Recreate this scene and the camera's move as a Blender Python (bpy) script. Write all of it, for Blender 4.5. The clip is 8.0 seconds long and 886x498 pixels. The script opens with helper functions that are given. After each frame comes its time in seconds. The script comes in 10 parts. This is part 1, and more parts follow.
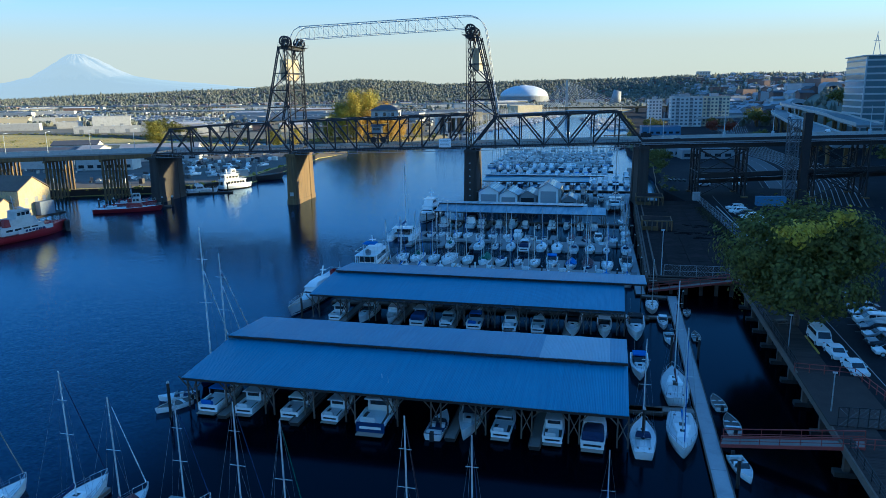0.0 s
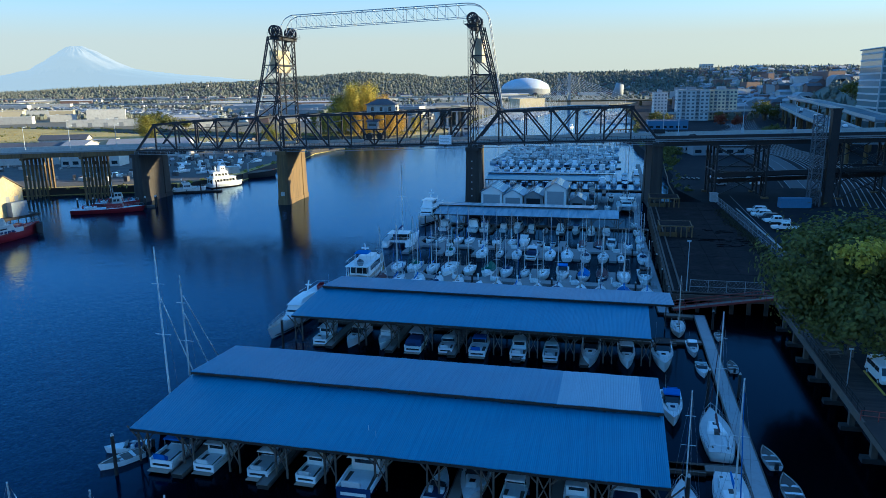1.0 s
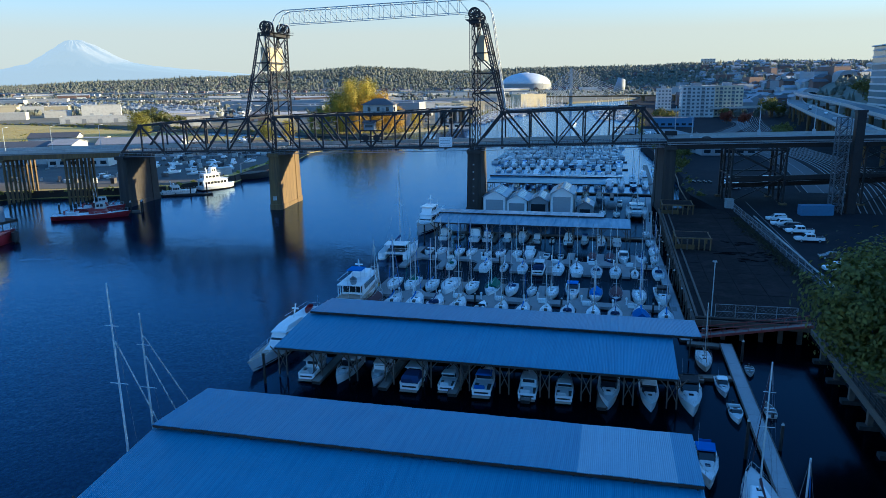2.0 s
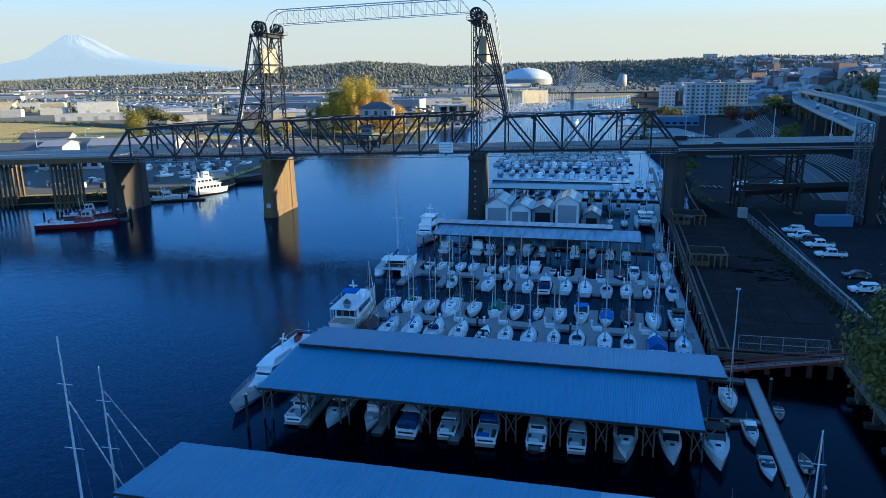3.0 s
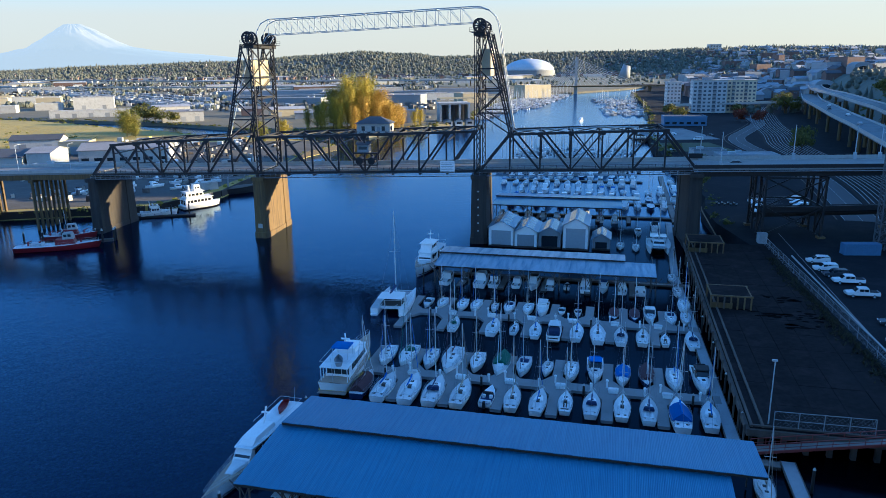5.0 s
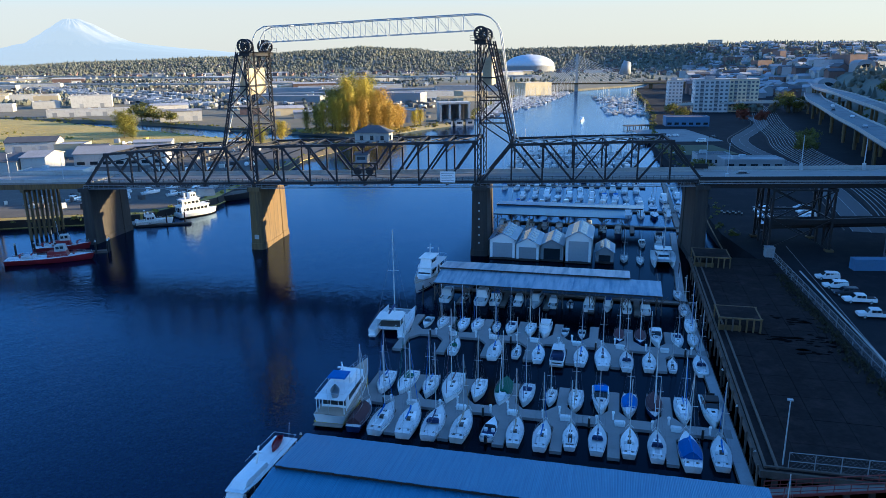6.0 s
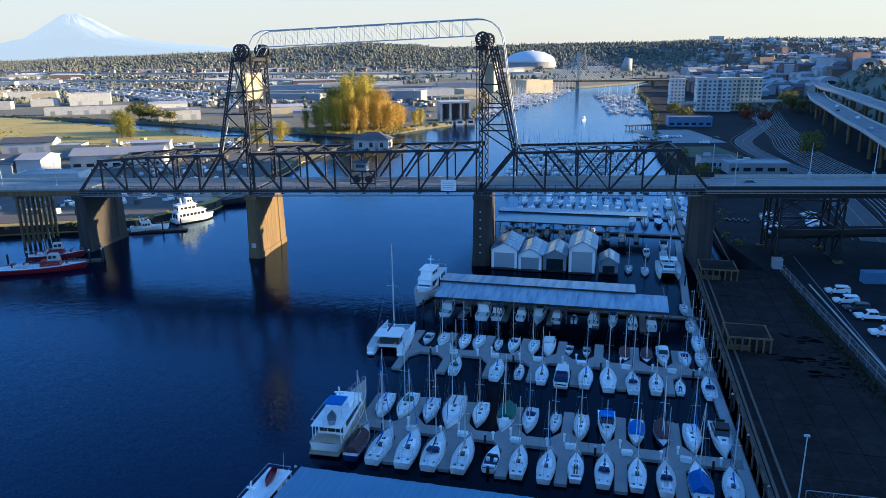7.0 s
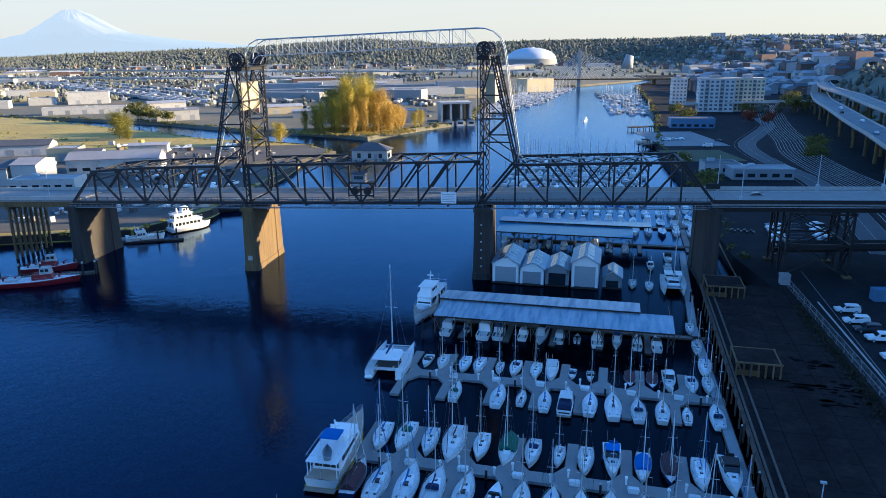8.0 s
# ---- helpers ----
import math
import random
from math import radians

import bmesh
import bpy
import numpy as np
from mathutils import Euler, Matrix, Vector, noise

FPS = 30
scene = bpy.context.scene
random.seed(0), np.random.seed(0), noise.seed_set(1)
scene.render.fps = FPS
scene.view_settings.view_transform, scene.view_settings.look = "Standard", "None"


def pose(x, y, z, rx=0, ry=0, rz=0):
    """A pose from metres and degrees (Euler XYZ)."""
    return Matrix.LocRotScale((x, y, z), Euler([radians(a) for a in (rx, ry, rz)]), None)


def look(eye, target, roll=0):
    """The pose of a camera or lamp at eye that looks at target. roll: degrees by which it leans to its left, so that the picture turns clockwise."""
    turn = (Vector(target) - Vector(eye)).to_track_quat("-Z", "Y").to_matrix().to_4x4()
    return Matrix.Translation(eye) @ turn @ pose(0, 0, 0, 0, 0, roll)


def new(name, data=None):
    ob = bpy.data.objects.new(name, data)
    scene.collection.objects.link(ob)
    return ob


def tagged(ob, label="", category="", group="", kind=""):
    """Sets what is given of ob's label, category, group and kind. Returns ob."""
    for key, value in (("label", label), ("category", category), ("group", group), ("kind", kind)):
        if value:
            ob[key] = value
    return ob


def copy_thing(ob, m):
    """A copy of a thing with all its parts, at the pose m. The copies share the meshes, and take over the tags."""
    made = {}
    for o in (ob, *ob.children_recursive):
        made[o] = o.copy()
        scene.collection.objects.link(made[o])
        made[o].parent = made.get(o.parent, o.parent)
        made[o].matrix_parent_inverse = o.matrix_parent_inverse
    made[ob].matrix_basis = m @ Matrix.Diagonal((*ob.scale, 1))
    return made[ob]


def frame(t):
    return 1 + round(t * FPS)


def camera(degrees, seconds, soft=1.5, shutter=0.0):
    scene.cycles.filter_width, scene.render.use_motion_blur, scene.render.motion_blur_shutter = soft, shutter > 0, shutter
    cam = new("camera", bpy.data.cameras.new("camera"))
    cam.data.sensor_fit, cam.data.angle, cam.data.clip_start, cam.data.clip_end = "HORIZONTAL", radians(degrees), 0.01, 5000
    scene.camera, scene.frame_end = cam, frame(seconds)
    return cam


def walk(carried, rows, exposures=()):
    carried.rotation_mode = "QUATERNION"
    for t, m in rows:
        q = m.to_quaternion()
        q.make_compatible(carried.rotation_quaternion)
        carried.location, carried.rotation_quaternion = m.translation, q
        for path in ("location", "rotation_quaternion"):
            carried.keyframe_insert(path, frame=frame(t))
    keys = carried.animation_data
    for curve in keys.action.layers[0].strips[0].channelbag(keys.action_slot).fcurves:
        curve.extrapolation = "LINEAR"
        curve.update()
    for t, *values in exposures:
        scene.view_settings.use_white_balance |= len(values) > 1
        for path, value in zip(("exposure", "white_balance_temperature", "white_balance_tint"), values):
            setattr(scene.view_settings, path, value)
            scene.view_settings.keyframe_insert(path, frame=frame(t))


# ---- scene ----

# ---------------------------------------------------------------- camera
cam = camera(63.8, 8.0, soft=0.65)
PATH = [
    (0, (0.162, 1.21, 36.525), (0.138, 3.163, 36.095), -0.8),
    (0.5, (0.203, 8.744, 36.449), (0.177, 10.695, 36.01), -0.8),
    (1, (0.190, 15.361, 36.69), (0.164, 17.31, 36.241), -0.77),
    (1.5, (0.120, 21.247, 37.288), (0.094, 23.194, 36.831), -0.74),
    (3, (0.047, 35.712, 40.284), (0.019, 37.654, 39.806), -0.73),
    (3.5, (0.020, 39.213, 41.645), (-0.009, 41.153, 41.16), -0.74),
    (4, (0.015, 42.349, 42.926), (-0.015, 44.288, 42.435), -0.71),
    (4.5, (0.060, 45.345, 44.79), (0.028, 47.281, 44.291), -0.7),
    (6, (-0.002, 52.949, 50.159), (-0.034, 54.88, 49.638), -0.7),
    (6.5, (-0.066, 55.165, 51.448), (-0.099, 57.094, 50.921), -0.68),
    (7, (-0.110, 57.458, 52.684), (-0.143, 59.386, 52.151), -0.64),
    (7.5, (-0.090, 59.889, 54.35), (-0.124, 61.815, 53.811), -0.62),
    (8, (-0.062, 62.148, 55.924), (-0.096, 64.073, 55.38), -0.6),
]
EXPOSURES = [(0.0, 1.35, 4600, 8), (1.5, 1.38, 4650, 10), (3.0, 1.45, 4750, 14), (4.5, 1.51, 4800, 16), (6.0, 1.58, 4880, 18), (8.0, 1.63, 4930, 20)]
walk(cam, [(t, look(eye, target, roll)) for t, eye, target, roll in PATH], EXPOSURES)

# ---------------------------------------------------------------- sky and sun
SUN_AZ, SUN_EL = 8.0, 10.0  # degrees from +x towards +y, and above the horizon
world = bpy.data.worlds.new("sky")
scene.world = world
world.use_nodes = True
wn, wl = world.node_tree.nodes, world.node_tree.links
wn.clear()
sky = wn.new("ShaderNodeTexSky")
sky.sky_type, sky.sun_disc = "NISHITA", False
sky.sun_elevation, sky.sun_rotation = radians(SUN_EL), radians(90 - SUN_AZ)
sky.altitude, sky.air_density, sky.dust_density, sky.ozone_density = 0, 1.0, 1.0, 2.4
back = wn.new("ShaderNodeBackground")
back.inputs["Strength"].default_value = 0.112
out = wn.new("ShaderNodeOutputWorld")
# thin cloud bands, drawn out along the horizon
co = wn.new("ShaderNodeTexCoord")
mp = wn.new("ShaderNodeMapping")
mp.inputs["Scale"].default_value = (2.4, 2.4, 22.0)
cn = wn.new("ShaderNodeTexNoise")
cn.inputs["Scale"].default_value, cn.inputs["Detail"].default_value = 2.1, 6
cr = wn.new("ShaderNodeValToRGB")
cr.color_ramp.elements[0].position, cr.color_ramp.elements[1].position = 0.64, 0.82
cr.color_ramp.elements[1].color = (0.55, 0.55, 0.55, 1)
cm = wn.new("ShaderNodeMix")
cm.data_type = "RGBA"
wl.new(co.outputs["Generated"], mp.inputs["Vector"])
wl.new(mp.outputs["Vector"], cn.inputs["Vector"])
wl.new(cn.outputs["Fac"], cr.inputs["Fac"])
wl.new(cr.outputs["Color"], cm.inputs["Factor"])
tone = wn.new("ShaderNodeMix")  # a clear, deep blue evening sky overhead
tone.data_type, tone.blend_type = "RGBA", "MULTIPLY"
tone.inputs["Factor"].default_value = 1.0
tone.inputs["B"].default_value = (0.745, 1.015, 1.13, 1)
wl.new(sky.outputs["Color"], tone.inputs["A"])
wl.new(tone.outputs["Result"], cm.inputs["A"])
cm.inputs["B"].default_value = (3.2, 3.1, 3.2, 1)
# pale evening haze low all round the horizon
sx = wn.new("ShaderNodeSeparateXYZ")
hz = wn.new("ShaderNodeValToRGB")
hz.color_ramp.elements[0].color, hz.color_ramp.elements[1].color = (0.9, 0.9, 0.9, 1), (0, 0, 0, 1)
hz.color_ramp.elements[1].position = 0.26
for at, amount in ((0.06, 0.90), (0.105, 0.52), (0.16, 0.14)):
    step = hz.color_ramp.elements.new(at)
    step.color = (amount, amount, amount, 1)
hm = wn.new("ShaderNodeMix")
hm.data_type = "RGBA"
wl.new(co.outputs["Generated"], sx.inputs["Vector"])
wl.new(sx.outputs["Z"], hz.inputs["Fac"])
wl.new(hz.outputs["Color"], hm.inputs["Factor"])
wl.new(cm.outputs["Result"], hm.inputs["A"])
# the haze is warmer towards the sun
warm = wn.new("ShaderNodeMapRange")
warm.inputs["From Min"].default_value, warm.inputs["From Max"].default_value = -0.6, 0.4
hc = wn.new("ShaderNodeMix")
hc.data_type = "RGBA"
hc.inputs["A"].default_value, hc.inputs["B"].default_value = (2.72, 2.42, 1.62, 1), (2.86, 2.44, 1.48, 1)
wl.new(sx.outputs["X"], warm.inputs["Value"])
wl.new(warm.outputs["Result"], hc.inputs["Factor"])
wl.new(hc.outputs["Result"], hm.inputs["B"])
wl.new(hm.outputs["Result"], back.inputs["Color"])
wl.new(back.outputs["Background"], out.inputs["Surface"])

lamp = bpy.data.lights.new("sun", "SUN")
lamp.energy, lamp.angle, lamp.color = 6.0, radians(0.6), (1.0, 0.68, 0.26)
SUN_DIR = Vector((math.cos(radians(SUN_EL)) * math.cos(radians(SUN_AZ)), math.cos(radians(SUN_EL)) * math.sin(radians(SUN_AZ)), math.sin(radians(SUN_EL))))
new("sun", lamp).matrix_world = look(SUN_DIR * 900, (0, 0, 0))

# ---------------------------------------------------------------- helpers


class Geo:
    """Collects faces for one mesh."""

    def __init__(self):
        self.v, self.f = [], []

    def add(self, verts, faces):
        n = len(self.v)
        self.v.extend(tuple(p) for p in verts)
        self.f.extend(tuple(i + n for i in f) for f in faces)
        return self

    def box(self, a, b, m=None):
        """An upright box from corner a to corner b."""
        vs = [Vector((x, y, z)) for z in (a[2], b[2]) for x, y in ((a[0], a[1]), (b[0], a[1]), (b[0], b[1]), (a[0], b[1]))]
        if m is not None:
            vs = [m @ p for p in vs]
        return self.add(vs, [(3, 2, 1, 0), (4, 5, 6, 7), (0, 1, 5, 4), (1, 2, 6, 5), (2, 3, 7, 6), (3, 0, 4, 7)])

    def beam(self, a, b, w, h=None):
        """A bar from a to b, w wide and h deep."""
        h = h or w
        a, b = Vector(a), Vector(b)
        d = (b - a).normalized()
        side = d.cross(Vector((0, 0, 1)))
        if side.length < 0.01:
            side = Vector((1, 0, 0))
        side.normalize()
        up = side.cross(d).normalized()
        vs = [e + side * (sx * w / 2) + up * (sz * h / 2) for e in (a, b) for sx, sz in ((-1, -1), (1, -1), (1, 1), (-1, 1))]
        return self.add(vs, [(0, 1, 2, 3), (7, 6, 5, 4), (4, 5, 1, 0), (5, 6, 2, 1), (6, 7, 3, 2), (7, 4, 0, 3)])

    def tube(self, a, b, r, r2=None, n=8):
        r2 = r if r2 is None else r2
        a, b = Vector(a), Vector(b)
        d = (b - a).normalized()
        side = d.cross(Vector((0.13, 0.31, 1)))
        if side.length < 0.3:
            side = d.cross(Vector((1, 0, 0)))
        side.normalize()
        up = side.cross(d)
        vs = [e + (side * math.cos(2 * math.pi * i / n) + up * math.sin(2 * math.pi * i / n)) * q for e, q in ((a, r), (b, r2)) for i in range(n)]
        fs = [(i, (i + 1) % n, n + (i + 1) % n, n + i) for i in range(n)]
        return self.add(vs, fs + [tuple(range(n - 1, -1, -1)), tuple(range(n, 2 * n))])

    def prism(self, poly, z0, z1):
        n = len(poly)
        vs = [(x, y, z0) for x, y in poly] + [(x, y, z1) for x, y in poly]
        return self.add(vs, [(i, (i + 1) % n, n + (i + 1) % n, n + i) for i in range(n)] + [tuple(range(n - 1, -1, -1)), tuple(range(n, 2 * n))])

    def loft(self, rings, ring_closed=True, caps=True):
        n = len(rings[0])
        vs = [p for r in rings for p in r]
        fs = []
        for k in range(len(rings) - 1):
            for i in range(n if ring_closed else n - 1):
                j = (i + 1) % n
                fs.append((k * n + i, k * n + j, (k + 1) * n + j, (k + 1) * n + i))
        if caps:
            fs.append(tuple(range(n - 1, -1, -1)))
            fs.append(tuple(range((len(rings) - 1) * n, len(rings) * n)))
        return self.add(vs, fs)

    def gable(self, a, b, z0, z1, rise, along="x", over=0.4):
        """A gabled roof slab over the rectangle a..b; z0 eaves, z1 thickness."""
        x0, y0, x1, y1 = a[0] - over, a[1] - over, b[0] + over, b[1] + over
        t = z1
        if along == "x":
            ym = (y0 + y1) / 2
            prof = [(y0, z0), (ym, z0 + rise), (y1, z0), (y1, z0 + t), (ym, z0 + rise + t), (y0, z0 + t)]
            rings = [[(x, y, z) for y, z in prof] for x in (x0, x1)]
        else:
            xm = (x0 + x1) / 2
            prof = [(x0, z0), (xm, z0 + rise), (x1, z0), (x1, z0 + t), (xm, z0 + rise + t), (x0, z0 + t)]
            rings = [[(x, y, z) for x, z in prof] for y in (y1, y0)]
        return self.loft(rings)

    def gable_walls(self, a, b, z0, z1, rise, along="x"):
        """Walls of a gabled house from ground to roof."""
        x0, y0, x1, y1 = a[0], a[1], b[0], b[1]
        if along == "x":
            ym = (y0 + y1) / 2
            prof = [(y0, z0), (y1, z0), (y1, z1), (ym, z1 + rise), (y0, z1)]
            rings = [[(x, y, z) for y, z in prof] for x in (x0, x1)]
        else:
            xm = (x0 + x1) / 2
            prof = [(x0, z0), (x1, z0), (x1, z1), (xm, z1 + rise), (x0, z1)]
            rings = [[(x, y, z) for x, z in prof] for y in (y1, y0)]
        return self.loft(rings)

    def mesh(self, name, smooth=False):
        me = bpy.data.meshes.new(name)
        me.from_pydata(self.v, [], self.f)
        if smooth:
            me.shade_smooth()
        me.update()
        return me


def fix_normals(me):
    bm = bmesh.new()
    bm.from_mesh(me)
    bmesh.ops.recalc_face_normals(bm, faces=bm.faces)
    bm.to_mesh(me)
    bm.free()


def part(name, geo, material, parent, label="", smooth=False, m=None):
    """One mesh object under a thing or a part."""
    me = geo if isinstance(geo, bpy.types.Mesh) else geo.mesh(name, smooth)
    if isinstance(geo, Geo):
        fix_normals(me)
        me.materials.append(material)
    ob = new(name, me)
    ob.parent = parent
    if m is not None:
        ob.matrix_basis = m
    return tagged(ob, label)


def thing(name, label, category, m=None, group="", kind=""):
    """An empty at a thing's base."""
    ob = new(name)
    ob.empty_display_size = 0.3
    if m is not None:
        ob.matrix_basis = m
    return tagged(ob, label, category, group, kind)


def solid(name, geo, material, label, category, m=None, group="", kind="", smooth=False):
    """A thing that is one mesh."""
    me = geo.mesh(name, smooth)
    fix_normals(me)
    me.materials.append(material)
    ob = new(name, me)
    if m is not None:
        ob.matrix_basis = m
    return tagged(ob, label, category, group, kind)


rng = random.Random(7)
MARINA = pose(0, 0, 0, 0, 0, -12.8)  # the marina's own grid: p along the rows, q up the waterway


def mar(p, q, z=0.0, turn=0.0):
    """A pose on the marina's grid. turn: degrees, 0 looks up the waterway."""
    return MARINA @ pose(p, q, z, 0, 0, turn)


def mxy(p, q, z=0.0):
    return MARINA @ Vector((p, q, z))

# ---------------------------------------------------------------- materials


def mat(name, rgb, rough=0.6, metal=0.0, var=0.18, big=0.25, fine=6.0, bump=0.15, rand=0.0, stain=None, stain_amount=0.5, island=0.0, spec=0.5, coords="Object"):
    """A surface with two scales of variation, stains, and an optional change from piece to piece."""
    m = bpy.data.materials.new(name)
    m.use_nodes = True
    n, l = m.node_tree.nodes, m.node_tree.links
    b = n["Principled BSDF"]
    b.inputs["Roughness"].default_value, b.inputs["Metallic"].default_value = rough, metal
    b.inputs["Specular IOR Level"].default_value = spec
    tc = n.new("ShaderNodeTexCoord")
    a1, a2 = n.new("ShaderNodeTexNoise"), n.new("ShaderNodeTexNoise")
    a1.inputs["Scale"].default_value, a1.inputs["Detail"].default_value = big, 5
    a2.inputs["Scale"].default_value, a2.inputs["Detail"].default_value = fine, 4
    l.new(tc.outputs[coords], a1.inputs["Vector"])
    l.new(tc.outputs[coords], a2.inputs["Vector"])
    add = n.new("ShaderNodeMath")
    add.operation = "ADD"
    l.new(a1.outputs["Fac"], add.inputs[0])
    l.new(a2.outputs["Fac"], add.inputs[1])
    mr = n.new("ShaderNodeMapRange")
    mr.inputs["From Min"].default_value, mr.inputs["From Max"].default_value = 0.55, 1.45
    mr.inputs["To Min"].default_value, mr.inputs["To Max"].default_value = 1 - var, 1 + var
    l.new(add.outputs[0], mr.inputs["Value"])
    last = mr.outputs["Result"]
    if rand or island:
        src = n.new("ShaderNodeObjectInfo") if rand else n.new("ShaderNodeNewGeometry")
        r2 = n.new("ShaderNodeMapRange")
        k = rand or island
        r2.inputs["To Min"].default_value, r2.inputs["To Max"].default_value = 1 - k, 1 + k
        l.new(src.outputs["Random" if rand else "Random Per Island"], r2.inputs["Value"])
        mul = n.new("ShaderNodeMath")
        mul.operation = "MULTIPLY"
        l.new(last, mul.inputs[0])
        l.new(r2.outputs["Result"], mul.inputs[1])
        last = mul.outputs[0]
    vm = n.new("ShaderNodeVectorMath")
    vm.operation = "SCALE"
    vm.inputs[0].default_value = rgb
    l.new(last, vm.inputs["Scale"])
    col = vm.outputs["Vector"]
    if stain:
        a3 = n.new("ShaderNodeTexNoise")
        a3.inputs["Scale"].default_value, a3.inputs["Detail"].default_value, a3.inputs["Roughness"].default_value = big * 2.7, 8, 0.7
        l.new(tc.outputs[coords], a3.inputs["Vector"])
        r3 = n.new("ShaderNodeMapRange")
        r3.inputs["From Min"].default_value, r3.inputs["From Max"].default_value = 0.5, 0.68
        r3.inputs["To Max"].default_value = stain_amount
        l.new(a3.outputs["Fac"], r3.inputs["Value"])
        mx = n.new("ShaderNodeMix")
        mx.data_type = "RGBA"
        l.new(r3.outputs["Result"], mx.inputs["Factor"])
        l.new(col, mx.inputs["A"])
        mx.inputs["B"].default_value = (*stain, 1)
        col = mx.outputs["Result"]
    l.new(col, b.inputs["Base Color"])
    if bump:
        bp = n.new("ShaderNodeBump")
        bp.inputs["Strength"].default_value, bp.inputs["Distance"].default_value = bump, 0.03
        l.new(a2.outputs["Fac"], bp.inputs["Height"])
        l.new(bp.outputs["Normal"], b.inputs["Normal"])
    return m


def water_mat():
    m = bpy.data.materials.new("water")
    m.use_nodes = True
    n, l = m.node_tree.nodes, m.node_tree.links
    b = n["Principled BSDF"]
    b.inputs["Roughness"].default_value, b.inputs["Specular IOR Level"].default_value = 0.9, 0.0
    tc = n.new("ShaderNodeTexCoord")
    heights = []
    for scale, amount in ((1.6, 0.22), (0.45, 0.5), (0.09, 0.6)):
        t = n.new("ShaderNodeTexNoise")
        t.inputs["Scale"].default_value, t.inputs["Detail"].default_value = scale, 3
        l.new(tc.outputs["Object"], t.inputs["Vector"])
        k = n.new("ShaderNodeMath")
        k.operation = "MULTIPLY"
        k.inputs[1].default_value = amount
        l.new(t.outputs["Fac"], k.inputs[0])
        heights.append(k.outputs[0])
    s1, s2 = n.new("ShaderNodeMath"), n.new("ShaderNodeMath")
    l.new(heights[0], s1.inputs[0])
    l.new(heights[1], s1.inputs[1])
    l.new(s1.outputs[0], s2.inputs[0])
    l.new(heights[2], s2.inputs[1])
    # calm patches and wind patches
    w = n.new("ShaderNodeTexNoise")
    w.inputs["Scale"].default_value, w.inputs["Detail"].default_value = 0.012, 3
    l.new(tc.outputs["Object"], w.inputs["Vector"])
    wr = n.new("ShaderNodeMapRange")
    wr.inputs["From Min"].default_value, wr.inputs["From Max"].default_value = 0.4, 0.62
    wr.inputs["To Min"].default_value, wr.inputs["To Max"].default_value = 0.14, 0.30
    l.new(w.outputs["Fac"], wr.inputs["Value"])
    bp = n.new("ShaderNodeBump")
    bp.inputs["Distance"].default_value = 0.35
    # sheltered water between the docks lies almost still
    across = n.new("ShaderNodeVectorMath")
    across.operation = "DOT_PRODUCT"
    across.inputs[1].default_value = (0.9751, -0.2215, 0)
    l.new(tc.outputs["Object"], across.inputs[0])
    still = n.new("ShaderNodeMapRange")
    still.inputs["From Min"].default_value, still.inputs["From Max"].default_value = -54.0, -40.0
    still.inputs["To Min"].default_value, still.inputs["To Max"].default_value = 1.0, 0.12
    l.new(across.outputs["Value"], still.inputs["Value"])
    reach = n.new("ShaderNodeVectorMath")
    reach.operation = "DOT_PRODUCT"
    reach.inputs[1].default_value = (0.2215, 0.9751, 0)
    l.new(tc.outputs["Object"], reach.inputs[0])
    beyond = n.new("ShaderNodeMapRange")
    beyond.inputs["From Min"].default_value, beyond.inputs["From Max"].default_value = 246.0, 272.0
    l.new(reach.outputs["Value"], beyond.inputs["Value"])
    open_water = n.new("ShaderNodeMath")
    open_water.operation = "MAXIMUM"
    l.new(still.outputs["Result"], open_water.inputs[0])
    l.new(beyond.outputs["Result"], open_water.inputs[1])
    # shade between the docks is put in as near-black, dull water; channel stays blue
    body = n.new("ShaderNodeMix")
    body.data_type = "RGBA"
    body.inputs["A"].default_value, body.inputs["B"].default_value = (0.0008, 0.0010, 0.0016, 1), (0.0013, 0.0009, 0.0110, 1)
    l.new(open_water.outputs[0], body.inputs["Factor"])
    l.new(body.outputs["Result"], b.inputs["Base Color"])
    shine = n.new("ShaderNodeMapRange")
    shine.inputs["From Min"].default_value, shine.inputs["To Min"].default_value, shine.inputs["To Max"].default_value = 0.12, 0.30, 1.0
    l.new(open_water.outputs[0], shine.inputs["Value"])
    # the blue of the higher sky is put into the reflection's tint
    gloss = n.new("ShaderNodeBsdfGlossy")
    gloss.inputs["Color"].default_value, gloss.inputs["Roughness"].default_value = (0.51, 0.71, 1.0, 1), 0.13
    fresnel = n.new("ShaderNodeFresnel")
    fresnel.inputs["IOR"].default_value = 1.36
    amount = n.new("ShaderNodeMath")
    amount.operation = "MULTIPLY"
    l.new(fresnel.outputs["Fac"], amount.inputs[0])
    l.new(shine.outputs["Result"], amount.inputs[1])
    both = n.new("ShaderNodeMixShader")
    l.new(amount.outputs[0], both.inputs["Fac"])
    l.new(b.outputs["BSDF"], both.inputs[1])
    l.new(gloss.outputs["BSDF"], both.inputs[2])
    l.new(both.outputs["Shader"], n["Material Output"].inputs["Surface"])
    calm = n.new("ShaderNodeMath")
    calm.operation = "MULTIPLY"
    l.new(wr.outputs["Result"], calm.inputs[0])
    l.new(open_water.outputs[0], calm.inputs[1])
    l.new(calm.outputs[0], bp.inputs["Strength"])
    # small wavelets tilt the surface at any distance
    ripple = n.new("ShaderNodeTexNoise")
    ripple.inputs["Scale"].default_value, ripple.inputs["Detail"].default_value = 2.6, 2
    l.new(tc.outputs["Object"], ripple.inputs["Vector"])
    centre = n.new("ShaderNodeVectorMath")
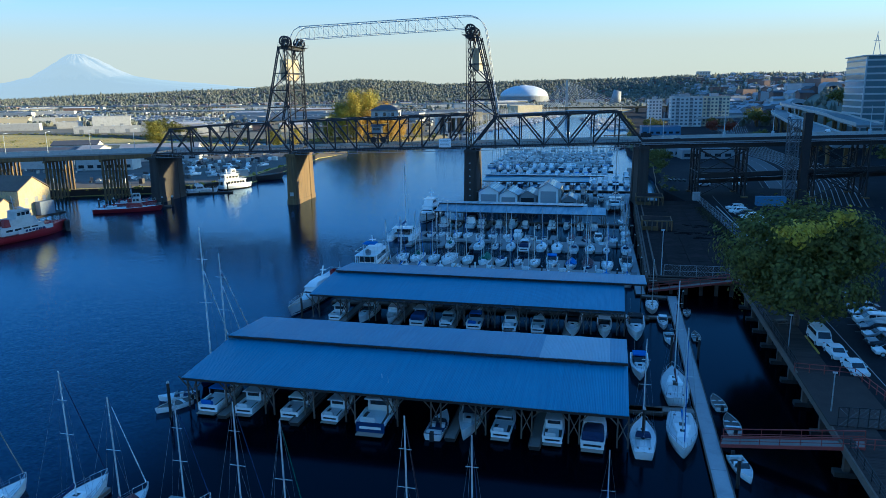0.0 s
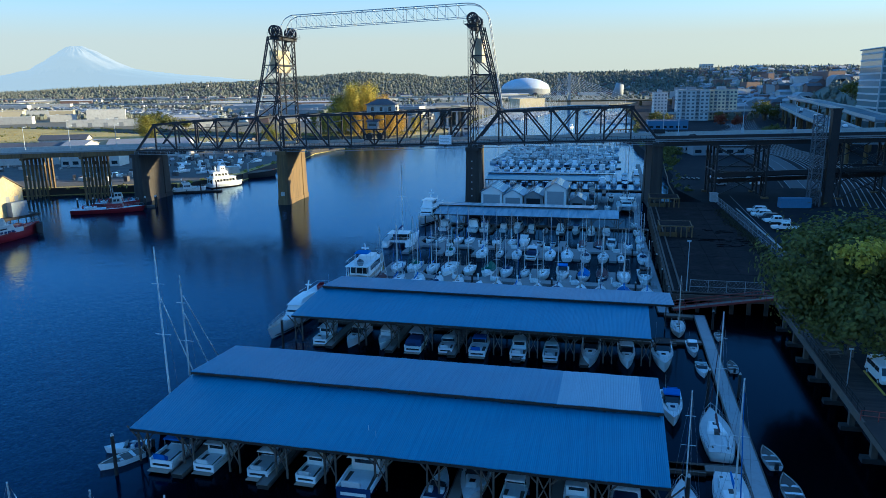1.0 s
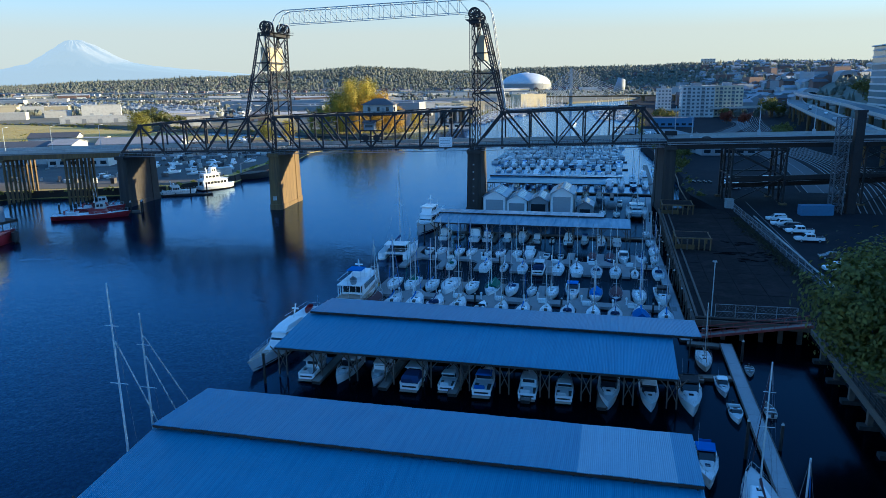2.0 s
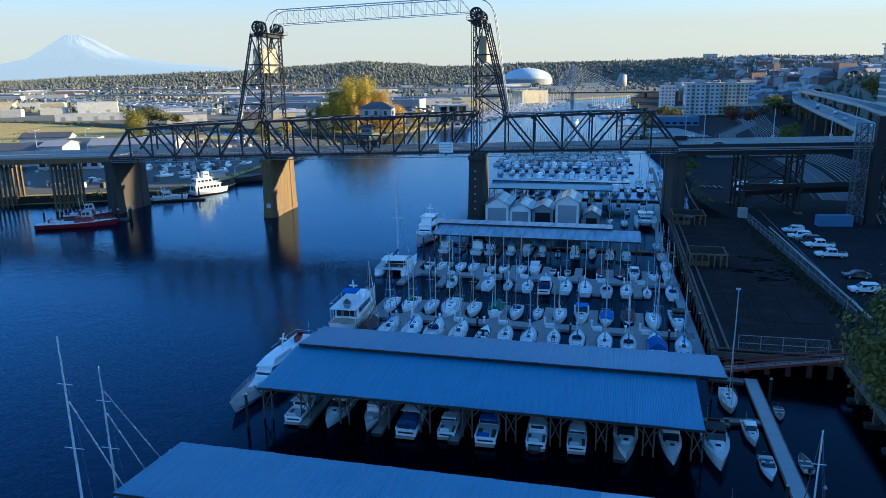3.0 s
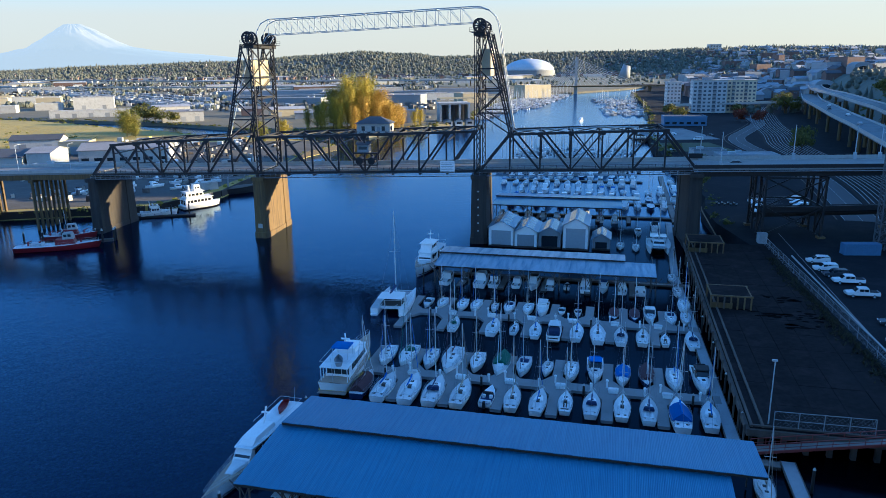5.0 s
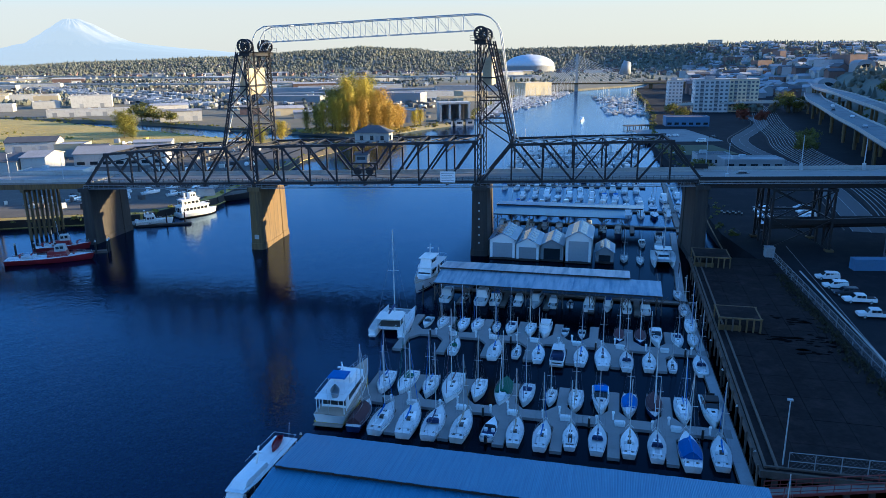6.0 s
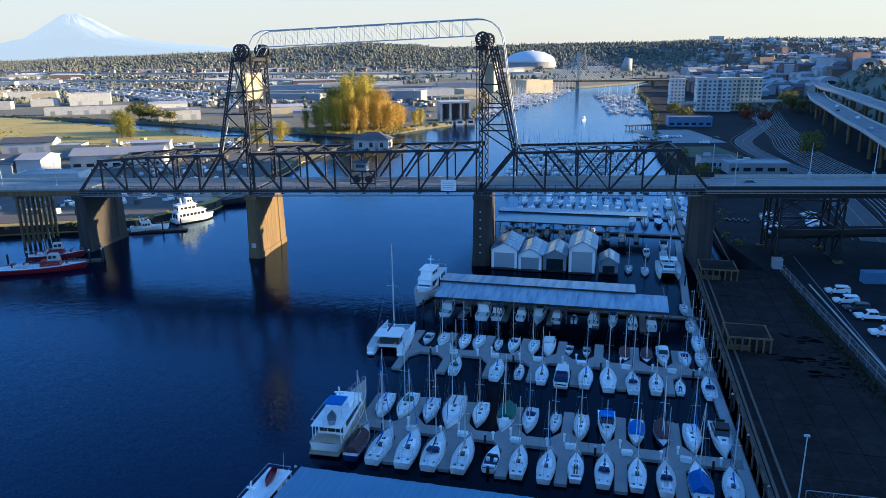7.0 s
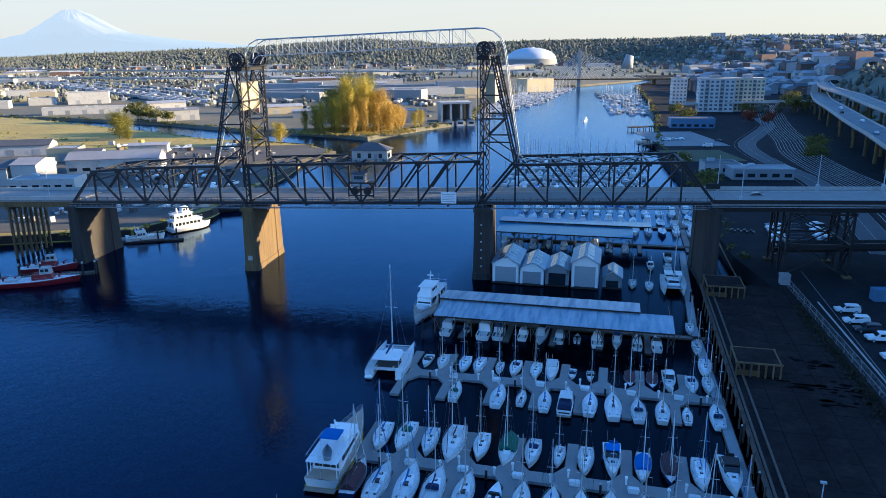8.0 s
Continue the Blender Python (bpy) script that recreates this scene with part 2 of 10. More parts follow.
    centre.operation = "SUBTRACT"
    centre.inputs[1].default_value = (0.5, 0.5, 0.5)
    l.new(ripple.outputs["Color"], centre.inputs[0])
    flat = n.new("ShaderNodeVectorMath")
    flat.operation = "MULTIPLY"
    flat.inputs[1].default_value = (0.14, 0.14, 0.0)
    l.new(centre.outputs["Vector"], flat.inputs[0])
    tilt = n.new("ShaderNodeVectorMath")
    tilt.operation = "SCALE"
    l.new(flat.outputs["Vector"], tilt.inputs[0])
    l.new(open_water.outputs[0], tilt.inputs["Scale"])
    up = n.new("ShaderNodeVectorMath")
    up.inputs[1].default_value = (0, 0, 1)
    l.new(tilt.outputs["Vector"], up.inputs[0])
    unit = n.new("ShaderNodeVectorMath")
    unit.operation = "NORMALIZE"
    l.new(up.outputs["Vector"], unit.inputs[0])
    l.new(unit.outputs["Vector"], bp.inputs["Normal"])
    l.new(s2.outputs[0], bp.inputs["Height"])
    for node in (b, gloss, fresnel):
        l.new(bp.outputs["Normal"], node.inputs["Normal"])
    return m


def roof_mat(name, rgb, streak, across=4.2, along=0.16, most=0.6):
    """Corrugated sheet: ribs across, rain streaks down the slope, each sheet a little different."""
    m = mat(name, rgb, rough=0.42, metal=0.35, var=0.10, big=0.3, fine=3.0, bump=0.0, rand=0.035)
    n, l = m.node_tree.nodes, m.node_tree.links
    b = n["Principled BSDF"]
    tc = n.new("ShaderNodeTexCoord")
    mp = n.new("ShaderNodeMapping")
    mp.inputs["Scale"].default_value = (across, along, 1)
    oi = n.new("ShaderNodeObjectInfo")
    l.new(tc.outputs["Object"], mp.inputs["Vector"])
    l.new(oi.outputs["Location"], mp.inputs["Location"])
    s = n.new("ShaderNodeTexNoise")
    s.inputs["Scale"].default_value, s.inputs["Detail"].default_value = 1.0, 5
    l.new(mp.outputs["Vector"], s.inputs["Vector"])
    r = n.new("ShaderNodeMapRange")
    r.inputs["From Min"].default_value, r.inputs["From Max"].default_value = 0.42, 0.72
    r.inputs["To Max"].default_value = most
    l.new(s.outputs["Fac"], r.inputs["Value"])
    mx = n.new("ShaderNodeMix")
    mx.data_type = "RGBA"
    old = b.inputs["Base Color"].links[0].from_socket
    l.new(r.outputs["Result"], mx.inputs["Factor"])
    l.new(old, mx.inputs["A"])
    mx.inputs["B"].default_value = (*streak, 1)
    l.new(mx.outputs["Result"], b.inputs["Base Color"])
    wv = n.new("ShaderNodeTexWave")
    wv.inputs["Scale"].default_value = 1.9
    l.new(tc.outputs["Object"], wv.inputs["Vector"])
    bp = n.new("ShaderNodeBump")
    bp.inputs["Strength"].default_value, bp.inputs["Distance"].default_value = 0.5, 0.04
    l.new(wv.outputs["Fac"], bp.inputs["Height"])
    l.new(bp.outputs["Normal"], b.inputs["Normal"])
    return m


def leaf_mat(name, dark, light, rough=0.7):
    m = mat(name, dark, rough=rough, var=0.3, big=0.3, fine=2.0, bump=0.2)
    n, l = m.node_tree.nodes, m.node_tree.links
    b = n["Principled BSDF"]
    g = n.new("ShaderNodeNewGeometry")
    mx = n.new("ShaderNodeMix")
    mx.data_type = "RGBA"
    l.new(g.outputs["Random Per Island"], mx.inputs["Factor"])
    l.new(b.inputs["Base Color"].links[0].from_socket, mx.inputs["A"])
    mx.inputs["B"].default_value = (*light, 1)
    l.new(mx.outputs["Result"], b.inputs["Base Color"])
    tr = n.new("ShaderNodeBsdfTranslucent")
    l.new(mx.outputs["Result"], tr.inputs["Color"])
    ms = n.new("ShaderNodeMixShader")
    ms.inputs["Fac"].default_value = 0.35
    l.new(b.outputs["BSDF"], ms.inputs[1])
    l.new(tr.outputs["BSDF"], ms.inputs[2])
    l.new(ms.outputs["Shader"], n["Material Output"].inputs["Surface"])
    return m


def glass_mat(name, rgb=(0.02, 0.025, 0.03)):
    return mat(name, rgb, rough=0.08, var=0.1, bump=0.0, spec=0.8)


WATER = water_mat()
STEEL = mat("black_steel", (0.020, 0.021, 0.024), 0.55, 0.3, var=0.3, big=0.8, stain=(0.06, 0.035, 0.022), stain_amount=0.35)
STEEL_GREY = mat("grey_steel", (0.30, 0.31, 0.32), 0.5, 0.3, var=0.2, stain=(0.14, 0.10, 0.08), stain_amount=0.4)
STEEL_PALE = mat("pale_painted_steel", (0.42, 0.45, 0.47), 0.5, 0.1, var=0.2, big=0.6)
# warm base carries some of the tower pier's golden sunlight in its colour
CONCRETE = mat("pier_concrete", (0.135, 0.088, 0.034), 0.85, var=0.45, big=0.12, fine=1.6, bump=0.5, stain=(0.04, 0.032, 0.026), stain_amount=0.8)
def streaked(m, stretch=0.14):
    """Draws a surface's stains out downwards, as rain does."""
    n, l = m.node_tree.nodes, m.node_tree.links
    mp = n.new("ShaderNodeMapping")
    mp.inputs["Scale"].default_value = (2.2, 2.2, stretch)
    for node in list(n):
        if node.type == "TEX_NOISE":
            source = node.inputs["Vector"].links[0].from_socket
            if not mp.inputs["Vector"].links:
                l.new(source, mp.inputs["Vector"])
            l.new(mp.outputs["Vector"], node.inputs["Vector"])


streaked(CONCRETE)
# same concrete for the other piers, with their shade put into the colour
CONCRETE_SHADED = mat("shaded_pier_concrete", (0.036, 0.031, 0.027), 0.88, var=0.3, big=0.12, fine=1.6, bump=0.5, stain=(0.07, 0.06, 0.047), stain_amount=0.6)
streaked(CONCRETE_SHADED)
CONCRETE_OLD = mat("old_pier_concrete", (0.11, 0.085, 0.065), 0.88, var=0.3, big=0.15, fine=1.5, bump=0.5, stain=(0.04, 0.032, 0.028), stain_amount=0.8)
CONCRETE_LIGHT = mat("light_concrete", (0.42, 0.41, 0.38), 0.8, var=0.15, big=0.2, fine=3, bump=0.2, stain=(0.25, 0.24, 0.22), stain_amount=0.5)
ROADWAY = mat("bridge_roadway", (0.22, 0.22, 0.21), 0.85, var=0.12, big=0.15, fine=4, bump=0.1, stain=(0.14, 0.14, 0.135), stain_amount=0.5)
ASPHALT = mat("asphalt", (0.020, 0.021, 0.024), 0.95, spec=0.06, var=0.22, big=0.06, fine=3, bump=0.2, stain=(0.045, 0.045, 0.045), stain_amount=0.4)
ASPHALT_PALE = mat("worn_asphalt", (0.19, 0.20, 0.205), 0.85, var=0.2, big=0.05, fine=2, bump=0.2, stain=(0.07, 0.07, 0.07), stain_amount=0.5)
HOLE = mat("rotten_gap", (0.004, 0.004, 0.004), 0.95, spec=0.02, var=0.3, bump=0.0)
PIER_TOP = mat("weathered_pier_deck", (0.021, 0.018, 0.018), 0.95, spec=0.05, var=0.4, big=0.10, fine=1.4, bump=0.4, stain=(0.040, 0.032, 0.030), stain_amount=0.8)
TIMBER = mat("weathered_timber", (0.10, 0.08, 0.062), 0.85, var=0.3, big=0.6, fine=7, bump=0.4, rand=0.25)
TIMBER_DARK = mat("creosoted_timber", (0.026, 0.021, 0.017), 0.8, var=0.35, big=0.6, fine=7, bump=0.4, rand=0.25)
DOCK = mat("dock_concrete", (0.23, 0.23, 0.225), 0.85, var=0.12, big=0.3, fine=5, bump=0.2, stain=(0.18, 0.18, 0.17), stain_amount=0.5)
DOCK_WOOD = mat("dock_planks", (0.20, 0.18, 0.155), 0.85, var=0.25, big=0.5, fine=8, bump=0.3, rand=0.2)
WALK_PALE = mat("walkway_concrete", (0.36, 0.365, 0.37), 0.8, var=0.12, big=0.2, fine=4, bump=0.15, stain=(0.24, 0.24, 0.235), stain_amount=0.5, rand=0.06)
RED_RAIL = mat("faded_red_paint", (0.22, 0.045, 0.035), 0.6, var=0.2, big=1)
GELCOAT = mat("white_gelcoat", (0.86, 0.86, 0.84), 0.28, var=0.07, big=0.6, fine=3, bump=0.02, rand=0.10)
DECK_WHITE = mat("deck_nonskid", (0.66, 0.67, 0.665), 0.6, var=0.16, big=1, fine=9, bump=0.1, rand=0.2)
CREAM = mat("cream_gelcoat", (0.76, 0.73, 0.66), 0.35, var=0.1, bump=0.02, rand=0.1)
HULL_BLUE = mat("navy_hull", (0.02, 0.035, 0.10), 0.25, var=0.1, bump=0.02, rand=0.2)
HULL_GREEN = mat("green_hull", (0.02, 0.09, 0.055), 0.3, var=0.1, bump=0.02)
HULL_RED = mat("red_hull", (0.20, 0.014, 0.018), 0.4, var=0.15, bump=0.03)
HULL_BLACK = mat("black_rubber", (0.015, 0.015, 0.016), 0.75, var=0.2, bump=0.1)
CANVAS_BLUE = mat("blue_canvas", (0.03, 0.12, 0.42), 0.85, var=0.15, big=1.5, fine=14, bump=0.3, rand=0.3)
CANVAS_NAVY = mat("navy_canvas", (0.018, 0.03, 0.09), 0.85, var=0.15, big=1.5, fine=14, bump=0.3, rand=0.3)
CANVAS_DARK = mat("maroon_canvas", (0.07, 0.03, 0.035), 0.85, var=0.2, big=1.5, fine=14, bump=0.3, rand=0.3)
CANVAS_GREEN = mat("green_canvas", (0.02, 0.11, 0.07), 0.85, var=0.2, big=1.5, fine=14, bump=0.3)
CANVAS_TAN = mat("tan_canvas", (0.36, 0.30, 0.22), 0.85, var=0.2, big=1.5, fine=14, bump=0.3)
TEAK = mat("teak", (0.32, 0.26, 0.20), 0.7, var=0.25, big=1, fine=10, bump=0.2, rand=0.2)
ALU = mat("mast_aluminium", (0.66, 0.66, 0.64), 0.4, 0.35, var=0.1, bump=0.0, rand=0.15)
WIRE = mat("rigging_wire", (0.25, 0.25, 0.26), 0.45, 0.6, var=0.1, bump=0.0)
# dark tone puts the shade of a sunken well onto flat plates
COCKPIT = mat("shaded_cockpit", (0.07, 0.065, 0.058), 0.7, var=0.2, big=1, fine=8, bump=0.1, rand=0.3)
GLASS = glass_mat("dark_glass")
GLASS_BLUE = glass_mat("office_glass", (0.03, 0.05, 0.06))
ROOF_BLUE = roof_mat("blue_grey_sheet", (0.085, 0.205, 0.335), (0.045, 0.13, 0.25))
ROOF_GALV = roof_mat("galvanised_sheet", (0.40, 0.47, 0.53), (0.10, 0.20, 0.31), 0.8, 0.1, 0.9)
ROOF_NEW = roof_mat("new_sheet", (0.22, 0.32, 0.42), (0.17, 0.27, 0.37))
WALL_WHITE = mat("white_wall", (0.46, 0.45, 0.42), 0.7, var=0.1, big=0.15, fine=2, bump=0.1, rand=0.12, stain=(0.28, 0.265, 0.24), stain_amount=0.6)
WALL_CREAM = mat("cream_wall", (0.44, 0.38, 0.25), 0.75, var=0.1, big=0.15, fine=2, bump=0.1, rand=0.15)
WALL_GREY = mat("grey_wall", (0.28, 0.29, 0.30), 0.75, var=0.12, big=0.15, fine=2, bump=0.1, rand=0.25)
WALL_BROWN = mat("brick_wall", (0.16, 0.105, 0.085), 0.85, var=0.2, big=0.2, fine=3, bump=0.2, rand=0.3)
WALL_BLUE = mat("blue_metal_wall", (0.10, 0.18, 0.30), 0.55, var=0.12, big=0.2, fine=2, bump=0.1)
WALL_OLD = mat("peeling_paint_wall", (0.46, 0.37, 0.19), 0.85, var=0.25, big=0.5, fine=3, bump=0.3, stain=(0.20, 0.19, 0.18), stain_amount=0.85)
ROOF_FLAT = mat("flat_roofing", (0.27, 0.27, 0.28), 0.8, var=0.25, big=0.08, fine=1.5, bump=0.1, rand=0.35, stain=(0.2, 0.2, 0.2), stain_amount=0.5)
ROOF_DARK = mat("dark_roofing", (0.07, 0.072, 0.08), 0.8, var=0.25, big=0.2, fine=3, bump=0.2, rand=0.3)
GRASS = mat("dry_grass_land", (0.36, 0.27, 0.065), 0.95, var=0.3, big=0.02, fine=0.35, bump=0.6, stain=(0.19, 0.17, 0.06), stain_amount=0.7)
LAND = mat("industrial_ground", (0.115, 0.105, 0.072), 0.95, var=0.3, big=0.012, fine=0.2, bump=0.3, stain=(0.085, 0.085, 0.055), stain_amount=0.8)
# distance haze is put into this pale hillside colour
HILL = mat("hazed_wooded_hill", (0.125, 0.135, 0.105), 0.95, var=0.4, big=0.004, fine=0.05, bump=0.5, stain=(0.10, 0.105, 0.085), stain_amount=0.6)
LEAF = leaf_mat("green_leaves", (0.070, 0.078, 0.014), (0.19, 0.18, 0.03))
LEAF_YELLOW = leaf_mat("autumn_leaves", (0.26, 0.22, 0.018), (0.60, 0.46, 0.035))
LEAF_OLIVE = leaf_mat("olive_leaves", (0.13, 0.135, 0.018), (0.30, 0.27, 0.03))
LEAF_STRAW = leaf_mat("straw_grass", (0.27, 0.21, 0.04), (0.48, 0.36, 0.07))
LEAF_WEED = leaf_mat("brown_weeds", (0.022, 0.021, 0.009), (0.060, 0.050, 0.018))
LEAF_RED = leaf_mat("red_autumn_leaves", (0.12, 0.03, 0.018), (0.26, 0.07, 0.03))
# far leaves are greyed and paled in colour to stand for haze
LEAF_FAR = leaf_mat("hazed_far_leaves", (0.125, 0.142, 0.118), (0.185, 0.188, 0.140))
BARK = mat("bark", (0.09, 0.07, 0.055), 0.9, var=0.3, big=1, fine=8, bump=0.6)
TYRE = mat("tyre_rubber", (0.018, 0.018, 0.019), 0.8, var=0.2, bump=0.1)
LINE_WHITE = mat("road_paint", (0.26, 0.26, 0.255), 0.7, var=0.15, bump=0.05)
LINE_YELLOW = mat("kerb_yellow", (0.55, 0.38, 0.05), 0.7, var=0.2, bump=0.05)

# ---------------------------------------------------------------- water, land and hills


def structure(name, geo, material, label, smooth=False):
    return solid(name, geo, material, label, name.split("_")[0], kind="structure", smooth=smooth)


g = Geo()
for i in range(-10, 10):
    for j in range(-2, 10):
        g.add([(i * 490, j * 490, 0), ((i + 1) * 490, j * 490, 0), ((i + 1) * 490, (j + 1) * 490, 0), (i * 490, (j + 1) * 490, 0)], [(0, 1, 2, 3)])
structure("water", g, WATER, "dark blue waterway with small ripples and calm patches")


def land_slab(name, poly, z, material, label, slope=2.5):
    """A flat piece of land whose banks slope down into the water."""
    g = Geo()
    n = len(poly)
    c = Vector((sum(p[0] for p in poly) / n, sum(p[1] for p in poly) / n))
    area = sum(poly[i][0] * poly[(i + 1) % n][1] - poly[(i + 1) % n][0] * poly[i][1] for i in range(n))
    sgn = 1 if area > 0 else -1
    low = []
    for i in range(n):
        a, b, d = (Vector(poly[(i + k) % n]) for k in (-1, 0, 1))
        t = ((b - a).normalized() + (d - b).normalized()).normalized()
        low.append((b.x + t.y * slope * sgn, b.y - t.x * slope * sgn, -1.0))
    top = [(x, y, z) for x, y in poly]
    vs = top + low
    g.add(vs, [tuple(range(n))] + [(i, (i + 1) % n, n + (i + 1) % n, n + i) for i in range(n)])
    return structure(name, g, material, label)


NEAR_LEFT = [(-4900, 100), (-230, 205), (-172, 238), (-152, 266), (-121, 272), (-101, 276), (-94, 287), (-86, 303), (-84, 326), (-78, 383), (-78, 415), (-66, 449), (-84, 476), (-114, 492), (-158, 511), (-196, 543), (-245, 577), (-306, 625), (-358, 660), (-425, 692), (-4900, 1000)]
FAR_LEFT = [(-4900, 1012), (-425, 702), (-375, 682), (-302, 654), (-222, 617), (-164, 575), (-118, 553), (-104, 545), (-77, 530), (-55, 513), (-40, 540), (-24, 565), (0, 597), (12, 615), (22, 730), (44, 850), (80, 970), (130, 1070), (190, 1130), (262, 1210), (330, 1300), (330, 1420), (-4900, 1420)]
P = [mxy(24.6, q) for q in (-480, 0, 60, 132, 214)]
RIGHT = [(p.x, p.y) for p in P] + [(72, 240), (75, 258), (82, 278), (92, 340), (104, 420), (120, 492), (153, 613), (186, 756), (250, 1072), (300, 1190), (330, 1300), (330, 1420), (4900, 1420), (4900, -480)]
land_slab("ground_flats", NEAR_LEFT, 2.4, GRASS, "dry grassy peninsula of the tideflats beside the waterway")
land_slab("ground_industrial", FAR_LEFT, 2.4, LAND, "flat industrial ground with yards reaching to the hills")
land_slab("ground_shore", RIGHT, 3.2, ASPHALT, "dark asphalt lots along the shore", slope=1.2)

g = Geo()
for (xa, ya), (xb, yb) in zip(NEAR_LEFT[1:13], NEAR_LEFT[2:14]):
    k = 1.3 / math.hypot(xb - xa, yb - ya)
    ox, oy = (yb - ya) * k, -(xb - xa) * k
    g.beam((xa + ox, ya + oy, 0.8), (xb + ox, yb + oy, 0.8), 0.5, 3.6)
structure("wall_bulkhead", g, TIMBER_DARK, "dark timber bulkhead along the quay")

SKYLINE = [(-0.75, 8), (-0.614, 18), (-0.464, 36), (-0.31, 50), (-0.185, 74), (-0.12, 87), (-0.06, 72), (-0.012, 60), (0.115, 68), (0.19, 72), (0.29, 73), (0.385, 72), (0.52, 67), (0.62, 60), (1.2, 62)]


def skyline(az):
    for (a, za), (b, zb) in zip(SKYLINE, SKYLINE[1:]):
        if az <= b:
            k = max(0.0, min(1.0, (az - a) / (b - a)))
            k = k * k * (3 - 2 * k)
            return za + (zb - za) * k
    return SKYLINE[-1][1]


def smooth_step(a, b, x):
    k = max(0.0, min(1.0, (x - a) / (b - a)))
    return k * k * (3 - 2 * k)


def hill_height(x, y):
    az = x / max(y, 1)
    start = 2350 - 900 * smooth_step(0.15, 0.45, az)
    h = skyline(az) * smooth_step(start, start + 1000, y)
    h *= 1 + 0.10 * noise.noise((x * 0.0022, y * 0.0022, 0)) + 0.05 * noise.noise((x * 0.008, y * 0.008, 3))
    return 2.3 + max(h, 0)


g = Geo()
NX, NY = 120, 60
for j in range(NY + 1):
    for i in range(NX + 1):
        x, y = -4900 + 9800 * i / NX, 1415 + 3480 * j / NY
        g.v.append((x, y, hill_height(x, y)))
g.f = [(j * (NX + 1) + i, j * (NX + 1) + i + 1, (j + 1) * (NX + 1) + i + 1, (j + 1) * (NX + 1) + i) for j in range(NY) for i in range(NX)]
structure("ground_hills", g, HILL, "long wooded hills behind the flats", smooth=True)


def shore_x(y):
    """Where the town shore stands at a given distance."""
    for (xa, ya), (xb, yb) in zip(RIGHT[5:13], RIGHT[6:14]):
        if ya <= y <= yb and yb > ya:
            return xa + (xb - xa) * (y - ya) / (yb - ya)
    return 330.0 if y > 1000 else 72.0


SHADE_CREST = [(-400, 82), (246, 82), (252, 68), (262, 68), (269, 84), (278, 84), (284, 40), (309, 40), (313, 96), (324, 94), (331, 65), (346, 65), (358, 102), (449, 102), (476, 0)]


def shade_crest(y):
    """Height of the unseen shore ridge, added for shade, with saddles that pass sun."""
    for (ya, ha), (yb, hb) in zip(SHADE_CREST, SHADE_CREST[1:]):
        if y <= yb:
            return ha + (hb - ha) * smooth_step(ya, yb, y)
    return 0.0


def bluff_height(x, y):
    edge = 205 + 0.33 * max(0, y - 300)
    h = 26 * smooth_step(edge, edge + 45, x) + 22 * smooth_step(edge + 60, edge + 900, x)
    if y > 560 and x < shore_x(y) - 1:
        return -3.0
    foot = max(190, 0.62 * y + 15)
    side = smooth_step(foot, foot + 80, x) * shade_crest(y - 0.1405 * (x - 285))
    # second unseen ridge, added to shade the town shore
    ridge = 78 * smooth_step(0.80, 0.95, x / max(y, 1)) * smooth_step(395, 440, y)
    h = max(h * smooth_step(240, 320, y), side, ridge)
    return 3.1 + h * (1 + 0.04 * noise.noise((x * 0.02, y * 0.02, 1)))


g = Geo()
NX, NY = 90, 150
for j in range(NY + 1):
    for i in range(NX + 1):
        x, y = 145 + 1400 * (i / NX) ** 1.5, -400 + 1830 * j / NY
        g.v.append((x, y, bluff_height(x, y)))
g.f = [(j * (NX + 1) + i, j * (NX + 1) + i + 1, (j + 1) * (NX + 1) + i + 1, (j + 1) * (NX + 1) + i) for j in range(NY) for i in range(NX)]
structure("ground_bluff", g, HILL, "steep town bluff above the rail yard, raised out of view to cast shade", smooth=True)


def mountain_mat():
    """Snow above, blue slopes below, a ragged snow line, and a glow for haze."""
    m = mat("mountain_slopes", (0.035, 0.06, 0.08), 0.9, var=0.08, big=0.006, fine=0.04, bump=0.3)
    n, l = m.node_tree.nodes, m.node_tree.links
    b = n["Principled BSDF"]
    tc = n.new("ShaderNodeTexCoord")
    sx = n.new("ShaderNodeSeparateXYZ")
    ns = n.new("ShaderNodeTexNoise")
    ns.inputs["Scale"].default_value, ns.inputs["Detail"].default_value, ns.inputs["Roughness"].default_value = 0.009, 8, 0.65
    l.new(tc.outputs["Object"], sx.inputs["Vector"])
    l.new(tc.outputs["Object"], ns.inputs["Vector"])
    ma = n.new("ShaderNodeMath")
    ma.operation, ma.inputs[1].default_value = "MULTIPLY_ADD", 150.0
    l.new(ns.outputs["Fac"], ma.inputs[0])
    l.new(sx.outputs["Z"], ma.inputs[2])
    r = n.new("ShaderNodeMapRange")
    r.inputs["From Min"].default_value, r.inputs["From Max"].default_value = 222.0, 252.0
    l.new(ma.outputs[0], r.inputs["Value"])
    mx = n.new("ShaderNodeMix")
    mx.data_type = "RGBA"
    l.new(r.outputs["Result"], mx.inputs["Factor"])
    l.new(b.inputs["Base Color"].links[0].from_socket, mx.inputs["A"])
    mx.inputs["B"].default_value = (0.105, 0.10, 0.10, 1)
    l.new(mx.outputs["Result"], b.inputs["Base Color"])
    # emission stands in for the pale haze in front of the mountain
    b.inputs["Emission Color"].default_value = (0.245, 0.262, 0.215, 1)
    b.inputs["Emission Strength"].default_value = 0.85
    return m


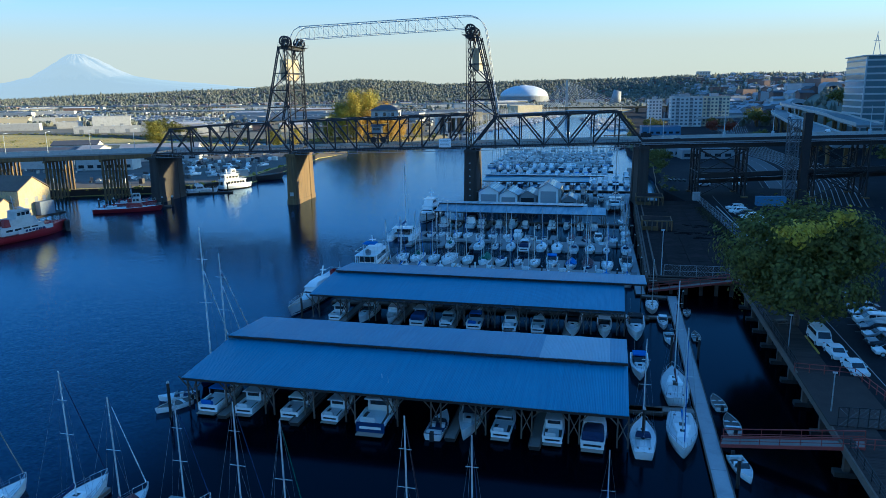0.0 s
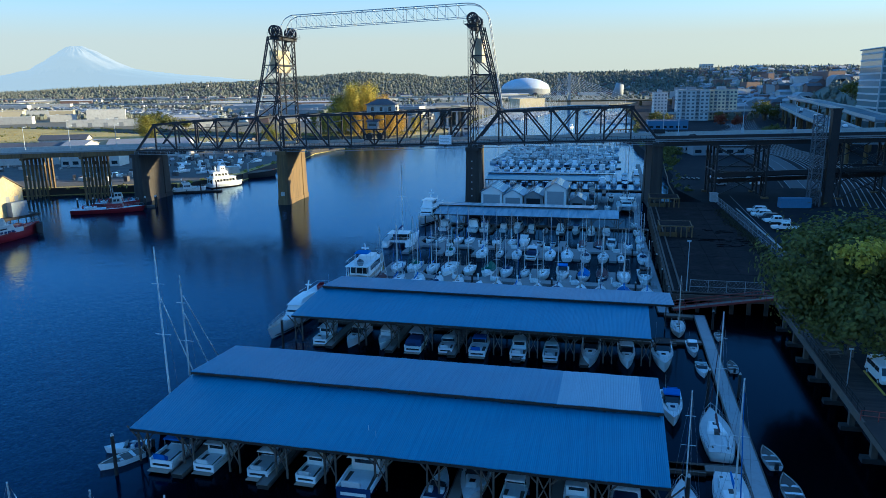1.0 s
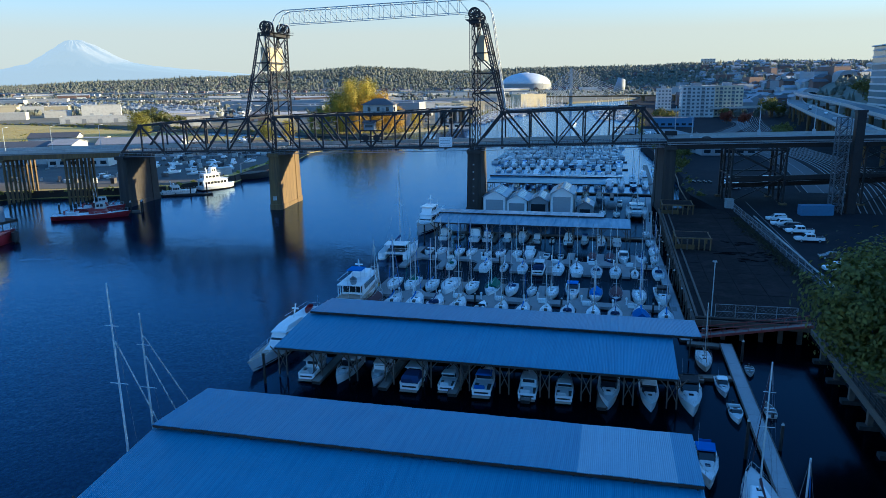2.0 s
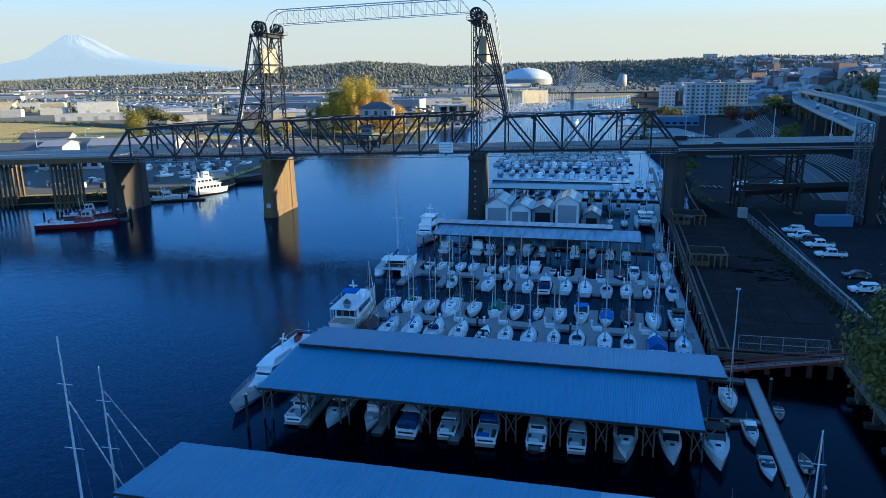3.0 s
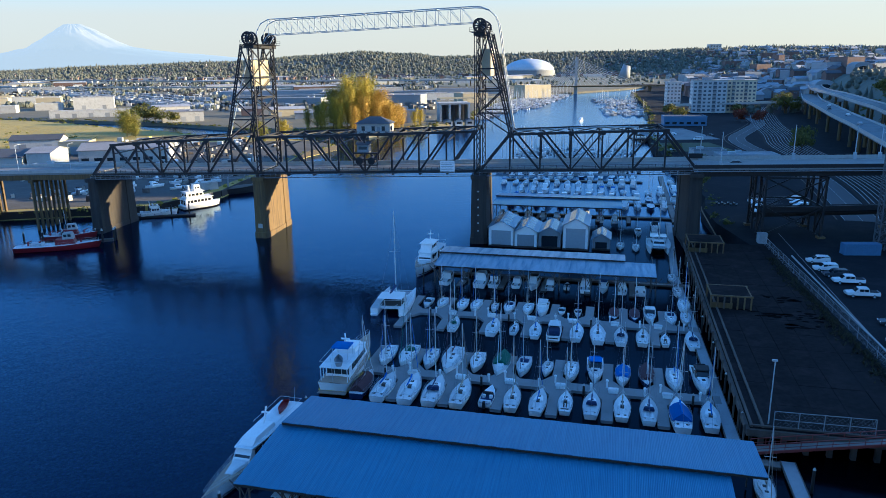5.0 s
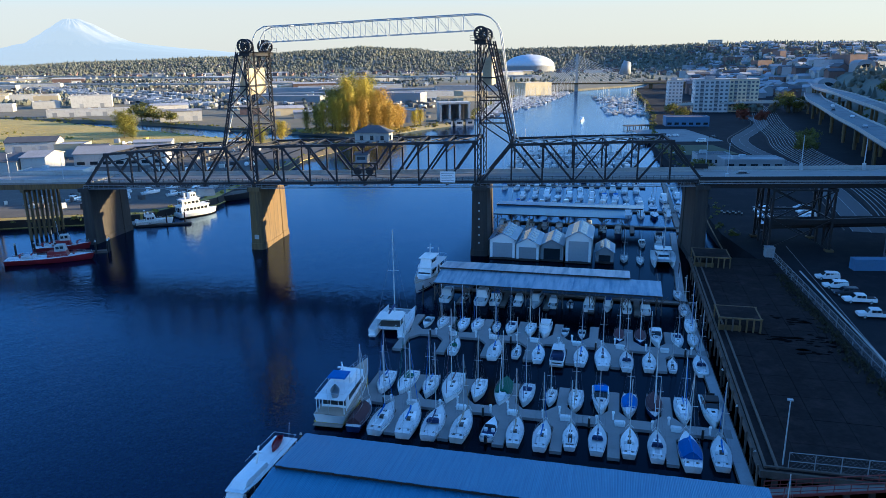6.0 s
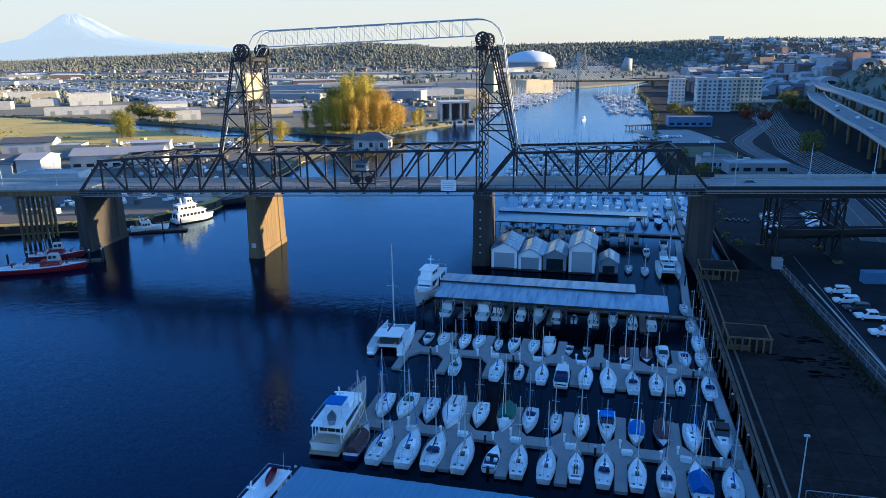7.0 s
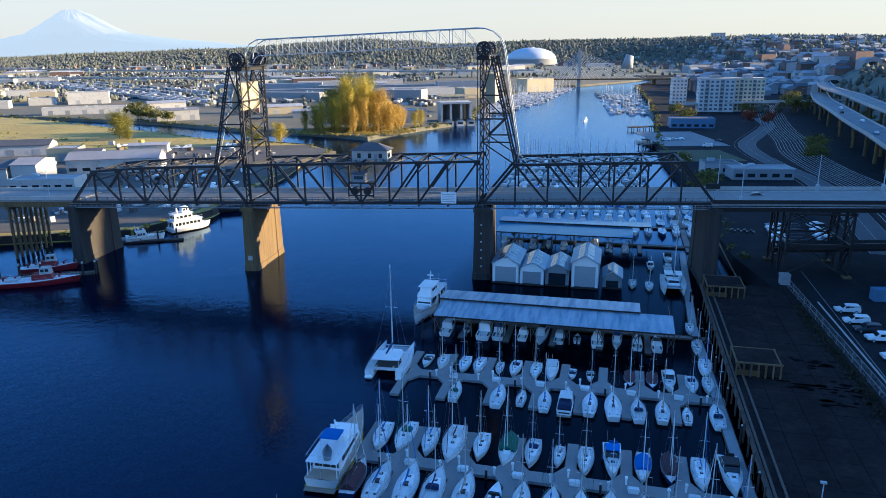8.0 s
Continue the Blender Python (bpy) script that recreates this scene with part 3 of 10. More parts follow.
def mountain():
    """The snow-capped volcano, far behind everything."""
    cx, cy, top = -2430.0, 4760.0, 312.0
    PROFILE = [(0, 1.0), (45, 0.985), (110, 0.86), (190, 0.70), (300, 0.52), (480, 0.42), (800, 0.30), (1300, 0.16), (1900, 0.04), (2300, -0.02)]
    n, g, rings = 160, Geo(), []
    for j in range(47):
        r = 8 + 2290 * (j / 46) ** 1.9
        for (ra, ha), (rb, hb) in zip(PROFILE, PROFILE[1:]):
            if r <= rb:
                base = ha + (hb - ha) * (r - ra) / (rb - ra)
                break
        ring = []
        for i in range(n):
            a = 2 * math.pi * i / n
            c, s = math.cos(a), math.sin(a)
            rough = 0.9 * noise.noise((c * 2.6, s * 2.6, r * 0.004)) + 0.6 * noise.noise((c * 7, s * 7, r * 0.012)) + 0.4 * noise.noise((c * 18, s * 18, r * 0.03))
            h = top * base + rough * 17 * min(1, r / 90) * max(0.25, 1 - r / 900)
            wide = 1.3 if c > 0 else 1.05
            ring.append((cx + r * c * wide, cy + min(r, 160) * 0.7 * s, max(h, -6)))
        rings.append(ring)
    g.loft(rings, caps=False).add(rings[0], [tuple(range(n))])
    structure("backdrop_mountain", g, mountain_mat(), "snow-covered volcano with a haze-like glow far behind the flats", smooth=True)


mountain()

# ---------------------------------------------------------------- lift bridge
# s runs along the deck from the left tower, d across it from the near truss, z up
BRIDGE = pose(-53.3, 241.8, 0, 0, 0, -8.0)
WIDE = 15.0
GRADE = 0.0205


def zb(s):
    return 17.9 + GRADE * s


def bar(name, parent, a, b, w, h, material=STEEL, label=""):
    return part(name, Geo().beam(a, b, w, h), material, parent, label)


def laced(name, parent, a, b, w, material=STEEL):
    """A built-up column: two channels with lacing between them."""
    a, b = Vector(a), Vector(b)
    d = (b - a).normalized()
    side = d.cross(Vector((0, 1, 0))).normalized() * (w / 2)
    g = Geo().beam(a - side, b - side, w * 0.2, w * 0.7).beam(a + side, b + side, w * 0.2, w * 0.7)
    n = max(2, int((b - a).length / (w * 1.5)))
    for i in range(n):
        p, q = a + (b - a) * (i / n), a + (b - a) * ((i + 1) / n)
        k = 1 if i % 2 else -1
        g.beam(p + side * k, q - side * k, w * 0.1, w * 0.3)
    return part(name, g, material, parent)


def truss_span(name, label, nodes, tops, ends, middle_x):
    """A through truss: two trusses, floor, top bracing. ends: whether its ends are sloped posts."""
    span = thing(name, label, "bridge span", BRIDGE)
    n = len(nodes) - 1
    mid = n / 2
    for d in (0.0, WIDE):
        part("bottom_chord", Geo().beam((nodes[0], d, zb(nodes[0])), (nodes[-1], d, zb(nodes[-1])), 0.6, 0.75), STEEL, span)
        first, last = (1, n - 1) if ends else (0, n)
        for i in range(first, last):
            bar("top_chord", span, (nodes[i], d, tops[i]), (nodes[i + 1], d, tops[i + 1]), 0.6, 0.62)
        for i in range(n + 1):
            if first <= i <= last:
                bar("post", span, (nodes[i], d, zb(nodes[i])), (nodes[i], d, tops[i]), 0.42, 0.42)
                part("gusset", Geo().box((nodes[i] - 0.7, d - 0.34, tops[i] - 0.75), (nodes[i] + 0.7, d + 0.34, tops[i] + 0.36)), STEEL, span)
        if ends:
            bar("end_post", span, (nodes[0], d, zb(nodes[0])), (nodes[1], d, tops[1]), 0.62, 0.62)
            bar("end_post", span, (nodes[-1], d, zb(nodes[-1])), (nodes[-2], d, tops[-2]), 0.62, 0.62)
        for i in range(first, last):
            lo, hi = zb(nodes[i]), tops[i]
            lo2, hi2 = zb(nodes[i + 1]), tops[i + 1]
            if middle_x and i == n // 2:
                bar("diagonal", span, (nodes[i], d, lo), (nodes[i + 1], d, hi2), 0.34, 0.34)
                bar("diagonal", span, (nodes[i], d, hi), (nodes[i + 1], d, lo2), 0.34, 0.34)
            elif i + 0.5 < mid:
                bar("diagonal", span, (nodes[i], d, hi), (nodes[i + 1], d, lo2), 0.42, 0.5)
            else:
                bar("diagonal", span, (nodes[i], d, lo), (nodes[i + 1], d, hi2), 0.42, 0.5)
    first, last = (1, n - 1) if ends else (0, n)
    for i in range(first, last + 1):
        bar("top_strut", span, (nodes[i], 0, tops[i]), (nodes[i], WIDE, tops[i]), 0.34, 0.5)
        bar("sway_strut", span, (nodes[i], 0, tops[i] - 2.4), (nodes[i], WIDE, tops[i] - 2.4), 0.22, 0.3)
        if i < last:
            bar("top_brace", span, (nodes[i], 0, tops[i]), (nodes[i + 1], WIDE, tops[i + 1]), 0.22, 0.22)
            bar("top_brace", span, (nodes[i], WIDE, tops[i]), (nodes[i + 1], 0, tops[i + 1]), 0.22, 0.22)
    for i in range(n + 1):
        bar("floor_beam", span, (nodes[i], 0, zb(nodes[i]) - 0.4), (nodes[i], WIDE, zb(nodes[i]) - 0.4), 0.35, 1.0)
    for d in (2.5, 5.8, 9.2, 12.5):
        bar("stringer", span, (nodes[0], d, zb(nodes[0]) - 0.35), (nodes[-1], d, zb(nodes[-1]) - 0.35), 0.3, 0.6)
    deck_parts(span, nodes[0], nodes[-1])
    return span


def deck_parts(span, s0, s1, near=0.6, far=WIDE - 0.6, barrier=True):
    part("roadway", Geo().beam((s0, (near + far) / 2, zb(s0) + 0.12), (s1, (near + far) / 2, zb(s1) + 0.12), far - near, 0.3), ROADWAY, span, "pale worn roadway slab")
    for d in (near + 2.0, far - 2.0):
        part("kerb", Geo().beam((s0, d, zb(s0) + 0.40), (s1, d, zb(s1) + 0.40), 0.35, 0.28), CONCRETE_LIGHT, span, "pale concrete kerb")
    if barrier:
        part("parapet", Geo().beam((s0, far - 0.1, zb(s0) + 0.75), (s1, far - 0.1, zb(s1) + 0.75), 0.22, 0.95), CONCRETE_LIGHT, span, "pale concrete parapet")
    g = Geo()
    for h in (0.45, 0.85, 1.25):
        g.beam((s0, near - 0.2, zb(s0) + h), (s1, near - 0.2, zb(s1) + h), 0.06, 0.07)
    k = int(abs(s1 - s0) / 1.6)
    for i in range(k + 1):
        s = s0 + (s1 - s0) * i / k
        g.beam((s, near - 0.2, zb(s) + 0.1), (s, near - 0.2, zb(s) + 1.3), 0.08, 0.08)
    part("railing", g, STEEL, span)
    # the catwalk hung outside the near chord
    g = Geo()
    g.beam((s0, -1.1, zb(s0) - 1.1), (s1, -1.1, zb(s1) - 1.1), 1.1, 0.08)
    for h in (-0.55, -0.05):
        g.beam((s0, -1.6, zb(s0) + h), (s1, -1.6, zb(s1) + h), 0.06, 0.06)
    k = int(abs(s1 - s0) / 1.5)
    for i in range(k + 1):
        s = s0 + (s1 - s0) * i / k
        g.beam((s, -1.6, zb(s) - 1.1), (s, -1.6, zb(s)), 0.06, 0.06)
    part("catwalk", g, STEEL_GREY, span, "grey grated catwalk with a railing")


left_nodes = [-50 + 49.4 * i / 7 for i in range(8)]
left_tops = [0, 25.3, 25.9, 26.4, 26.7, 27.0, 27.2, 0]
right_nodes = [60.8 + 54.2 * i / 7 for i in range(8)]
right_tops = [0, 28.7, 28.9, 29.2, 29.4, 29.6, 29.8, 0]
lift_nodes = [0.7 + 58.6 * i / 8 for i in range(9)]
lift_tops = [27.6 + 0.030 * s for s in lift_nodes]
truss_span("side_span", "black steel through-truss side span of the bridge", left_nodes, left_tops, True, True)
truss_span("side_span", "black steel through-truss side span beside the town shore", right_nodes, right_tops, True, True)
lift = truss_span("lift_span", "black steel lift span between the two bridge towers", lift_nodes, lift_tops, False, False)

# the white notice on the near truss
NOTICE_WHITE = mat("white_sign_paint", (0.84, 0.84, 0.84), 0.5, var=0.04, bump=0.02)
part("notice_board", Geo().box((50.4, -0.7, zb(52) + 0.1), (54.2, -0.55, zb(52) + 2.9)), NOTICE_WHITE, lift, "white notice board")
for k in range(5):
    part("notice_bar", Geo().box((50.7, -0.72, zb(52) + 0.5 + k * 0.45), (53.9 - 0.4 * (k % 2), -0.703, zb(52) + 0.62 + k * 0.45)), WALL_GREY, lift, "grey bar of unreadable writing")


def operator_house():
    """The bridge keeper's house on top of the lift span."""
    z = 28.0
    h = thing("operator_house", "pale operator house with a dark hipped roof on the lift span", "cabin", BRIDGE @ pose(31, 8.2, z))
    part("platform", Geo().box((-6.5, -4.0, -0.25), (6.0, 4.6, 0)), STEEL, h)
    part("wall", Geo().box((-4.6, -2.4, 0), (4.6, 2.6, 2.9)), WALL_WHITE, h, "pale painted wall")
    for x in (-3.2, -0.4, 2.4):
        part("window", Geo().box((x, -2.46, 1.0), (x + 0.9, -2.38, 2.2)), GLASS, h)
    part("window", Geo().box((4.58, -1.0, 1.0), (4.66, 0.6, 2.2)), GLASS, h)
    part("door", Geo().box((1.1, -2.47, 0), (1.95, -2.38, 2.05)), WALL_GREY, h, "grey door")
    g = Geo()
    g.add([(-5.2, -3.0, 2.9), (5.2, -3.0, 2.9), (5.2, 3.2, 2.9), (-5.2, 3.2, 2.9), (-1.6, 0.1, 4.7), (1.6, 0.1, 4.7)], [(0, 1, 5, 4), (1, 2, 5), (2, 3, 4, 5), (3, 0, 4), (3, 2, 1, 0)])
    part("roof", g, ROOF_DARK, h, "dark hipped roof")
    g = Geo()
    for a, b in (((-6.4, -3.9), (5.9, -3.9)), ((5.9, -3.9), (5.9, 4.5)), ((-6.4, -3.9), (-6.4, 4.5))):
        for zz in (0.5, 1.0):
            g.beam((*a, zz), (*b, zz), 0.05, 0.05)
        for i in range(7):
            k = i / 6
            p = (a[0] + (b[0] - a[0]) * k, a[1] + (b[1] - a[1]) * k)
            g.beam((*p, 0), (*p, 1.05), 0.05, 0.05)
    part("railing", g, STEEL, h)
    return h


operator_house()


def machinery():
    """Hoist gear and the control cabin hung in the middle of the lift span."""
    z = zb(31)
    h = thing("hoist_machinery", "dark hoist machinery with a small cabin inside the lift span", "machinery", BRIDGE @ pose(30, 0, z))
    part("cabin", Geo().box((-1.9, -0.6, 5.2), (1.2, 2.2, 7.4)), WALL_GREY, h, "grey control cabin")
    part("cabin_roof", Geo().gable((-1.9, -0.6), (1.2, 2.2), 7.4, 0.12, 0.6), ROOF_DARK, h)
    part("window", Geo().box((-1.5, -0.66, 6.1), (0.8, -0.58, 6.9)), GLASS, h)
    g = Geo()
    for s in (-3.0, 3.4):
        g.beam((s, -0.5, 1.6), (s, -0.5, 5.3), 0.25, 0.25)
    for zz in (2.0, 3.5, 5.2):
        g.beam((-3.0, -0.5, zz), (3.4, -0.5, zz), 0.25, 0.3)
    g.box((-3.0, -0.6, 4.95), (3.4, 2.5, 5.15))
    part("frame", g, STEEL, h)
    for s in (-1.6, 1.7):
        part("drum", Geo().tube((s, -0.2, 3.0), (s, 2.0, 3.0), 1.0, n=18), STEEL, h)
    return h


machinery()


def tower(name, s0, back, ztop):
    """One lift tower: upright posts at the lift span, sloping legs behind, sheaves, counterweight. back: +1 or -1, the side of the legs."""
    t = thing(name, "black steel lift tower with sheaves and a counterweight", "bridge tower", BRIDGE)
    foot = zb(s0)
    leg_s = s0 + back * 8.3
    chord = (26.9 if back < 0 else 28.6)
    levels = [chord, chord + 5.5, chord + 11.0, chord + 16.5, ztop - 2.4]
    for d in (0.0, WIDE):
        laced("post", t, (s0, d, foot), (s0, d, ztop - 1.2), 0.85)
        laced("leg", t, (leg_s, d, chord), (s0 + back * 2.3, d, ztop - 1.6), 0.55)
        for i, z in enumerate(levels):
            k = (z - chord) / (ztop - 1.6 - chord)
            sb = leg_s + (s0 + back * 2.3 - leg_s) * k
            if i:
                bar("strut", t, (s0, d, z), (sb, d, z), 0.28, 0.34)
                kp = (levels[i - 1] - chord) / (ztop - 1.6 - chord)
                sp = leg_s + (s0 + back * 2.3 - leg_s) * kp
                a, b = ((sp, d, levels[i - 1]), (s0, d, z)) if i % 2 else ((s0, d, levels[i - 1]), (sb, d, z))
                bar("brace", t, a, b, 0.26, 0.3)
    # cross bracing between the near and far faces
    for i in range(len(levels) - 1):
        for a, b in ((0.0, WIDE), (WIDE, 0.0)):
            if 1 <= i:
                bar("cross_brace", t, (s0, a, levels[i]), (s0, b, levels[i + 1]), 0.24, 0.28)
            k0, k1 = ((levels[j] - chord) / (ztop - 1.6 - chord) for j in (i, i + 1))
            e = s0 + back * 2.3
            if i % 2 == 0:
                bar("cross_brace", t, (leg_s + (e - leg_s) * k0, a, levels[i]), (leg_s + (e - leg_s) * k1, b, levels[i + 1]), 0.16, 0.18)
        bar("cross_strut", t, (s0, 0, levels[i + 1]), (s0, WIDE, levels[i + 1]), 0.3, 0.5)
    # the head with its sheaves
    part("head_beam", Geo().box((s0 - 1.6 if back < 0 else s0 - 1.2, -0.4, ztop - 2.5), (s0 + 1.2 if back < 0 else s0 + 1.6, WIDE + 0.4, ztop - 1.6)), STEEL, t)
    for d in (-0.1, 2.0, WIDE - 2.0, WIDE + 0.1):
        g = Geo()
        rings = []
        c = (s0 + back * 0.3, ztop)
        for dd, r in ((-0.28, 1.35), (-0.28, 1.75), (0.28, 1.75), (0.28, 1.35)):
            rings.append([(c[0] + r * math.cos(2 * math.pi * i / 26), d + dd, c[1] + r * math.sin(2 * math.pi * i / 26)) for i in range(26)])
        g.loft(rings + rings[:1], caps=False)
        for i in range(5):
            a = math.pi * i / 5
            g.beam((c[0] - 1.4 * math.cos(a), d, c[1] - 1.4 * math.sin(a)), (c[0] + 1.4 * math.cos(a), d, c[1] + 1.4 * math.sin(a)), 0.2, 0.24)
        g.tube((c[0], d - 0.5, c[1]), (c[0], d + 0.5, c[1]), 0.4, n=10)
        part("sheave", g, STEEL, t, "spoked cable sheave")
    part("walkway", Geo().box((s0 - 2.2, -1.0, ztop - 1.6), (s0 + 2.2, WIDE + 1.0, ztop - 1.5)), STEEL, t)
    g = Geo()
    for d in (-1.0, WIDE + 1.0):
        for zz in (-1.0, -0.5):
            g.beam((s0 - 2.2, d, ztop + zz), (s0 + 2.2, d, ztop + zz), 0.06, 0.06)
        for i in range(5):
            g.beam((s0 - 2.2 + 1.1 * i, d, ztop - 1.5), (s0 - 2.2 + 1.1 * i, d, ztop - 0.5), 0.06, 0.06)
    part("head_railing", g, STEEL, t)
    # counterweight and its cables
    c0, c1 = (s0 + back * 2.9, s0 + back * 0.7) if back < 0 else (s0 + 0.7, s0 + 2.9)
    w = part("counterweight", Geo().box((c0, 1.6, ztop - 12.4), (c1, WIDE - 1.6, ztop - 5.6)), WALL_CREAM, t, "cream concrete counterweight")
    for d in (2.2, WIDE - 2.2):
        g = Geo()
        for k in (-0.5, -0.25, 0, 0.25, 0.5):
            g.tube(((c0 + c1) / 2, d + k, ztop - 5.6), (s0 + back * 1.5, d + k, ztop), 0.05, n=5)
        part("cable", g, STEEL, t)
        g = Geo()
        for k in (-0.5, -0.25, 0, 0.25, 0.5):
            g.tube((s0 - back * 1.3, d + k, ztop), (s0 - back * 1.3, d + k, zb(s0) + 10.4), 0.05, n=5)
        part("cable", g, STEEL, t)
    # ladder up the near post
    g = Geo()
    for x in (-0.25, 0.25):
        g.beam((s0 - back * 0.75 + x, -0.3, foot + 2), (s0 - back * 0.75 + x, -0.3, ztop - 1.5), 0.06, 0.06)
    for i in range(int((ztop - foot - 4) / 0.9)):
        g.beam((s0 - back * 0.75 - 0.25, -0.3, foot + 2 + i * 0.9), (s0 - back * 0.75 + 0.25, -0.3, foot + 2 + i * 0.9), 0.04, 0.04)
    part("ladder", g, STEEL, t)
    return t


tower("lift_tower", 0.0, -1, 53.5)
tower("lift_tower", 60.4, 1, 55.6)


def overhead_truss():
    """The light pipe truss that joins the tower heads, bent down at both ends."""
    t = thing("overhead_truss", "slender pale steel truss that joins the tower tops", "truss", BRIDGE)
    for d in (5.0, 10.0):
        pts = []
        n = 34
        for i in range(n + 1):
            s = 3.5 + 55.0 * i / n
            pts.append((s, 58.25 + 0.037 * s))
        low = [(s, z - 3.9) for s, z in pts]
        lead = [(-0.2, 53.6), (0.3, 55.6), (1.4, 57.3)]
        tail = [(60.4, 60.3), (62.4, 59.6), (64.0, 58.2), (65.0, 56.1), (65.6, 52.5), (66.5, 46.0), (69.0, 29.6), (69.8, 29.2)]
        top = lead + pts + tail
        g = Geo()
        for a, b in zip(top, top[1:]):
            g.tube((a[0], d, a[1]), (b[0], d, b[1]), 0.14, n=8)
        part("pipe", g, STEEL_PALE, t, "pale bent pipe")
        g = Geo()
        bottom = [(1.8, 52.4), (2.6, 53.8)] + low + [(60.0, 56.2), (61.6, 54.6), (62.6, 52.0)]
        for a, b in zip(bottom, bottom[1:]):
            g.beam((a[0], d, a[1]), (b[0], d, b[1]), 0.16, 0.16)
        part("bottom_rail", g, STEEL_PALE, t)
        for i in range(0, n, 2):
            part("web", Geo().beam((pts[i][0], d, pts[i][1]), (low[i][0], d, low[i][1]), 0.12, 0.12), STEEL_PALE, t)
            part("web", Geo().beam((pts[i][0], d, pts[i][1]), (low[i + 2][0], d, low[i + 2][1]), 0.09, 0.09), STEEL_PALE, t)
    for i in range(0, 35, 4):
        s = 3.5 + 55.0 * i / 34
        z = 58.25 + 0.037 * s
        for zz in (z, z - 3.9):
            part("spreader", Geo().beam((s, 5, zz), (s, 10, zz), 0.1, 0.1), STEEL_PALE, t)
    # the bend on the left tower
    g = Geo()
    left = [(-0.2, 53.6), (-0.8, 51.4), (-1.6, 47.4), (-4.5, 39.0), (-7.8, 28.4), (-9.0, 27.5), (-16, 27.2)]
    for a, b in zip(left, left[1:]):
        g.tube((a[0], 0.9, a[1]), (b[0], 0.9, b[1]), 0.16, n=8)
    part("down_pipe", g, STEEL_PALE, t)
    g = Geo()
    right = [(69.8, 29.2), (76, 29.5), (92, 30.2), (101, 30.2)]
    for a, b in zip(right, right[1:]):
        g.tube((a[0], 5, a[1]), (b[0], 5, b[1]), 0.16, n=8)
    part("down_pipe", g, STEEL_PALE, t)
    return t


overhead_truss()


def river_pier(s, half, label, wall=True, material=None):
    """A tapered concrete pier: two legs, a recessed wall between them, a cap and a wider foot."""
    p = thing("bridge_pier", label, "bridge pier", BRIDGE @ pose(s, 0, 0))
    top = zb(s) - 0.9
    stone = material or CONCRETE
    for d in (0.6, WIDE - 0.6):
        r = [[(x * k, d + y * k, z) for x, y in ((-half, -1.9), (-half * 0.6, -2.4), (half * 0.6, -2.4), (half, -1.9), (half, 1.9), (-half, 1.9))] for k, z in ((1.14, -1), (1.1, 1.6), (1.03, 1.65), (0.9, top - 1.0))]
        part("leg", Geo().loft(r), stone, p)
    if wall:
        w = half * 0.90
        part("web_wall", Geo().loft([[(-w * k, 2.5, z), (w * k, 2.5, z), (w * k, WIDE - 2.5, z), (-w * k, WIDE - 2.5, z)] for k, z in ((1.14, -1), (1.1, 1.2), (1.0, 1.25), (0.9, top - 0.95))]), stone, p)
    part("cap", Geo().box((-half * 0.96, -2.2, top - 1.0), (half * 0.96, WIDE + 2.2, top)), stone, p)
    for d in (0.0, WIDE):
        part("bearing", Geo().box((-0.8, d - 0.5, top), (0.8, d + 0.5, top + 0.5)), STEEL, p)
    return p


river_pier(-50.0, 1.6, "tall weathered concrete pier at the end of the side span", material=CONCRETE_SHADED)
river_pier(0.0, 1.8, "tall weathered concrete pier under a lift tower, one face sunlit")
river_pier(60.6, 2.1, "tall concrete pier under a lift tower by the boathouses, shade in its colour", material=CONCRETE_SHADED)
river_pier(115.0, 1.7, "concrete pier on the town shore with stained legs", material=CONCRETE_SHADED)

# white gauge marks on the right tower pier and a small plate on the left one
for i in range(6):
    solid("gauge_plate", Geo().box((60.3, -2.0, 3.4 + i * 2.1), (60.7, -1.5, 3.7 + i * 2.1)), WALL_WHITE, "small pale marker plate on the tower pier", "marker", BRIDGE, group="markers on the tower pier")
solid("gauge_plate", Geo().box((-0.7, -1.95, 2.9), (0.5, -1.7, 4.1)), WALL_WHITE, "white plate on the concrete pier", "marker", BRIDGE)


def left_zb(s):
    return 17.2 + 0.027 * (s + 49)


def left_approach():
    a = thing("approach_viaduct", "low concrete approach viaduct with a pale railing", "viaduct", BRIDGE)
    s0, s1 = -49.2, -260
    z0, z1 = left_zb(s0), left_zb(s1)
    part("deck_slab", Geo().beam((s0, 7.5, z0 + 0.1), (s1, 7.5, z1 + 0.1), 14.6, 0.5), ROADWAY, a, "pale roadway slab")
    for d in (0.6, 14.4):
        part("girder", Geo().beam((s0, d, z0 - 0.9), (s1, d, z1 - 0.9), 0.5, 1.5), CONCRETE, a)
        part("parapet", Geo().beam((s0, d - 0.2, z0 + 0.8), (s1, d - 0.2, z1 + 0.8), 0.25, 0.9), CONCRETE_LIGHT, a, "pale parapet")
    for d in (4, 7.5, 11):
        part("girder", Geo().beam((s0, d, z0 - 0.8), (s1, d, z1 - 0.8), 0.5, 1.3), CONCRETE, a)
    for i in range(12):
        s = s0 - 8 - i * 16.8
        z = left_zb(s)
        part("lamp_post", Geo().tube((s, 0.4, z + 1.2), (s, 0.4, z + 8.5), 0.1, 0.06).beam((s, 0.4, z + 8.5), (s, 2.2, z + 8.7), 0.08, 0.08).box((s - 0.15, 1.8, z + 8.6), (s + 0.15, 2.6, z + 8.75)), STEEL_PALE, a)
    return a


left_approach()


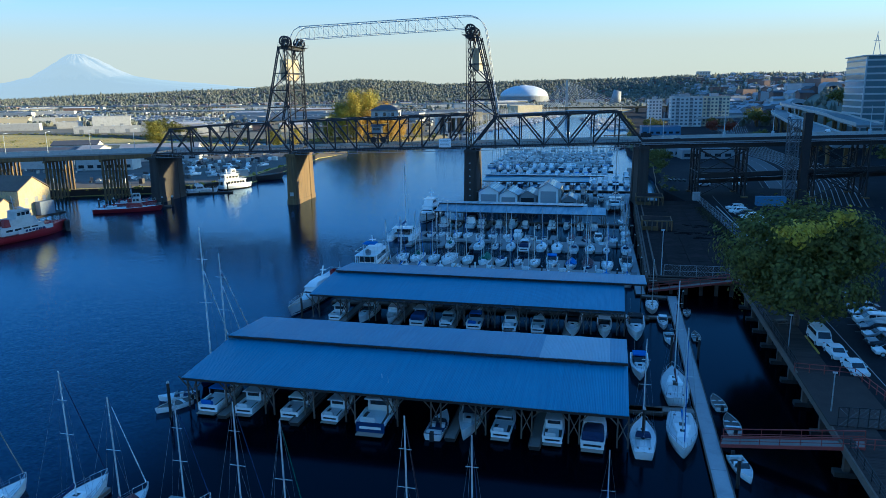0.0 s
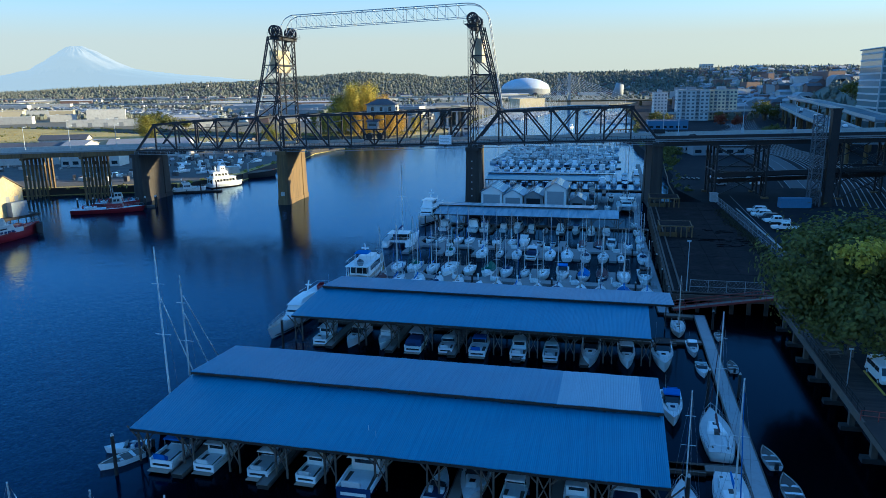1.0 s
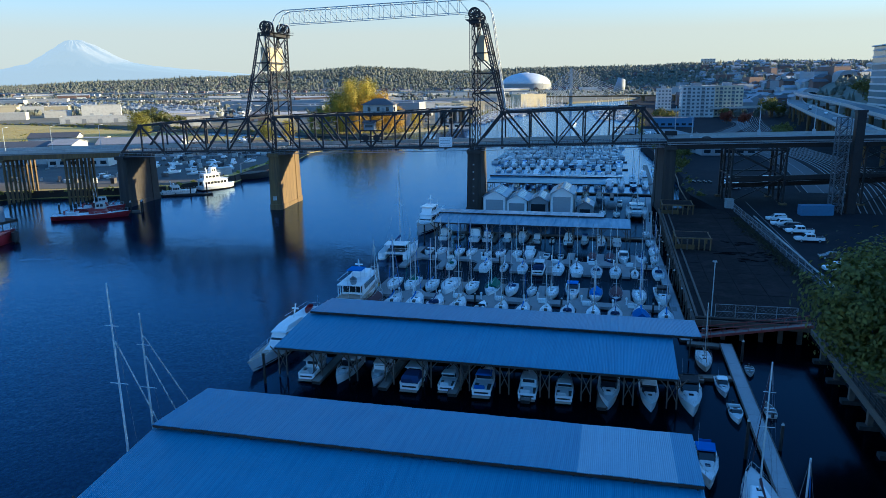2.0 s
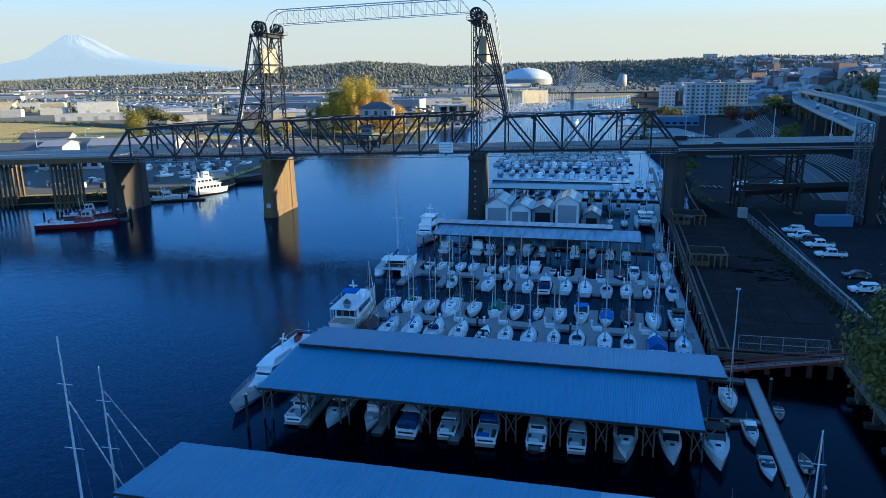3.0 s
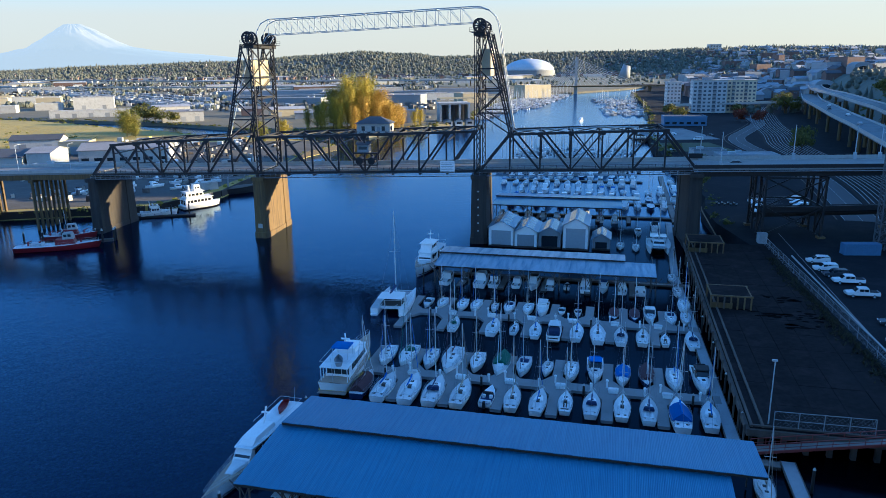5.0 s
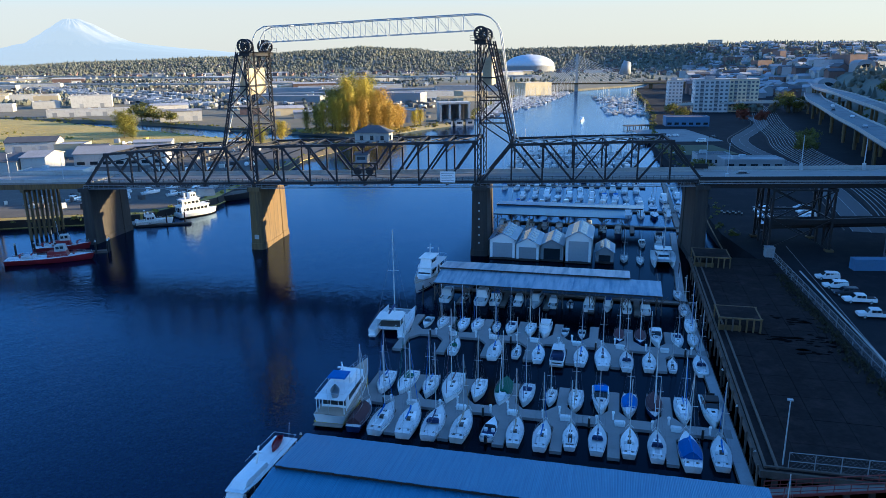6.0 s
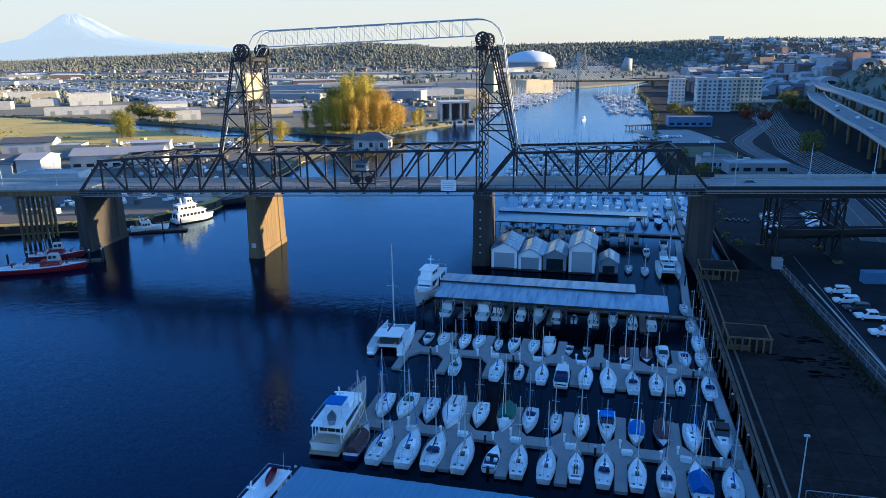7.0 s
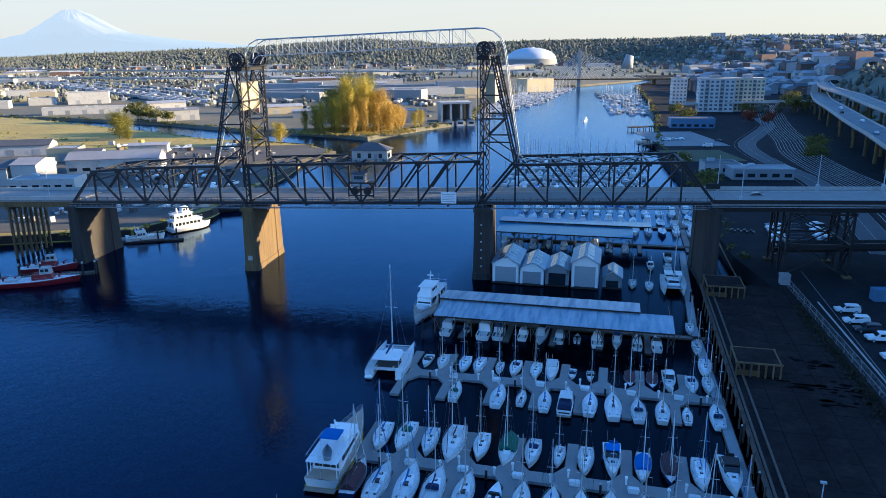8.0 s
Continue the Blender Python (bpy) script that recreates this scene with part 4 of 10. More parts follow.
def pile_bent(s, rows):
    """Rows of tall slender concrete piles under a cap."""
    b = thing("pile_bent", "bent of slender concrete piles under the viaduct", "pile bent", BRIDGE @ pose(s, 0, 0), group="pile bents")
    z = left_zb(s) - 1.7
    for r in range(rows):
        x = (r - (rows - 1) / 2) * 9.0
        part("cap", Geo().box((x - 0.6, -0.2, z + 0.02 - 0.7), (x + 0.6, 15.2, z + 0.02)), CONCRETE, b)
        for i in range(8):
            part("column", Geo().box((x - 0.3, 0.3 + i * 2.0, -1.5), (x + 0.3, 0.9 + i * 2.0, z - 0.68)), CONCRETE, b)
    return b


for s in (-70.5, -92.5, -114.5, -136.5, -158.5):
    pile_bent(s, 1)


def right_approach():
    a = thing("approach_viaduct", "dark steel girder approach with a pale concrete deck and railings", "viaduct", BRIDGE)
    s0, s1 = 114.2, 330

    def z(s):
        return zb(114) + 0.018 * (s - 114)

    part("deck_slab", Geo().beam((s0, 7.0, z(s0) + 0.1), (s1, 7.0, z(s1) + 0.1), 17.0, 0.4), ROADWAY, a, "pale roadway slab")
    for d in (0.2, 7.2, 14.0):
        part("girder", Geo().beam((s0, d, z(s0) - 1.0), (s1, d, z(s1) - 1.0), 0.5, 1.8), STEEL, a)
    for d in (-1.35, 15.35):
        part("parapet", Geo().beam((s0, d, z(s0) + 0.75), (s1, d, z(s1) + 0.75), 0.22, 0.9), CONCRETE_LIGHT if d > 0 else STEEL, a)
    for d in (1.2, 12.6):
        part("kerb", Geo().beam((s0, d, z(s0) + 0.4), (s1, d, z(s1) + 0.4), 0.3, 0.25), CONCRETE_LIGHT, a)
    part("pipe", Geo().tube((s0, -1.75, z(s0) - 0.4), (s1, -1.75, z(s1) - 0.4), 0.12, n=8), STEEL_GREY, a)
    for s, d in ((118.5, 14.6), (120.5, -0.9), (157, 14.6), (163, 14.6), (186, 14.6), (142, 14.6)):
        part("lamp_post", Geo().tube((s, d, z(s)), (s, d, z(s) + 9.2), 0.14, 0.08).box((s - 0.35, d - 0.35, z(s) + 0.2), (s + 0.35, d + 0.35, z(s) + 1.9)), STEEL_PALE, a, "pale lamp post with a signal box")
    part("barrier_sign", Geo().box((115.5, 13.9, z(115) + 0.9), (119.0, 14.1, z(115) + 2.2)), HULL_BLACK, a)
    return a


right_approach()


def trestle(s, length, zdeck, label):
    """A braced steel trestle tower under the deck."""
    t = thing("steel_trestle", label, "trestle", BRIDGE @ pose(s, 0, 3.2), group="trestles under the approach")
    h = zdeck - 3.2 - 1.9
    for x in (0, length):
        for d in (0.3, 5.0, 9.7, 14.0):
            bar("column", t, (x, d, 0), (x, d, h), 0.5, 0.5)
        bar("cap_beam", t, (x, -0.4, h - 0.3), (x, 14.8, h - 0.3), 0.6, 0.7)
        for z0, z1 in ((0.4, h / 2), (h / 2, h - 0.6)):
            for a, b in ((0.3, 5.0), (5.0, 0.3), (9.7, 14.0), (14.0, 9.7)):
                bar("brace", t, (x, a, z0), (x, b, z1), 0.24, 0.24)
        bar("strut", t, (x, 0.3, h / 2), (x, 14.0, h / 2), 0.3, 0.35)
    for d in (0.3, 14.0):
        for z0, z1 in ((0.4, h / 2), (h / 2, h - 0.6)):
            bar("brace", t, (0, d, z0), (length, d, z1), 0.28, 0.28)
            bar("brace", t, (length, d, z0), (0, d, z1), 0.28, 0.28)
        for z0 in (h / 2, h - 0.5):
            bar("strut", t, (0, d, z0), (length, d, z0), 0.35, 0.4)
    for x in (0, length):
        for d in (0.3, 14.0):
            part("footing", Geo().box((x - 0.9, d - 0.9, -0.2), (x + 0.9, d + 0.9, 0.5)), CONCRETE, t, "concrete footing")
    return t


trestle(132.0, 14.0, zb(132), "dark braced steel trestle under the approach")
trestle(166.0, 15.0, zb(170) + 0.8, "dark braced steel trestle under the approach")
trestle(206.0, 15.0, zb(206) + 1.4, "dark braced steel trestle under the approach")

# the lower ramp that passes through the trestles
ramp = thing("lower_ramp", "dark steel ramp below the bridge approach", "ramp", BRIDGE)
for d, z0, z1 in ((1.5, 9.8, 12.0), (9.5, 7.0, 9.0)):
    part("girder", Geo().beam((132, d, z0), (300, d, z1 + 6), 0.5, 1.3), STEEL, ramp)
part("ramp_deck", Geo().beam((132, 5.5, 9.2), (300, 5.5, 15.8), 8.0, 0.3), ASPHALT, ramp, "dark ramp deck")


STEEL_DULL = mat("dull_galvanised_steel", (0.13, 0.135, 0.145), 0.6, 0.3, var=0.2, stain=(0.08, 0.06, 0.05), stain_amount=0.4)


def stair_tower():
    """The light lattice tower beside a dark square shaft, taller than the deck."""
    t = thing("stair_tower", "dull grey lattice stair tower beside a dark steel shaft", "stair tower", BRIDGE @ pose(153.6, -13.5, 3.2))
    for x in (0, 2.6):
        for y in (0, 2.6):
            part("corner_post", Geo().beam((x, y, 0), (x, y, 24.4), 0.22, 0.26), STEEL_DULL, t)
    for i in range(11):
        z = 0.2 + i * 2.2
        g = Geo()
        for a, b in (((0, 0), (2.6, 0)), ((2.6, 0), (2.6, 2.6)), ((2.6, 2.6), (0, 2.6)), ((0, 2.6), (0, 0))):
            g.beam((*a, z + 2.2), (*b, z + 2.2), 0.12, 0.12)
            g.beam((*a, z), (*b, z + 2.2), 0.08, 0.08)
            g.beam((*b, z), (*a, z + 2.2), 0.08, 0.08)
        part("lattice", g, STEEL_DULL, t)
        part("stair_flight", Geo().beam((0.3, 1.3, z), (2.3, 1.3, z + 2.2), 0.8, 0.1), STEEL, t)
    part("shaft", Geo().box((3.9, 0.4, 0), (6.0, 2.2, 25.6)), STEEL, t, "dark square steel shaft")
    part("shaft_cap", Geo().box((3.7, 0.2, 25.6), (6.2, 2.4, 26.2)), STEEL, t)
    return t


stair_tower()

# ---------------------------------------------------------------- covered moorages


def sheet_mesh(name, wide, long, rise, material):
    """One roofing sheet, slightly dished, lying up the slope from y=0."""
    g = Geo()
    t = 0.06
    rows = [(0.0, 0.0), (wide * 0.5, 0.012), (wide, 0.0)]
    ring0 = [(x, 0, z) for x, z in rows] + [(x, 0, z - t) for x, z in reversed(rows)]
    ring1 = [(x, y + long, z + rise) for x, y, z in ring0]
    g.loft([ring0, ring1])
    me = g.mesh(name)
    fix_normals(me)
    me.materials.append(material)
    return me


def covered_moorage(label, p0, p1, q0, qm, q1, z_front, z_mid, z_back, back_p=None, material=ROOF_BLUE, patch=None, step=0.45):
    """An open-sided shed over the slips: a front and a back roof slope with a step between, posts with knee braces, beams."""
    shed = thing("covered_moorage", label, "boat shed", MARINA)
    b0, b1 = back_p or (p0, p1)
    wide = 1.02
    for which, (x0, x1, qa, qb, za, zc) in enumerate(((p0, p1, q0, qm + 0.4, z_front, z_mid), (b0, b1, qm, q1, z_mid + step, z_back))):
        roof = part("roof_slope", Geo().box((x0, qa + 0.3, min(za, zc) - 0.30), (x0 + 0.12, qb - 0.3, min(za, zc) - 0.12)), TIMBER, shed)
        n = int(round((x1 - x0) / wide))
        w = (x1 - x0) / n
        me = sheet_mesh("roof_sheet", w * 1.01, qb - qa, zc - za, material)
        me2 = sheet_mesh("roof_sheet", w * 1.01, qb - qa, zc - za, ROOF_NEW) if patch and which == 1 else None
        for i in range(n):
            use = me2 if me2 and patch[0] <= i / n < patch[1] else me
            ob = new("roof_sheet", use)
            ob.parent = roof
            ob.location = (x0 + i * w, qa + rng.uniform(-0.05, 0.05), za + rng.uniform(0, 0.010))
        part("fascia", Geo().beam((x0, qa + 0.06, za - 0.2), (x1, qa + 0.06, za - 0.2), 0.08, 0.28), TIMBER_DARK, shed)
        part("fascia", Geo().beam((x0, qb - 0.06, zc - 0.2), (x1, qb - 0.06, zc - 0.2), 0.08, 0.28), TIMBER_DARK, shed)
        for x in (x0 + 0.1, x1 - 0.1):
            part("rake_board", Geo().beam((x, qa, za - 0.16), (x, qb, zc - 0.16), 0.1, 0.24), TIMBER_DARK, shed)
    # posts, beams and braces
    n = 10 if q0 < 150 else 7
    for q, zt, x0, x1 in ((q0 + 1.2, z_front, p0, p1), (qm - 0.5, z_mid, p0, p1), (q1 - 1.2, z_back, b0, b1)):
        part("beam", Geo().beam((x0 + 0.2, q, zt - 0.3), (x1 - 0.2, q, zt - 0.3), 0.2, 0.3), TIMBER, shed)
        for i in range(n + 1):
            x = x0 + 0.5 + (x1 - x0 - 1.0) * i / n
            front = q == q0 + 1.2
            for k in (-0.55, 0.55) if front else (0,):
                part("post", Geo().beam((x + k, q, 0.2), (x + k, q, zt - 0.4), 0.16, 0.16), TIMBER, shed)
            if not front:
                continue
            part("brace", Geo().beam((x - 0.55, q, 1.0), (x + 0.55, q, zt - 1.0), 0.1, 0.1).beam((x + 0.55, q, 1.0), (x - 0.55, q, zt - 1.0), 0.1, 0.1), TIMBER, shed)
            for k in (-1, 1):
                part("knee_brace", Geo().beam((x + k * 0.55, q, zt - 1.7), (x + k * 1.7, q, zt - 0.45), 0.1, 0.12), TIMBER, shed)
    for i in range(n + 1):
        x = p0 + 0.5 + (p1 - p0 - 1.0) * i / n
        part("rafter", Geo().beam((x, q0 + 0.3, z_front - 0.14), (x, qm, z_mid - 0.14), 0.14, 0.2).beam((x, qm, z_mid - 0.1), (x, q1 - 0.3, z_back - 0.14), 0.14, 0.2), TIMBER, shed)
    # its floating walkway and fingers
    return shed


def plank_walk(name, label, p0, q0, p1, q1, wide, z=0.45, group="", material=None):
    """A floating timber walkway on the marina's grid, with planks across it."""
    a, b = Vector((p0, q0)), Vector((p1, q1))
    d = (b - a)
    L = d.length
    w = thing(name, label, "dock", MARINA @ pose(p0, q0, 0, 0, 0, math.degrees(math.atan2(d.y, d.x))), group=group)
    part("float", Geo().box((0, -wide / 2 + 0.1, -0.3), (L, wide / 2 - 0.1, z - 0.1)), TIMBER_DARK, w)
    n = max(1, int(L / 7.5)) if material else 1
    for i in range(n):
        part("deck", Geo().box((L * i / n + 0.02, -wide / 2, z - 0.1), (L * (i + 1) / n - 0.02, wide / 2, z - 0.02)), material or DOCK_WOOD, w)
    for y in (-wide / 2 + 0.06, wide / 2 - 0.06):
        part("edge_rail", Geo().box((0, y - 0.06, z - 0.25), (L, y + 0.06, z + 0.04)), TIMBER, w)
    return w


def slab_dock(name, label, p0, p1, q, wide, fingers, out, z=0.45, finger_w=1.5):
    """A concrete float with fingers on both sides and splayed corners where they meet."""
    dck = thing(name, label, "dock", MARINA @ pose(0, 0, 0))
    n = max(1, int((p1 - p0) / 6))
    for i in range(n):
        a, b = p0 + (p1 - p0) * i / n, p0 + (p1 - p0) * (i + 1) / n
        part("float", Geo().box((a + 0.02, q - wide / 2, -0.35), (b - 0.02, q + wide / 2, z)), DOCK, dck)
    for side, list_p in ((-1, fingers[0]), (1, fingers[1])):
        for p in list_p:
            y0, y1 = q + side * wide / 2, q + side * (wide / 2 + out)
            h = finger_w / 2
            poly = [(p - h - 1.5, y0), (p + h + 1.5, y0), (p + h, y0 + side * 2.0), (p + h, y1), (p - h, y1), (p - h, y0 + side * 2.0)]
            part("finger", Geo().prism(poly, -0.3, z - 0.004), DOCK, dck)
            part("rub_rail", Geo().box((p - h - 0.08, min(y0 + side * 2, y1), z - 0.28), (p - h, max(y0 + side * 2, y1), z - 0.02)).box((p + h, min(y0 + side * 2, y1), z - 0.28), (p + h + 0.08, max(y0 + side * 2, y1), z - 0.02)), TIMBER, dck)
            for k in (0.92,):
                part("cleat", Geo().box((p - h + 0.08, y0 + (y1 - y0) * k - 0.12, z), (p - h + 0.2, y0 + (y1 - y0) * k + 0.12, z + 0.1)), STEEL_GREY, dck)
    return dck


def piling(p, q, top=3.2, r=0.17, cap=True):
    o = thing("mooring_pile", "dark timber mooring pile with a pale cap", "pile", mar(p, q, -1.5), group="mooring piles")
    part("shaft", Geo().tube((0, 0, 0), (0, 0, top + 1.5), r * 1.08, r, n=10), TIMBER_DARK, o)
    part("cap", Geo().tube((0, 0, top + 1.5), (0, 0, top + 1.75), r * 1.1, r * 0.4, n=10), WALL_WHITE, o, "pale conical cap")
    return o


def power_post(p, q, z=0.45):
    o = thing("power_pedestal", "small white power pedestal on the dock", "pedestal", mar(p, q, z), group="dock power pedestals")
    part("column", Geo().box((-0.12, -0.1, 0), (0.12, 0.1, 0.95)), GELCOAT, o)
    part("head", Geo().box((-0.2, -0.16, 0.95), (0.2, 0.16, 1.15)).box((-0.14, -0.1, 1.15), (0.14, 0.1, 1.24)), GELCOAT, o)
    return o


def dock_box(p, q, z=0.45, turn=0.0):
    o = thing("dock_box", "white fibreglass dock box on the float", "dock box", mar(p, q, z, turn), group="dock boxes")
    part("body", Geo().loft([[(-0.65, -0.35, 0), (0.65, -0.35, 0), (0.65, 0.35, 0), (-0.65, 0.35, 0)], [(-0.72, -0.4, 0.5), (0.72, -0.4, 0.5), (0.72, 0.4, 0.5), (-0.72, 0.4, 0.5)]]), GELCOAT, o)
    part("lid", Geo().loft([[(-0.76, -0.44, 0.5), (0.76, -0.44, 0.5), (0.76, 0.44, 0.5), (-0.76, 0.44, 0.5)], [(-0.6, -0.3, 0.68), (0.6, -0.3, 0.68), (0.6, 0.3, 0.68), (-0.6, 0.3, 0.68)]]), DECK_WHITE, o)
    return o


covered_moorage("long open boat shed with a blue corrugated roof, one patch paler", -48.3, 2.4, 70.0, 80.8, 90.7, 4.4, 5.45, 5.3, patch=(0.80, 0.95))
covered_moorage("long open boat shed with a blue corrugated roof over cruisers", -47.8, 2.4, 105.5, 116.2, 124.6, 4.5, 5.5, 5.3, back_p=(-47.4, 5.9))
covered_moorage("open boat shed with a rust-streaked galvanised roof", -47.6, -1.5, 189.4, 196.4, 202.6, 4.6, 5.4, 5.5, back_p=(-48.0, -7.6), material=ROOF_GALV)
covered_moorage("long open boat shed with a pale blue roof beyond the bridge", -46.6, -8.2, 258.6, 266.5, 274.5, 4.6, 5.5, 5.4, back_p=(-47.0, -3.0))

# walkways down the middle of the sheds with short timber fingers
for pa, pb, q in ((-48, 6.5, 80.8), (-48, 6.5, 116.0), (-47, 6.0, 198.6), (-46, 8, 267)):
    plank_walk("shed_walkway", "narrow timber walkway under the boat shed", pa, q, pb, q, 1.6, group="shed walkways")
for q, side, reach in ((80.8, -1, 11.5), (80.8, 1, 10), (116.0, -1, 11.0), (116.0, 1, 9), (198.6, -1, 9.5), (267, -1, 9)):
    for i in range(6):
        p = -43.0 + i * 9.0 + (1.0 if q > 100 else 0)
        if p < 1:
            plank_walk("finger_pier", "short dark timber finger pier between two slips", p, q + side * 0.8, p, q + side * reach, 1.3, z=0.5, group="finger piers")

slab_dock("float_dock", "grey concrete float dock with splayed fingers", -47.5, 5.4, 144.6, 2.4, ([-40.2, -32.6, -25.1, -17.5, -10.1, -2.8], [-47.0, -40.2, -32.6, -25.3, -17.6, -10.2, -2.8]), 8.2)
slab_dock("float_dock", "grey concrete float dock with splayed fingers", -47.8, 5.4, 172.2, 2.4, ([-47.8, -39.9, -32.0, -24.6, -17.5, -10.1, -2.6], [-48.0, -41.4, -34.1, -27.3, -20.6, -14.0, -7.8, -0.7]), 7.6)
for q in (144.6, 172.2):
    for i in range(13):
        p = -44 + i * 3.75
        if i % 2:
            power_post(p, q + 0.8)
            dock_box(p + 0.9, q - 0.75, turn=rng.uniform(-4, 4))
        else:
            power_post(p + 1.5, q - 0.8)
    for i in range(4):
        piling(-43.5 + i * 15.0, q - 1.45, 1.5)

# the long walkway beside the old pier, and the outer float by the shore
plank_walk("marina_walkway", "long pale concrete walkway beside the old pier", 5.6, 130.0, 3.3, 205.0, 1.8, material=WALK_PALE)
plank_walk("marina_walkway", "pale floating walkway under the bridge", 3.3, 205.4, 5.4, 261.0, 1.8, material=WALK_PALE)
plank_walk("marina_walkway", "pale floating walkway through the slips near the shore", 10.9, 30.0, 10.95, 129.6, 1.75, material=WALK_PALE)
plank_walk("cross_walkway", "short floating walkway between the slips", 2.4, 80.8, 10.0, 81.4, 1.5)
plank_walk("cross_walkway", "short floating walkway between the slips", 6.0, 116.6, 10.0, 117.0, 1.3)
plank_walk("cross_walkway", "short floating walkway under the shed end", 5.6, 129.0, 10.0, 128.6, 1.6)
slab_dock("float_dock", "concrete float dock for the near sailing boats", -54.0, 8.0, 43.0, 2.2, ([], [-46, -38, -30, -22, -14, -6, 2]), 9.0)
for q in (66, 99.5, 124):
    piling(12.3, q, 2.9)
for q in range(136, 222, 12):
    piling(6.35 - 0.031 * (q - 146), q, 3.0)
for p, q in ((4.0, 72.5), (8.5, 97.0), (-49.2, 68.6), (-49.5, 90.5), (-48.6, 104.0), (-48.8, 126.0), (-49.5, 188), (-49.8, 203)):
    piling(p, q, 4.2)


def boathouse(p, q, wide, long, eave, rise, wall, label, open_front=False):
    """A floating boathouse with a gabled ribbed roof."""
    h = thing("boathouse", label, "boathouse", mar(p, q, 0.0), group="floating boathouses")
    part("float", Geo().box((-0.1, -0.2, -0.3), (wide + 0.1, long + 0.2, 0.4)), TIMBER_DARK, h)
    t = 0.15
    part("side_wall", Geo().box((0, 0, 0.4), (t, long, eave)), wall, h)
    part("side_wall", Geo().box((wide - t, 0, 0.4), (wide, long, eave)), wall, h)
    part("back_wall", Geo().gable_walls((t + 0.005, long - t), (wide - t - 0.005, long), 0.4, eave, rise, "y"), wall, h)
    g = Geo()
    inset = 0.75
    g.box((t, 0, 0.4), (inset, t, eave)).box((wide - inset, 0, 0.4), (wide - t, t, eave)).gable_walls((t, 0), (wide - t, t), eave - 0.7, eave, rise, "y")
    part("front_wall", g, GELCOAT if not open_front else wall, h, "white front frame")
    part("front_door", Geo().box((inset, 0.08, 0.5), (wide - inset, 0.16, eave - 0.7)), WALL_GREY if not open_front else GLASS, h, "grey roll-up door")
    roof = part("roof", Geo().gable((0, 0), (wide, long), eave, 0.1, rise, "y", over=0.3), ROOF_NEW, h)
    for k in range(5):
        y = 0.2 + (long - 0.4) * (k + 0.5) / 5
        g = Geo()
        for sgn in (-1, 1):
            xm = wide / 2
            a = (xm + sgn * (wide / 2 + 0.2) * 0.12, eave + rise * 0.88 + 0.13)
            b = (xm + sgn * (wide / 2 + 0.2) * 0.95, eave + rise * 0.05 + 0.13)
            w = long / 5 * 0.33
            g.add([(a[0], y - w, a[1]), (b[0], y - w, b[1]), (b[0], y + w, b[1]), (a[0], y + w, a[1])], [(0, 1, 2, 3)])
        part("roof_light", g, GLASS_BLUE, roof, "dark translucent roof light")
    return h


boathouse(-42.0, 225.6, 6.6, 13, 5.0, 1.8, WALL_WHITE, "white floating boathouse with a grey door and ribbed roof")
boathouse(-35.2, 225.3, 5.9, 12, 4.2, 1.6, WALL_WHITE, "small white floating boathouse with a ribbed roof")
boathouse(-29.0, 226.0, 5.6, 11, 4.0, 1.6, WALL_GREY, "grey floating boathouse with a glazed front", True)
boathouse(-22.8, 225.4, 6.4, 13, 6.3, 1.9, WALL_WHITE, "tall white floating boathouse with a grey door")
boathouse(-15.4, 226.6, 4.4, 8, 2.8, 1.5, WALL_GREY, "low grey boathouse open at the front", True)

# ---------------------------------------------------------------- boats (bow along +y, waterline at z=0)


def half_beam(t, beam, stern, full):
    if t < full:
        return beam / 2 * (stern + (1 - stern) * math.sin(t / full * math.pi / 2))
    return beam / 2 * max(0.02, 1 - ((t - full) / (1 - full)) ** 2.1)


def sheer_z(t, free, rise):
    return free * (1 + rise * max(0, t - 0.35) ** 1.6 * 1.9 + 0.04 * (1 - t))


def hull_geo(L, beam, free, draft, stern=0.72, full=0.45, rise=0.35, flare=0.9, rake=0.06, n=14):
    g = Geo()
    rings = []
    for i in range(n + 1):
        t = i / n
        b, h = half_beam(t, beam, stern, full), sheer_z(t, free, rise)
        dr = draft * (1 - 0.55 * t ** 3)
        y = (t - 0.5) * L
        lean = rake * L * t ** 5
        ring = [(b, y + lean, h), (b * (flare + 0.03), y + lean * 0.6, h * 0.45), (b * flare * 0.92, y + lean * 0.2, 0.0), (b * 0.55, y - lean * 0.4, -dr * 0.7), (0, y - lean, -dr), (-b * 0.55, y - lean * 0.4, -dr * 0.7), (-b * flare * 0.92, y + lean * 0.2, 0.0), (-b * (flare + 0.03), y + lean * 0.6, h * 0.45), (-b, y + lean, h)]
        rings.append(ring)
    g.loft(rings, ring_closed=False, caps=True)
    return g


def deck_geo(L, beam, free, stern=0.72, full=0.45, rise=0.35, rake=0.06, n=14, drop=0.04, t0=0.0, t1=1.0, inset=0.0):
    g = Geo()
    vs, fs = [], []
    for i in range(n + 1):
        t = t0 + (t1 - t0) * i / n
        b, h = max(0.02, half_beam(t, beam, stern, full) - inset), sheer_z(t, free, rise) - drop
        y = (t - 0.5) * L + rake * L * t ** 5
        vs += [(-b, y, h), (0, y, h + b * 0.06), (b, y, h)]
        if i:
            k = i * 3
            fs += [(k - 3, k - 2, k + 1, k), (k - 2, k - 1, k + 2, k + 1)]
    return g.add(vs, fs)


